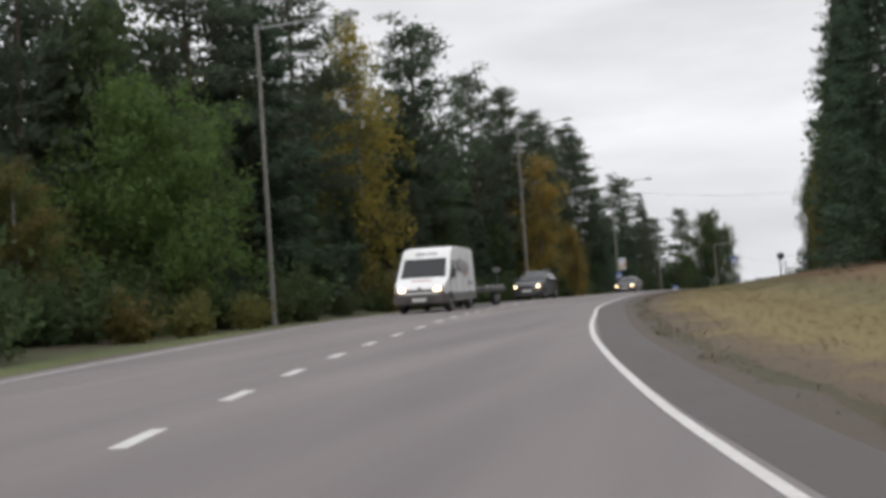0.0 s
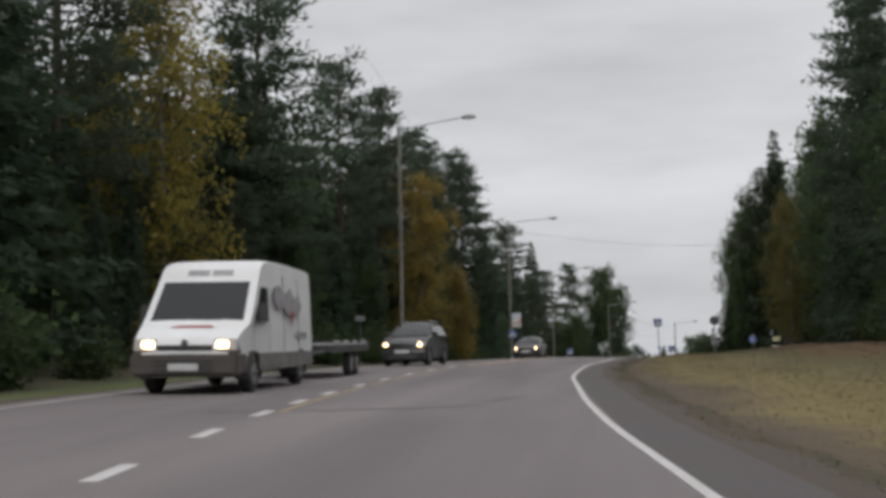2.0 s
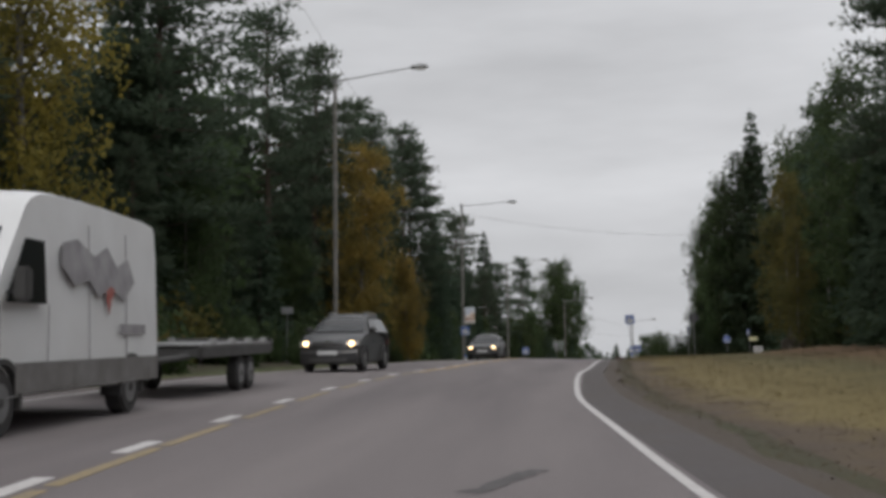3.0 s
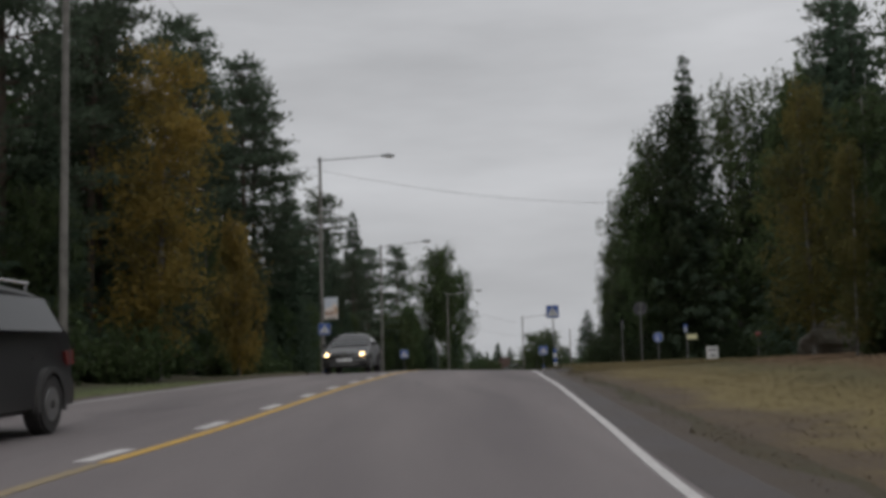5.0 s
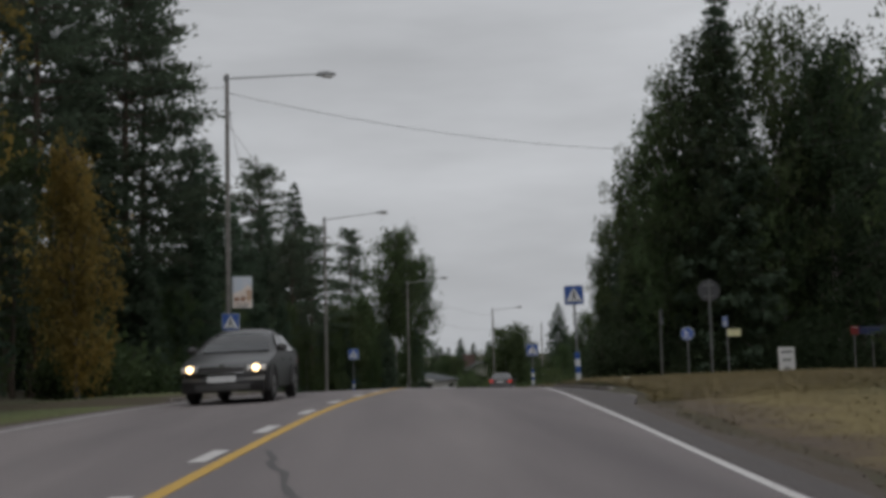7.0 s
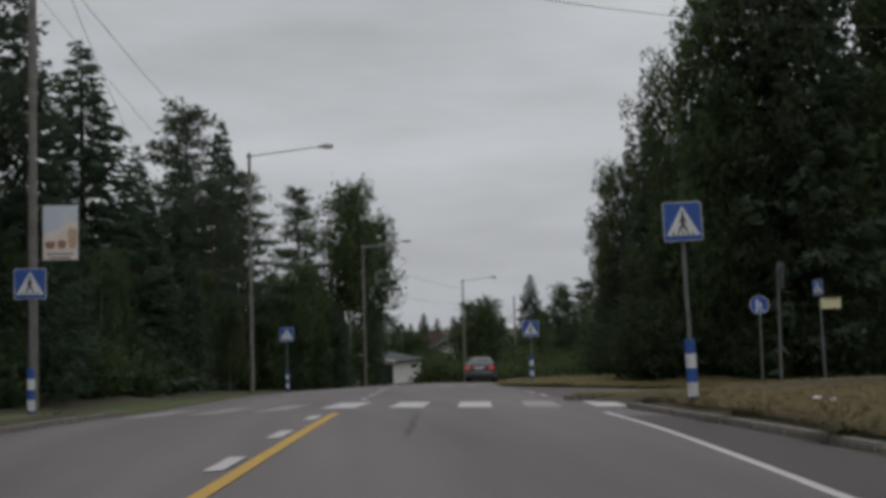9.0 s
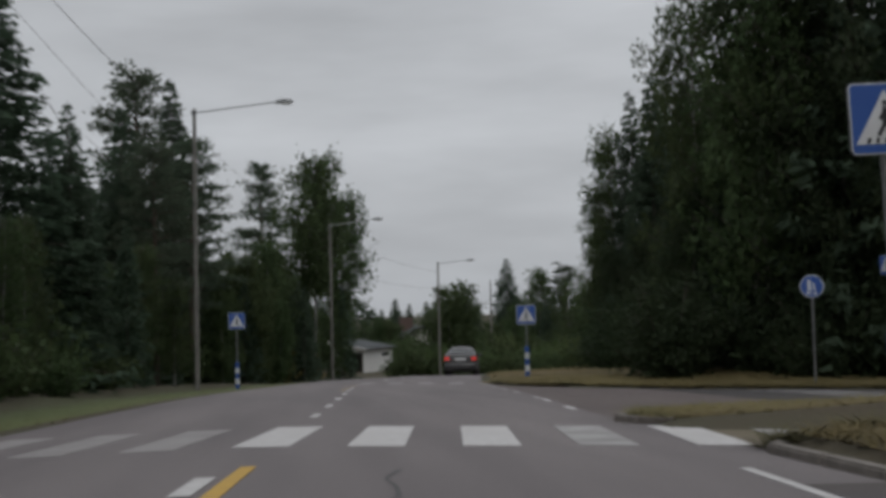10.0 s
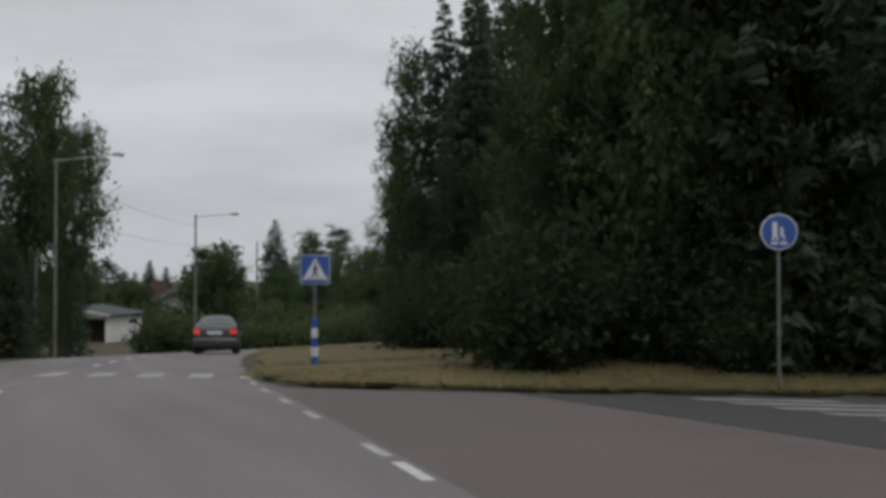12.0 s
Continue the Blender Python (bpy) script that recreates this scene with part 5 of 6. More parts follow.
def crossing_sign(x, y, heading, size, high, lean=0.0, sleeve=True, group="crossing signs", mirror=1, sunk=0.0):
    """heading: where the face looks, as the turn of a plate that faces -y; sunk: how deep its foot stands in the grass bank."""
    z = gz(x, y) - sunk
    ob = thing("crossing_sign", Matrix.Translation((x, y, z)) @ Euler((0, radians(lean), radians(heading))).to_matrix().to_4x4(),
               "square blue pedestrian crossing sign, post with blue-white striped sleeve" if sleeve else "square blue pedestrian crossing sign on a thin grey post", "road sign", group)
    bm = bmesh.new()
    tube(bm, (0, 0.03, -0.3), (0, 0.03, high + size * 0.9), 0.03, 0.03, 12)
    part("post", bm, STEEL, ob)
    if sleeve:
        for k in range(5):
            bm = bmesh.new()
            tube(bm, (0, 0.03, 0.0 + 0.2 * k), (0, 0.03, 0.2 + 0.2 * k), 0.075, 0.075, 16)
            part("sleeve_band", bm, SIGN_BLUE if k % 2 == 0 else SIGN_WHITE, ob, "blue sleeve band" if k % 2 == 0 else "white sleeve band")
    c = high + size / 2
    plate = flat_part("sign_plate", plate_outline(size, size), -0.028, 0.0, c, SIGN_DARK, ob)
    flat_part("white_border", plate_outline(size * 0.99, size * 0.99), -0.031, -0.028, c, SIGN_WHITE, plate)
    flat_part("blue_field", plate_outline(size * 0.95, size * 0.95, 0.03), -0.036, -0.03, c, SIGN_BLUE, plate)
    k = size * 0.43
    flat_part("white_triangle", [(-k, -k * 0.82), (k, -k * 0.82), (0, k * 0.92)], -0.041, -0.036, c, SIGN_WHITE, plate)
    s = size * mirror
    strokes = [bar((0.0, 0.16 * size), (-0.01 * s, -0.06 * size), 0.075 * size), bar((-0.01 * s, -0.06 * size), (-0.11 * s, -0.24 * size), 0.055 * size),
               bar((0.0, -0.06 * size), (0.10 * s, -0.24 * size), 0.055 * size), bar((0, 0.12 * size), (0.09 * s, -0.02 * size), 0.04 * size), bar((0, 0.12 * size), (-0.08 * s, -0.01 * size), 0.04 * size),
               plate_outline(0.07 * size, 0.07 * size, 0.03 * size)]
    for i, p in enumerate(strokes):
        flat_part("symbol_bar", p, -0.046 - 0.0006 * i, -0.041, c + (0.215 * size if i == 5 else 0), SIGN_BLACK, plate)
    for i in range(5):
        flat_part("stripe", bar(((-0.27 + 0.13 * i) * size, -0.34 * size), ((-0.23 + 0.115 * i) * size, -0.27 * size), 0.05 * size), -0.0425, -0.041, c, SIGN_BLACK, plate)
    bm = bmesh.new()
    for dz in (-0.3, 0.3):
        box(bm, -0.2 * size, 0.2 * size, 0.0, 0.02, c + dz * size - 0.02, c + dz * size + 0.02)
    part("bracket", bm, STEEL, ob)
    return ob


crossing_sign(1.62, 100.9, -4, 0.56, 2.38, lean=-1.6, sunk=0.15)
crossing_sign(-9.15, 107.9, 3, 0.60, 2.33)
crossing_sign(4.47, 128.8, -10, 0.62, 1.72)
crossing_sign(-5.21, 135.9, 8, 0.62, 2.26)
crossing_sign(12.45, 120.3, -78, 0.5, 3.1, lean=-2, sleeve=False)
crossing_sign(6.2, 108.75, 78, 0.56, 2.2, lean=-4, sleeve=False)


def cycle_sign(x, y, heading):
    z = gz(x, y)
    ob = thing("path_sign", pose(x, y, z, 0, 0, heading), "round blue footpath sign on a thin grey post", "road sign")
    bm = bmesh.new()
    up = 3.36 - z
    tube(bm, (0, 0.03, -0.3), (0, 0.03, up + 0.23), 0.03, 0.03, 12)
    part("post", bm, STEEL, ob)
    disc = [(0.31 * math.cos(2 * math.pi * i / 36), 0.31 * math.sin(2 * math.pi * i / 36)) for i in range(36)]
    plate = flat_part("sign_plate", disc, -0.03, 0, up, SIGN_WHITE, ob)
    flat_part("blue_field", [(a * 0.93, b * 0.93) for a, b in disc], -0.036, -0.03, up, SIGN_BLUE, plate)
    for i, p in enumerate([bar((-0.07, 0.17), (-0.07, -0.05), 0.08), bar((-0.08, -0.05), (-0.11, -0.14), 0.04), bar((-0.05, -0.05), (-0.02, -0.14), 0.04), bar((0.04, 0.08), (0.05, -0.08), 0.05),
                           bar((-0.13, -0.19), (-0.02, -0.19), 0.05), bar((0.02, -0.19), (0.13, -0.19), 0.05), bar((0.05, -0.05), (0.10, -0.12), 0.03)]):
        flat_part("symbol_bar", p, -0.041 - 0.0006 * i, -0.036, up, SIGN_WHITE, plate)
    return ob


cycle_sign(10.96, 121.76, -26)


def small_board(name, x, y, heading, w, h, low, material, label, posts=1, bars=0, bar_material=None, offset=0.0, thick=0.03):
    z = gz(x, y)
    ob = thing(name, pose(x, y, z, 0, 0, heading), label, "sign board")
    for k in range(posts):
        px = 0 if posts == 1 else (-w / 2 + 0.04 + k * (w - 0.08))
        bm = bmesh.new()
        tube(bm, (px, 0.03, -0.2), (px, 0.03, low + h), 0.025, 0.025, 10)
        part("post", bm, STEEL, ob)
    panel = flat_part("panel", plate_outline(w, h, 0.02), -thick, 0, low + h / 2, material, ob, offset)
    for k in range(bars):
        zz = low + h * (0.86 - 0.72 * k / max(1, bars - 1))
        ww = w * (0.7, 0.55, 0.35, 0.5)[k % 4]
        flat_part("lettering_bar", plate_outline(ww, h * 0.075, 0.01), -thick - 0.004, -thick, zz, bar_material, panel, offset)
    return ob


advert = small_board("a_frame_board", 10.9, 109.0, 8, 0.64, 1.22, 0.1, SIGN_WHITE, "white upright advertising board with unreadable lines on the grass", 2, 4, SIGN_BACK)
small_board("street_name_sign", 12.45, 120.33, -12, 0.62, 0.34, 2.66, SIGN_YELLOW, "pale yellow street name board fixed to the sign post", 0, 1, SIGN_BLACK, 0.31)
advert_panel = next(c for c in advert.children if c.name.startswith("panel"))
flat_part("print_patch", [(0.21 * math.cos(i * math.pi / 10), 0.075 * math.sin(i * math.pi / 10)) for i in range(20)], -0.036, -0.03, 0.42, PRINT_RED, advert_panel, label="faded red oval print")
small_board("direction_sign", 13.75, 108.0, 5, 1.1, 0.26, 3.08 - gz(13.75, 108.0), SIGN_NAVY, "dark blue direction board beside a small red sign", 1, 1, SIGN_BACK, 0.0)
small_board("red_marker_sign", 12.95, 107.73, 5, 0.30, 0.30, 3.06 - gz(12.95, 107.73), SIGN_RED, "small red square sign by the side road", 1, 1, SIGN_WHITE)
small_board("stop_board", -15.9, 82.0, 10, 0.55, 0.3, 2.3, SIGN_BACK, "small grey-blue bus stop plate on a post by the wood", 1)


def round_sign_back(x, y, heading, r, centre):
    """A round sign seen from behind: a dark disc with a rolled rim, its post and two clamps in front of it."""
    ob = thing("round_sign", pose(x, y, gz(x, y), 0, 0, heading), "dark back of a round traffic sign on a grey post", "road sign")
    bm = bmesh.new()
    tube(bm, (0, -0.035, -0.3), (0, -0.035, centre + r * 0.95), 0.03, 0.03, 12)
    part("post", bm, STEEL, ob)
    plate = flat_part("sign_plate", [(r * math.cos(math.pi * i / 18), r * math.sin(math.pi * i / 18)) for i in range(36)], 0.0, 0.012, centre, SIGN_DARK, ob, label="unlit dark sign back")
    for k in (-1, 1):
        bm = bmesh.new()
        box(bm, -0.16, 0.16, -0.016, 0.0, centre + 0.5 * k * r - 0.02, centre + 0.5 * k * r + 0.02, 0.004)
        part("clamp", bm, STEEL, plate)
    return ob


round_sign_back(5.4, 100.4, -2, 0.32, 4.4 - gz(5.4, 100.4))


def banner(x, y, heading):
    """A printed picture panel clamped to the lamp pole: two warm lumps on a pale sky, with a pale strip of lines."""
    z = gz(-9.35, 108.9)
    ob = thing("pole_banner", pose(x, y, z, 0, 0, heading), "faded printed picture banner clamped to the lamp pole", "banner")
    panel = flat_part("panel", plate_outline(0.70, 1.13, 0.02), -0.02, 0.01, 3.78, BANNER_SKY, ob)
    flat_part("lower_strip", plate_outline(0.68, 0.2, 0.02), -0.024, -0.02, 3.325, BANNER_WARM, panel)
    flat_part("warm_area", [(-0.34, -0.31), (0.34, -0.31), (0.34, 0.22), (0.18, 0.3), (-0.02, 0.12), (-0.34, 0.0)], -0.0235, -0.02, 3.74, BANNER_WARM, panel)
    for cx, w, h, paint in ((-0.2, 0.2, 0.15, BANNER_BROWN), (0.03, 0.18, 0.17, BANNER_BROWN), (0.24, 0.2, 0.42, BANNER_TAN)):
        cup = [(-w * 0.32, 0), (w * 0.32, 0), (w * 0.46, h * 0.35), (w * 0.5, h * 0.8), (w * 0.3, h), (-w * 0.3, h), (-w * 0.5, h * 0.8), (-w * 0.46, h * 0.35)]
        flat_part("brown_shape", cup, -0.028, -0.0235, 3.45, paint, panel, cx)
    for k in range(2):
        flat_part("lettering_bar", plate_outline(0.52 - 0.1 * k, 0.035, 0.01), -0.028, -0.024, 3.34 - 0.08 * k, SIGN_BACK, panel)
    bm = bmesh.new()
    for zz in (3.22, 4.32):
        tube(bm, (-0.55, 0.02, zz), (0.36, 0.02, zz), 0.015, 0.015, 8)
    part("clamp_rod", bm, STEEL, ob)
    return ob


banner(-8.90, 109.3, 4)


# ---- vehicles ----
def skin(parent, name, profile, half, tumble, material, label="", inset=0.10, stations=(-1, -0.99, -0.965, -0.92, -0.8, -0.5, 0, 0.5, 0.8, 0.92, 0.965, 0.99, 1)):
    """A body shell: a side outline (along, up) carried across the width, drawn in towards both flanks and leaning inwards above the belt line."""
    soft = []
    for (ay, az), (by, bz) in zip(profile, profile[1:] + profile[:1]):
        soft += [(ay * 0.8 + by * 0.2, az * 0.8 + bz * 0.2), (ay * 0.2 + by * 0.8, az * 0.2 + bz * 0.8)]
    profile = soft
    cy = sum(p[0] for p in profile) / len(profile)
    cz = sum(p[1] for p in profile) / len(profile)
    bm = bmesh.new()
    rows = []
    for s in stations:
        k = 1 - inset * abs(s) ** 8
        kk = 1 - 0.35 * inset * abs(s) ** 8
        row = []
        for py, pz in profile:
            y, z = cy + (py - cy) * kk, cz + (pz - cz) * k
            row.append(bm.verts.new((s * half * tumble(pz, py), y, z)))
        rows.append(row)
    n = len(profile)
    for a, b in zip(rows, rows[1:]):
        for i in range(n):
            bm.faces.new((a[i], a[(i + 1) % n], b[(i + 1) % n], b[i]))
    bm.faces.new(rows[0][::-1])
    bm.faces.new(rows[-1])
    ob = part(name, bm, material, parent, label)
    ob.data.polygons.foreach_set("use_smooth", [True] * len(ob.data.polygons))
    mod = ob.modifiers.new("edges", "EDGE_SPLIT")
    mod.split_angle = radians(38)
    return ob


def pane(parent, name, pts, material, label="", thick=0.012):
    """A pane or trim from corners in space, thickened along its normal."""
    bm = bmesh.new()
    vs = [bm.verts.new(p) for p in pts]
    f = bm.faces.new(vs)
    bm.normal_update()
    n = f.normal.copy() * thick
    if n.dot(f.calc_center_median() - Vector((0, 0, 0.7))) < 0:
        n = -n
    r = bmesh.ops.extrude_face_region(bm, geom=[f])
    for e in r["geom"]:
        if isinstance(e, bmesh.types.BMVert):
            e.co += n
    return part(name, bm, material, parent, label)


def wheel(parent, x, y, r, w):
    bm = bmesh.new()
    tube(bm, (x - w / 2, y, r), (x + w / 2, y, r), r, r, 28)
    bmesh.ops.bevel(bm, geom=[e for e in bm.edges if len(e.link_faces) == 2 and any(len(f.verts) > 6 for f in e.link_faces)], offset=0.03, segments=2, affect="EDGES")
    tyre = part("wheel", bm, RUBBER, parent)
    bm = bmesh.new()
    s = 1 if x > 0 else -1
    tube(bm, (x + s * (w / 2 - 0.03), y, r), (x + s * (w / 2 + 0.006), y, r), r * 0.62, r * 0.56, 20)
    part("rim", bm, RIM, tyre)
    bm = bmesh.new()
    tube(bm, (x + s * w / 2, y, r), (x + s * (w / 2 + 0.02), y, r), r * 0.16, r * 0.13, 12)
    part("hub_cap", bm, BLACK_PLASTIC, tyre)
    return tyre


def bowed(bm, x0, x1, y0, y1, z0, z1, bow, n=8, shrink=0.0):
    """A bar across a car's end whose face curves back towards both flanks by bow at one metre out; its upper edge may be drawn in."""
    rows = []
    for i in range(n + 1):
        x = x0 + (x1 - x0) * i / n
        d = -bow * x * x
        rows.append([bm.verts.new(p) for p in ((x, y0, z0), (x, y1 + d - shrink * 0.4, z0), (x, y1 + d, z0 + (z1 - z0) * 0.35), (x, y1 + d, z0 + (z1 - z0) * 0.7), (x, y1 + d - shrink, z1), (x, y0, z1))])
    for a, b in zip(rows, rows[1:]):
        for k in range(6):
            bm.faces.new((a[k], a[(k + 1) % 6], b[(k + 1) % 6], b[k]))
    bm.faces.new(rows[0][::-1])
    bm.faces.new(rows[-1])
    return bm


def curved_pane(parent, name, low, high, bow, material, label="", crown=0.0, out=0.012, n=10):
    """A screen between a lower and an upper edge, each (half width, along, up), curving back towards the flanks; rounded upper corners."""
    bm = bmesh.new()
    sign = 1 if bow >= 0 else -1
    grid = []
    for v in (0.0, 0.04, 0.5, 0.94, 1.0):
        row = []
        for i in range(n + 1):
            s = -1 + 2 * i / n
            half = (low[0] + (high[0] - low[0]) * v) * (0.95 if v in (0.0, 1.0) else 1.0)
            x = half * s
            y = low[1] + (high[1] - low[1]) * v - bow * x * x + sign * out
            z = low[2] + (high[2] - low[2]) * v - crown * v * s * s + out * 0.6
            row.append(bm.verts.new((x, y, z)))
        grid.append(row)
    for a, b in zip(grid, grid[1:]):
        for i in range(n):
            bm.faces.new((a[i], a[i + 1], b[i + 1], b[i]))
    deep = bmesh.ops.extrude_face_region(bm, geom=list(bm.faces))
    for e in deep["geom"]:
        if isinstance(e, bmesh.types.BMVert):
            e.co.y -= sign * 0.03
    ob = part(name, bm, material, parent, label)
    ob.data.polygons.foreach_set("use_smooth", [True] * len(ob.data.polygons))
    ob.modifiers.new("edges", "EDGE_SPLIT").split_angle = radians(40)
    return ob


def car(m, label, paint, estate=False, lit_front=False, lit_rear=False, name="car", wide=0.86, length=4.45, tall=1.44, rails=False, nose=0.0):
    """Local +y is forward. Front at y = length / 2; nose lifts the bonnet and the lamps of a tall car."""
    ob = thing(name, m, label, "car")
    f, k = length / 2, tall / 1.44
    g = nose
    BOW, ROOF = 0.26, 0.60
    front = [(f - 0.03, 0.30), (f, 0.42), (f, 0.54 + g), (f - 0.05, 0.66 + g), (f - 0.22, 0.75 + g), (f - 0.65, 0.85 * k + g * 0.6), (f - 1.1, 0.93 * k), (f - 1.2, 0.945 * k)]
    roof = [(f - 1.62, 1.22 * k), (f - 1.95, 1.375 * k), (f - 2.25, 1.43 * k), (f - 2.7, 1.44 * k)]
    back = ([(-f + 0.75, 1.40 * k), (-f + 0.45, 1.34 * k), (-f + 0.12, 0.98 * k), (-f + 0.02, 0.88), (-f, 0.6), (-f + 0.02, 0.34)] if estate else
            [(-f + 1.35, 1.37 * k), (-f + 0.62, 1.06 * k), (-f + 0.14, 1.02 * k), (-f + 0.03, 0.92), (-f, 0.6), (-f + 0.02, 0.34)])
    under = [(-f + 0.15, 0.22), (f - 0.2, 0.2)]
    prof = front + roof + back + under

    def tumble(z, y):
        return 1.0 - max(0.0, (z - 0.92 * k)) * ROOF / k - (0.05 if z < 0.4 else 0) - max(0.0, abs(y) - f + 0.45) * 0.10

    def bow_at(y):
        return BOW * min(1.0, abs(y) / f) * (1 if y > 0 else -1)

    shell = skin(ob, "body", prof, wide, tumble, paint)
    for v in shell.data.vertices:
        x, y, z = v.co
        v.co.y = y - bow_at(y) * x * x
        v.co.z = z - max(0.0, z - 1.0 * k) * 0.16 * (x / wide) ** 2

    def side(s, y, z, out=0.006):
        x = s * (wide * tumble(z, y) + out)
        return (x, y - bow_at(y) * x * x, z - max(0.0, z - 1.0 * k) * 0.16 * (x / wide) ** 2)
    wt, wb = 1.36 * k, 0.965 * k
    curved_pane(ob, "windscreen", (0.80 * wide, f - 1.22, wb), (0.62 * wide, f - 1.90, 1.352 * k), bow_at(f - 1.5), GLASS, "dark sloping windscreen", 0.035)
    if estate:
        curved_pane(ob, "rear_window", (0.72 * wide, -f + 0.12, 1.0 * k), (0.6 * wide, -f + 0.42, 1.31 * k), bow_at(-f + 0.3), GLASS, "dark rear window", 0.03)
        ends = (-f + 0.45, -f + 0.6)
    else:
        curved_pane(ob, "rear_window", (0.76 * wide, -f + 0.60, 1.07 * k), (0.62 * wide, -f + 1.30, 1.352 * k), bow_at(-f + 1.0), GLASS, "dark rear window", 0.03)
        ends = (-f + 0.95, -f + 1.4)
    cut = -0.02
    for s in (-1, 1):
        for a, b, c, d in ((cut + 0.04, f - 1.4, f - 1.95, cut + 0.04), (ends[0], cut - 0.04, cut - 0.04, ends[1])):
            pts = [side(s, a, wb), side(s, b, wb), side(s, c, wt - 0.05), side(s, d, wt - 0.05)]
            pane(ob, "side_window", pts if s > 0 else pts[::-1], GLASS, thick=0.01)
        for y0, y1 in ((0.06, 0.24), (-1.0, -0.82)):
            bm = bmesh.new()
            box(bm, s * wide * 0.985 - 0.012, s * wide * 0.985 + 0.02, y0, y1, 0.78, 0.81, 0.006)
            part("door_handle", bm, paint, ob)
        bm = bmesh.new()
        bmesh.ops.create_uvsphere(bm, u_segments=12, v_segments=8, radius=0.12, matrix=Matrix.Translation((s * (wide + 0.06), f - 1.46, wb + 0.06)) @ Matrix.Diagonal((0.85, 0.5, 0.62, 1)))
        tube(bm, (s * (wide - 0.12), f - 1.46, wb + 0.0), (s * (wide + 0.03), f - 1.46, wb + 0.04), 0.025, 0.025, 8)
        part("mirror", bm, BLACK_PLASTIC, ob)
        back_off = BOW * (0.76 * wide) ** 2
        bm = bmesh.new()
        prism(bm, [(f - 0.40 - back_off, 0.60 + g), (f - 0.06 - back_off, 0.575 + g), (f + 0.0 - back_off, 0.61 + g), (f - 0.04 - back_off, 0.69 + g), (f - 0.42 - back_off, 0.745 + g)], s * wide * 0.95, s * wide * 0.56, axis="x")
        for v in bm.verts:
            v.co.y += back_off - BOW * v.co.x ** 2 + 0.012
        lamp = part("headlight", bm, LAMP_CLEAR, ob, "clear headlight cluster")
        bm = bmesh.new()
        tube(bm, (s * wide * 0.74, f - 0.16 - back_off, 0.645 + g), (s * wide * 0.74, f + 0.025 - back_off, 0.645 + g), 0.062, 0.062, 14)
        part("bulb", bm, HEADLIGHT if lit_front else CHROME, lamp, "glowing warm headlight bulb" if lit_front else "")
        bm = bmesh.new()
        prism(bm, [(-f - 0.015, 0.72), (-f + 0.2, 0.72), (-f + 0.24, 0.86), (-f + 0.02, 0.88)], s * wide * 0.95, s * wide * 0.66, axis="x")
        for v in bm.verts:
            v.co.y += BOW * v.co.x ** 2
        tail = part("tail_lamp", bm, TAIL if lit_rear else SIGN_RED, ob, "lit red tail lamp" if lit_rear else "red tail lamp")
        bm = bmesh.new()
        box(bm, min(s * wide * 0.64, s * wide * 0.8), max(s * wide * 0.64, s * wide * 0.8), -f - 0.03 + BOW * 0.4, -f - 0.005 + BOW * 0.4, 0.69, 0.72)
        part("reverse_lamp", bm, LAMP_CLEAR, tail)
        for y in (f - 0.86, -f + 0.86):
            wheel(ob, s * (wide - 0.11), y, 0.315, 0.2)
            bm = bmesh.new()
            pts = [(0.385 * math.cos(radians(a)), 0.315 + 0.385 * math.sin(radians(a))) for a in range(-12, 193, 12)] + [(0.33 * math.cos(radians(a)), 0.315 + 0.33 * math.sin(radians(a))) for a in range(192, -13, -12)]
            prism(bm, [(y + p, z) for p, z in pts], s * (wide - 0.22), s * (wide + 0.004), axis="x")
            part("wheel_arch", bm, BLACK_PLASTIC, ob)
        if rails:
            top, xr = tall - 0.035, s * wide * 0.60
            bm = bmesh.new()
            tube(bm, (xr, f - 2.15, top + 0.04), (xr, -f + 0.75, top + 0.03), 0.018, 0.018, 8)
            for y in (f - 2.15, -f + 0.8):
                tube(bm, (xr, y, top - 0.06), (xr, y, top + 0.04), 0.018, 0.018, 8)
            part("roof_rail", bm, CHROME, ob, "bright roof rail")
    bm = bmesh.new()
    bowed(bm, -wide * 0.93, wide * 0.93, f - 0.6, f + 0.04, 0.22, 0.50 + g, BOW, shrink=0.06)
    bumper = part("front_bumper", bm, paint, ob)
    bm = bmesh.new()
    bowed(bm, -0.5, 0.5, f - 0.3, f + 0.048, 0.25, 0.36, BOW, shrink=0.01)
    part("air_intake", bm, BLACK_PLASTIC, bumper)
    bm = bmesh.new()
    bowed(bm, -0.40, 0.40, f - 0.3, f + 0.012, 0.56 + g, 0.68 + g, BOW, shrink=0.02)
    grille = part("grille", bm, BLACK_PLASTIC, ob)
    bm = bmesh.new()
    for zz in (0.565 + g, 0.675 + g):
        bowed(bm, -0.40, 0.40, f - 0.2, f + 0.02, zz - 0.008, zz + 0.008, BOW)
    part("grille_trim", bm, CHROME, grille)
    bm = bmesh.new()
    tube(bm, (0, f - 0.05, 0.70 + g), (0, f + 0.012, 0.70 + g), 0.04, 0.04, 12)
    part("badge", bm, CHROME, ob)
    bm = bmesh.new()
    box(bm, -0.26, 0.26, f + 0.03, f + 0.052, 0.40 + g * 0.5, 0.51 + g * 0.5, 0.004)
    part("number_plate", bm, PLATE, ob, "plain white plate")
    bm = bmesh.new()
    bowed(bm, -wide * 0.93, wide * 0.93, f - 0.6, f + 0.05, 0.28, 0.58, BOW, shrink=0.05)
    for v in bm.verts:
        v.co.y = -v.co.y
    part("rear_bumper", bm, paint, ob)
    bm = bmesh.new()
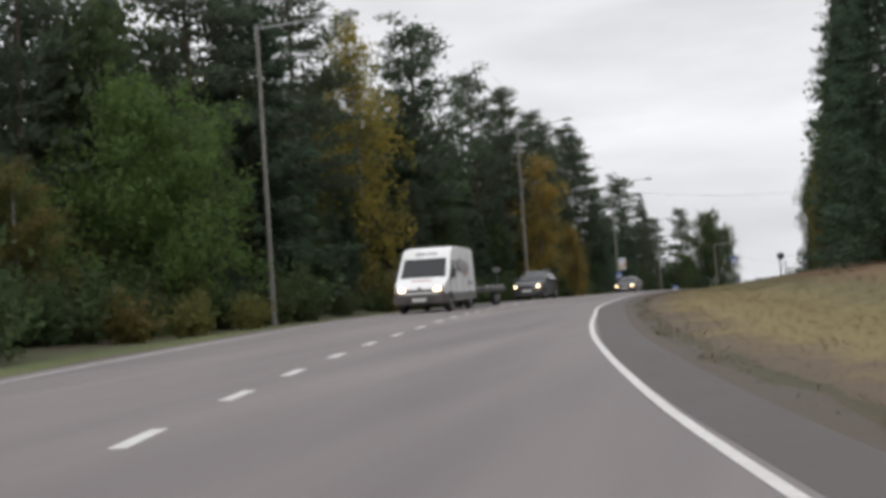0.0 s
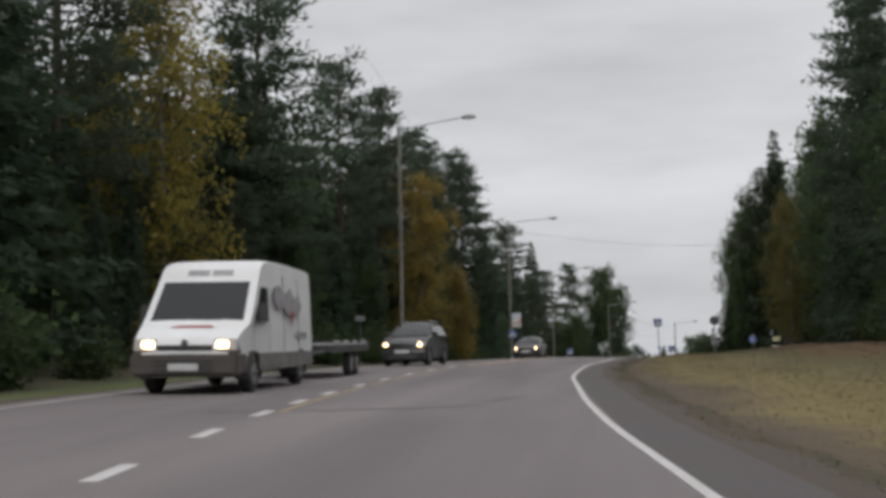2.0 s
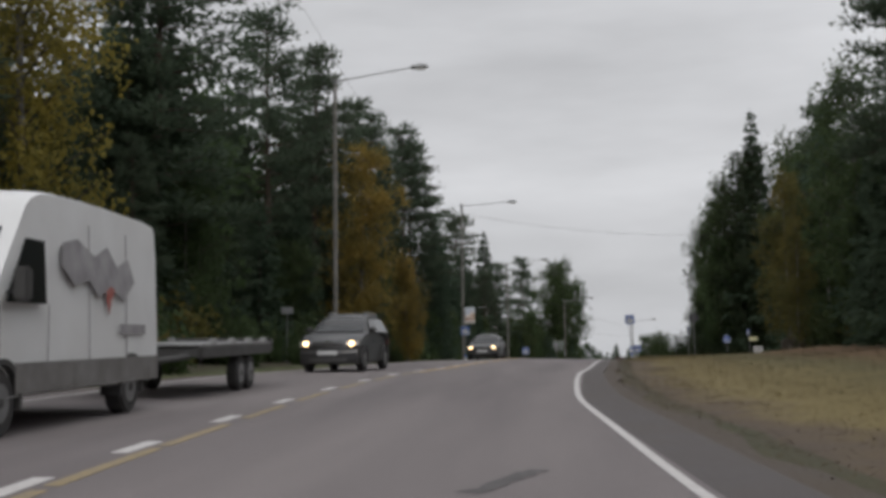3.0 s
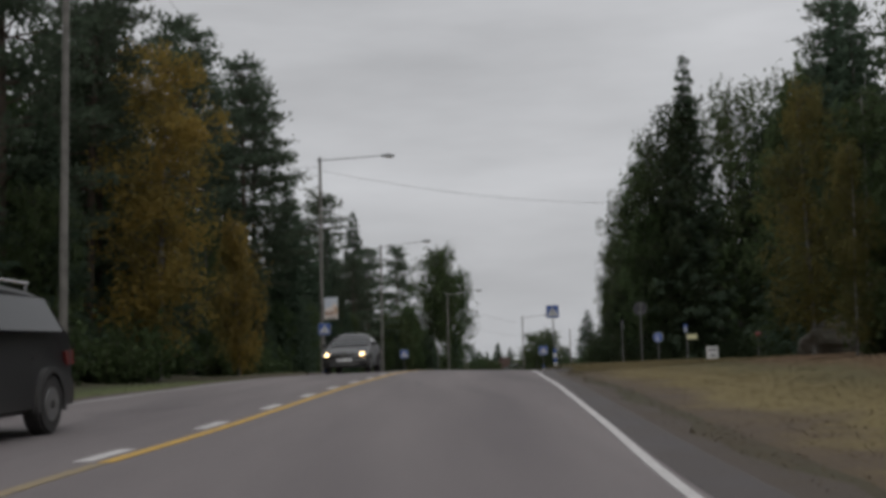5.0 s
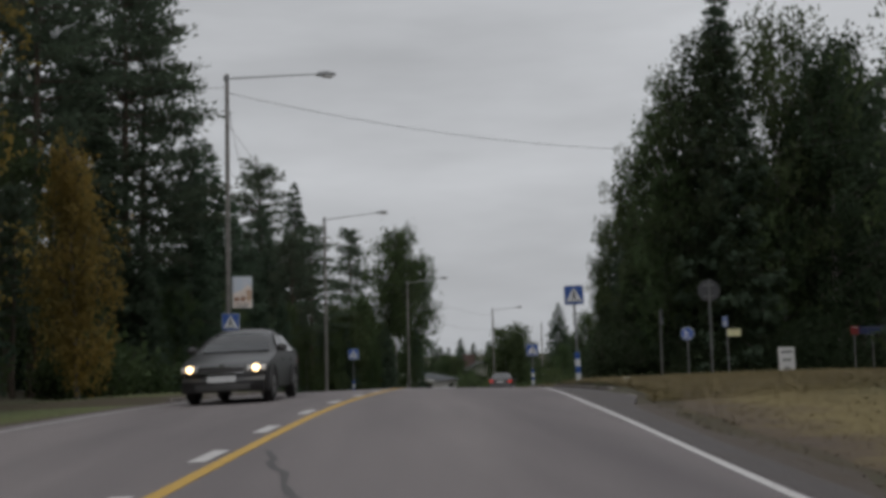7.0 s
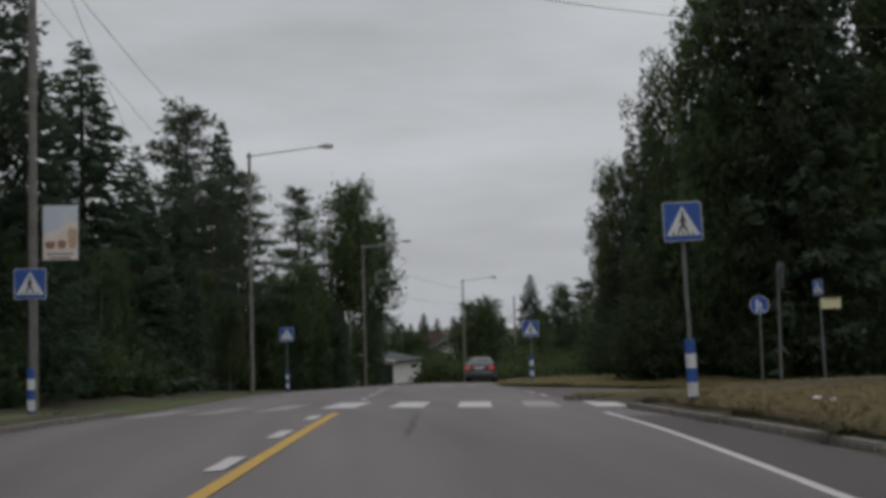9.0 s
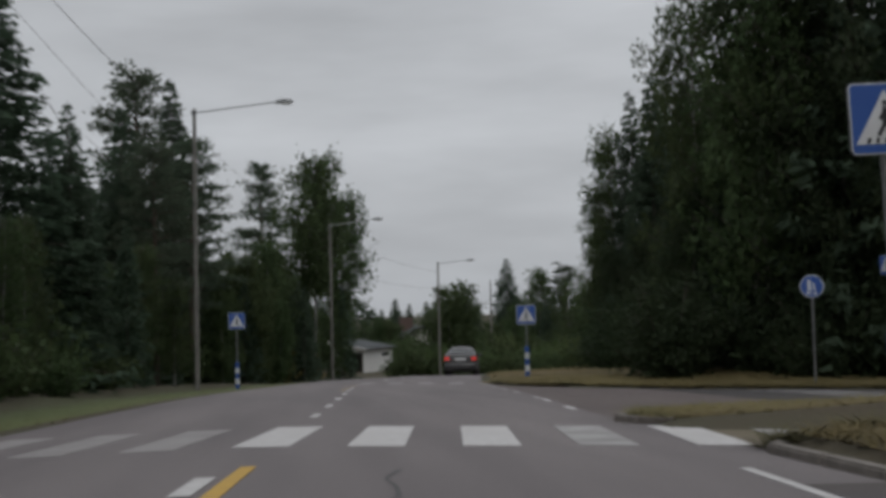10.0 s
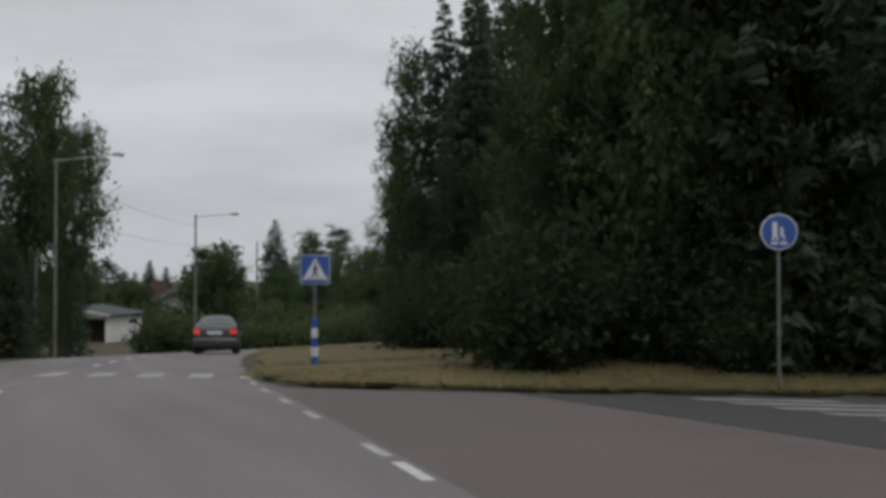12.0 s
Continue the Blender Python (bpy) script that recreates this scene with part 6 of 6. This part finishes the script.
    box(bm, -0.26, 0.26, -f - 0.03, -f - 0.012, 0.70, 0.81, 0.004)
    part("number_plate", bm, PLATE, ob, "plain white plate")
    return ob


def stand(x, y, heading, front_y=0.0):
    """The pose of a vehicle on the roadway, nose along heading (degrees from +y)."""
    h = radians(heading)
    fwd = Vector((-math.sin(h), math.cos(h), 0))
    side = Vector((math.cos(h), math.sin(h), 0))
    p = Vector((x, y, 0))
    zf, zb = rz(*(p + fwd * 1.3).xy), rz(*(p - fwd * 1.3).xy)
    zr, zl = rz(*(p + side * 0.7).xy), rz(*(p - side * 0.7).xy)
    yv = (fwd * 2.6 + Vector((0, 0, zf - zb))).normalized()
    xv = (side * 1.4 + Vector((0, 0, zr - zl))).normalized()
    zv = xv.cross(yv).normalized()
    xv = yv.cross(zv)
    m = Matrix((xv, yv, zv)).transposed().to_4x4()
    m.translation = (x, y, (zf + zb) / 2 + 0.002)
    return m


car(stand(5.15, 148.0, -11), "dark grey car with lit tail lamps driving away", CAR_LEAD, lit_rear=True, wide=0.80, length=4.3, tall=1.42)
car(stand(-9.65, 61.6, 180 - 4), "dark grey estate car with roof rails and lit headlights", CAR_GREY, estate=True, lit_front=True, wide=0.83, length=4.4, tall=1.6, rails=True, nose=0.1)
car(stand(-6.95, 91.6, 180 - 5), "black saloon car with lit headlights coming over the crest", CAR_BLACK, lit_front=True, wide=0.82, length=4.4, tall=1.44)


def van(m):
    ob = thing("van", m, "white high-roof panel van with lit headlights and dark bumper", "van")
    f, W = 2.75, 1.0
    prof = [(f, 0.42), (f, 0.78), (f - 0.10, 0.98), (f - 0.28, 1.10), (f - 0.62, 1.24), (f - 1.28, 2.06), (f - 1.5, 2.34), (f - 1.9, 2.47), (f - 3.2, 2.50), (-f + 0.12, 2.46), (-f + 0.02, 2.34), (-f, 0.6), (-f + 0.02, 0.42), (-f + 0.2, 0.36), (f - 0.2, 0.34)]

    def tumble(z, y):
        return 1.0 - max(0.0, z - 1.25) * 0.06 - max(0.0, y - f + 0.6) * 0.14

    skin(ob, "body", prof, W, tumble, VAN_WHITE, inset=0.035)
    pane(ob, "windscreen", [(-0.86, f - 0.66, 1.285), (0.86, f - 0.66, 1.285), (0.81, f - 1.25, 2.01), (-0.81, f - 1.25, 2.01)], GLASS, "large sloping windscreen", 0.02)
    bm = bmesh.new()
    for s in (-1, 1):
        tube(bm, (s * 0.1 - 0.35, f - 0.655, 1.30), (s * 0.1 + 0.35, f - 0.67, 1.34), 0.012, 0.012, 6)
    part("wipers", bm, BLACK_PLASTIC, ob)

    def side(s, y, z, out=0.006):
        return (s * (W * tumble(z, y) + out), y, z)
    for s in (-1, 1):
        pts = [side(s, f - 1.85, 1.28), side(s, f - 0.98, 1.28), side(s, f - 1.05, 1.42), side(s, f - 1.42, 1.92), side(s, f - 1.85, 1.92)]
        pane(ob, "side_window", pts if s > 0 else pts[::-1], GLASS, thick=0.012)
        for y in (f - 1.95, f - 0.85, f - 3.1, f - 4.3):
            a, b = side(s, y, 0.52, 0.002), side(s, y, 2.2 if y < f - 2 else 1.28, 0.002)
            bm = bmesh.new()
            tube(bm, a, b, 0.007, 0.007, 4)
            part("door_seam", bm, PRINT_GREY, ob)
        pts = [side(s, -f + 0.05, 0.40, 0.004), side(s, f - 1.2, 0.40, 0.004), side(s, f - 1.2, 0.70, 0.004), side(s, -f + 0.05, 0.70, 0.004)]
        pane(ob, "side_cladding", pts if s > 0 else pts[::-1], DIRTY_GREY, "dirty grey plastic along the sill", 0.014)
        blob = [(-1.7, 1.62), (-1.5, 1.9), (-1.1, 1.78), (-0.8, 2.0), (-0.4, 1.86), (0.1, 2.02), (0.5, 1.95), (0.55, 1.7), (0.2, 1.5), (-0.2, 1.58), (-0.5, 1.4), (-0.9, 1.52), (-1.3, 1.38)]
        pts = [side(s, y - 0.1, z, 0.003) for y, z in blob]
        pane(ob, "side_print", pts if s < 0 else pts[::-1], PRINT_GREY, "faded grey print of unreadable shapes", 0.004)
        pts = [side(s, y - 0.1, z, 0.008) for y, z in ((-1.0, 1.5), (-0.86, 1.54), (-0.7, 1.46), (-0.78, 1.2), (-0.88, 1.38))]
        pane(ob, "red_print", pts if s < 0 else pts[::-1], PRINT_RED, "faded red print patch", 0.004)
        for y0, y1 in ((-2.2, -1.3),):
            pts = [side(s, y0, 0.98, 0.003), side(s, y1, 0.98, 0.003), side(s, y1, 1.1, 0.003), side(s, y0, 1.1, 0.003)]
            pane(ob, "lettering_bar", pts if s > 0 else pts[::-1], PRINT_GREY, thick=0.004)
        bm = bmesh.new()
        box(bm, min(s * 1.04, s * 1.2), max(s * 1.04, s * 1.2), f - 1.12, f - 1.0, 1.28, 1.62, 0.03)
        mirror = part("mirror", bm, BLACK_PLASTIC, ob, "tall black mirror")
        bm = bmesh.new()
        box(bm, min(s * 0.9, s * 1.08), max(s * 0.9, s * 1.08), f - 1.08, f - 1.04, 1.36, 1.40)
        part("mirror_arm", bm, BLACK_PLASTIC, mirror)
        bm = bmesh.new()
        prism(bm, [(f - 0.2, 0.80), (f - 0.015, 0.78), (f - 0.06, 0.95), (f - 0.24, 1.0)], s * 0.93, s * 0.52, axis="x")
        lamp = part("headlight", bm, LAMP_CLEAR, ob, "rectangular headlight")
        bm = bmesh.new()
        box(bm, min(s * 0.56, s * 0.78), max(s * 0.56, s * 0.78), f - 0.08, f + 0.004, 0.81, 0.93, 0.02)
        part("bulb", bm, HEADLIGHT, lamp, "glowing warm headlight")
        for y in (f - 0.95, -f + 1.0):
            wheel(ob, s * (W - 0.13), y, 0.33, 0.22)
            bm = bmesh.new()
            pts = [(0.42 * math.cos(radians(a)), 0.33 + 0.42 * math.sin(radians(a))) for a in range(-12, 193, 12)] + [(0.36 * math.cos(radians(a)), 0.33 + 0.36 * math.sin(radians(a))) for a in range(192, -13, -12)]
            prism(bm, [(y + p, z) for p, z in pts], s * (W - 0.25), s * (W + 0.008), axis="x")
            part("wheel_arch", bm, BLACK_PLASTIC, ob)
        bm = bmesh.new()
        box(bm, min(s * 0.82, s * 0.98), max(s * 0.82, s * 0.98), -f - 0.02, -f + 0.05, 0.8, 1.25, 0.01)
        part("tail_lamp", bm, SIGN_RED, ob, "upright red tail lamp")
    bm = bmesh.new()
    box(bm, -0.99, 0.99, f - 0.5, f + 0.06, 0.3, 0.77, 0.07)
    bumper = part("front_bumper", bm, DIRTY_PLASTIC, ob, "deep dirty dark plastic bumper")
    bm = bmesh.new()
    for zz in (0.42, 0.5, 0.58):
        box(bm, -0.55, 0.55, f + 0.05, f + 0.07, zz - 0.02, zz + 0.02)
    part("intake_slat", bm, BLACK_PLASTIC, bumper)
    bm = bmesh.new()
    box(bm, -0.27, 0.27, f + 0.065, f + 0.08, 0.42, 0.54, 0.004)
    part("number_plate", bm, PLATE, ob, "plain white plate")
    bm = bmesh.new()
    box(bm, -0.5, 0.5, f - 0.1, f + 0.012, 0.77, 0.86, 0.01)
    part("grille", bm, BLACK_PLASTIC, ob)
    bm = bmesh.new()
    tube(bm, (0, f - 0.06, 0.9), (0, f + 0.008, 0.9), 0.06, 0.06, 14)
    part("badge", bm, CHROME, ob)
    pane(ob, "bonnet_print", [(-0.42, f - 0.415, 1.165), (0.42, f - 0.415, 1.165), (0.3, f - 0.52, 1.205), (-0.3, f - 0.52, 1.205)], PRINT_RED, "faded print on the bonnet", 0.005)
    for k, (a, b) in enumerate(((-0.45, -0.05), (0.0, 0.42))):
        pane(ob, "roof_lettering", [(a, f - 1.345, 2.14), (b, f - 1.345, 2.14), (b, f - 1.43, 2.25), (a, f - 1.43, 2.25)], PRINT_GREY, "grey bars of unreadable lettering", 0.006)
    for s in (-1, 1):
        pane(ob, "rear_window", [(s * 0.1, -f - 0.004, 1.4), (s * 0.8, -f - 0.004, 1.4), (s * 0.76, -f - 0.004, 2.0), (s * 0.1, -f - 0.004, 2.0)], GLASS, thick=0.01)
    return ob


van(stand(-10.4, 42.3, 180 + 1))


def trailer(m):
    ob = thing("flatbed_trailer", m, "low empty flatbed trailer with twin axles and shiny deck edges", "trailer")
    bm = bmesh.new()
    for s in (-1, 1):
        box(bm, s * 0.95 - 0.05, s * 0.95 + 0.05, -2.7, 2.2, 0.62, 0.80, 0.01)
    for y in np.arange(-2.6, 2.3, 0.8):
        box(bm, -0.95, 0.95, y - 0.04, y + 0.04, 0.64, 0.76)
    part("frame", bm, GALV_DIRTY, ob)
    for k in range(6):
        bm = bmesh.new()
        x = -0.98 + 0.33 * k
        box(bm, x, x + 0.31, -2.75, 2.2, 0.80, 0.835, 0.008)
        part("deck_plank", bm, DECK, ob)
    for y in (-2.4, -1.2, 0.0, 1.2):
        for s in (-1, 1):
            bm = bmesh.new()
            box(bm, s * 0.9 - 0.06, s * 0.9 + 0.06, y - 0.1, y + 0.1, 0.835, 0.92, 0.02)
            part("tie_block", bm, DECK, ob)
    bm = bmesh.new()
    box(bm, -1.0, 1.0, -2.8, -2.68, 0.66, 0.9, 0.01)
    part("tail_board", bm, GALV_DIRTY, ob)
    bm = bmesh.new()
    for s in (-1, 1):
        tube(bm, (s * 0.8, 2.2, 0.65), (0, 3.7, 0.5), 0.045, 0.045, 8)
    part("drawbar", bm, GALV_DIRTY, ob)
    for s in (-1, 1):
        for y in (-1.15, -0.45):
            wheel(ob, s * 0.86, y, 0.31, 0.19)
        bm = bmesh.new()
        box(bm, s * 0.86 - 0.13, s * 0.86 + 0.13, -1.55, -0.05, 0.655, 0.69, 0.01)
        part("mudguard", bm, BLACK_PLASTIC, ob)
    return ob


trailer(stand(-10.5, 49.3, 180 + 1))


# ---- far buildings ----
def shed():
    """White long wall along local x, an open dark porch at its near end, a roof that rises away from the wall."""
    x, y = 4.5, 218.9
    ob = thing("shed", pose(x, y, gz(x, y) - 0.05, 0, 0, 62.7) @ Matrix.Diagonal((1, 0.76, 1, 1)), "small white boarded shed, grey roof and open dark porch", "shed")
    bm = bmesh.new()
    box(bm, 0, 8.3, 0, 0.15, 0, 2.75)
    box(bm, 8.15, 8.3, 0.15, 5.0, 0, 2.75)
    box(bm, 0, 8.15, 4.85, 5.0, 0, 2.75)
    part("wall", bm, SHED_WHITE, ob)
    for k in range(27):
        bm = bmesh.new()
        box(bm, 0.05 + 0.305 * k, 0.33 + 0.305 * k, -0.02, 0.0, 0.05, 2.7)
        part("board", bm, SHED_WHITE, ob)
    bm = bmesh.new()
    box(bm, 2.4, 2.55, 0.15, 4.85, 0, 2.9)
    part("porch_wall", bm, SHED_DARK, ob, "dark inner wall of the porch")
    bm = bmesh.new()
    prism(bm, [(-0.7, 2.62), (5.6, 3.45), (5.6, 3.58), (-0.7, 2.75)], -0.55, 8.6, axis="x")
    part("roof", bm, ROOF_GREY, ob, "grey sloping sheet roof")
    bm = bmesh.new()
    prism(bm, [(0.0, 2.3), (5.0, 2.5), (5.0, 3.36), (0.0, 2.70)], -0.1, 0.05, axis="x")
    part("gable", bm, SHED_WHITE, ob)
    bm = bmesh.new()
    prism(bm, [(-0.7, 2.56), (5.6, 3.39), (5.6, 3.6), (-0.7, 2.77)], -0.6, -0.55, axis="x")
    part("bargeboard", bm, SHED_WHITE, ob, "white board along the roof edge")
    for yy in (0.0, 4.85):
        bm = bmesh.new()
        box(bm, -0.1, 0.05, yy, yy + 0.15, 0, 2.7)
        part("porch_post", bm, SHED_WHITE, ob)
    bm = bmesh.new()
    box(bm, 5.2, 7.2, -0.05, -0.02, 1.7, 2.1)
    part("window", bm, GLASS, ob, "small dark window")
    return ob


shed_ob = shed()
for k in range(2):
    bm = bmesh.new()
    box(bm, -0.3, 0.3, -0.28, 0.28, 0, 0.75, 0.05)
    waste_bin = tagged(part("bin", bm, BLACK_PLASTIC), "dark waste bin beside the shed", "bin", "bins by the shed")
    bin_at = shed_ob.matrix_world @ Vector((5.6 + 1.2 * k, -0.7, 0))
    waste_bin.matrix_world = pose(bin_at.x, bin_at.y, gz(bin_at.x, bin_at.y), 0, 0, 60)


def far_house(x, y, heading, label, wall):
    ob = thing("house", pose(x, y, gz(x, y), 0, 0, heading), label, "house")
    bm = bmesh.new()
    box(bm, -4.5, 4.5, -4, 4, 0, 3.4)
    part("wall", bm, wall, ob)
    for s in (-1, 1):
        bm = bmesh.new()
        prism(bm, [(s * 5.2, 3.2), (0, 5.6), (0, 5.75), (s * 5.2, 3.35)], -4.6, 4.6)
        part("roof", bm, ROOF_GREY, ob)
    bm = bmesh.new()
    prism(bm, [(-4.5, 3.4), (4.5, 3.4), (0, 5.5)], -3.95, 3.95)
    part("gable", bm, wall, ob)
    bm = bmesh.new()
    box(bm, -2.0, -0.4, -1.5, -0.3, 4.5, 6.9)
    part("chimney", bm, BRICK, ob, "dark brick chimney")
    for k in range(3):
        bm = bmesh.new()
        box(bm, -3.6 + 2.6 * k, -2.3 + 2.6 * k, -4.05, -3.98, 1.1, 2.4)
        part("window", bm, GLASS, ob)
    return ob


far_house(12.8, 246.0, 12, "low pale house with a dark chimney among trees", SHED_WHITE)
bm = bmesh.new()
tube(bm, (0, 0, -0.3), (0, 0, 11.4), 0.12, 0.08, 12)
far_pole = tagged(part("utility_pole", bm, WOOD_POLE), "plain weathered wooden utility pole", "pole")
far_pole.matrix_world = pose(21.8, 234.4, gz(21.8, 234.4))
# crumpled litter in the grass by the crossing
for x, y, turn in ((2.48, 98.85, 20), (2.48, 98.41, 75)):
    bm = bmesh.new()
    bmesh.ops.create_icosphere(bm, subdivisions=2, radius=0.05)
    for v in bm.verts:
        v.co = Vector((v.co.x * 1.3, v.co.y * 0.8, v.co.z * 0.45)) * (1 + 0.6 * noise.noise(v.co * 22 + Vector((turn, 0, 0))))
    scrap = tagged(part("litter", bm, LITTER), "crumpled white scrap of litter in dry grass", "litter", "litter in the grass")
    scrap.matrix_world = pose(x, y, gz(x, y) + 0.03, 0, 0, turn)
# a low rock among the grass by the trees
bm = bmesh.new()
bmesh.ops.create_icosphere(bm, subdivisions=4, radius=1.0)
for v in bm.verts:
    k = 1 + 0.3 * noise.noise(v.co * 1.3) + 0.1 * noise.noise(v.co * 4)
    v.co = Vector((v.co.x * 1.7 * k, v.co.y * 1.2 * k, v.co.z * 1.0 * k))
rock = tagged(part("rock", bm, ROCK), "low rounded grey rock at the wood's edge", "rock")
rock.matrix_world = pose(9.6, 87.0, gz(9.6, 87.0) + 0.15)
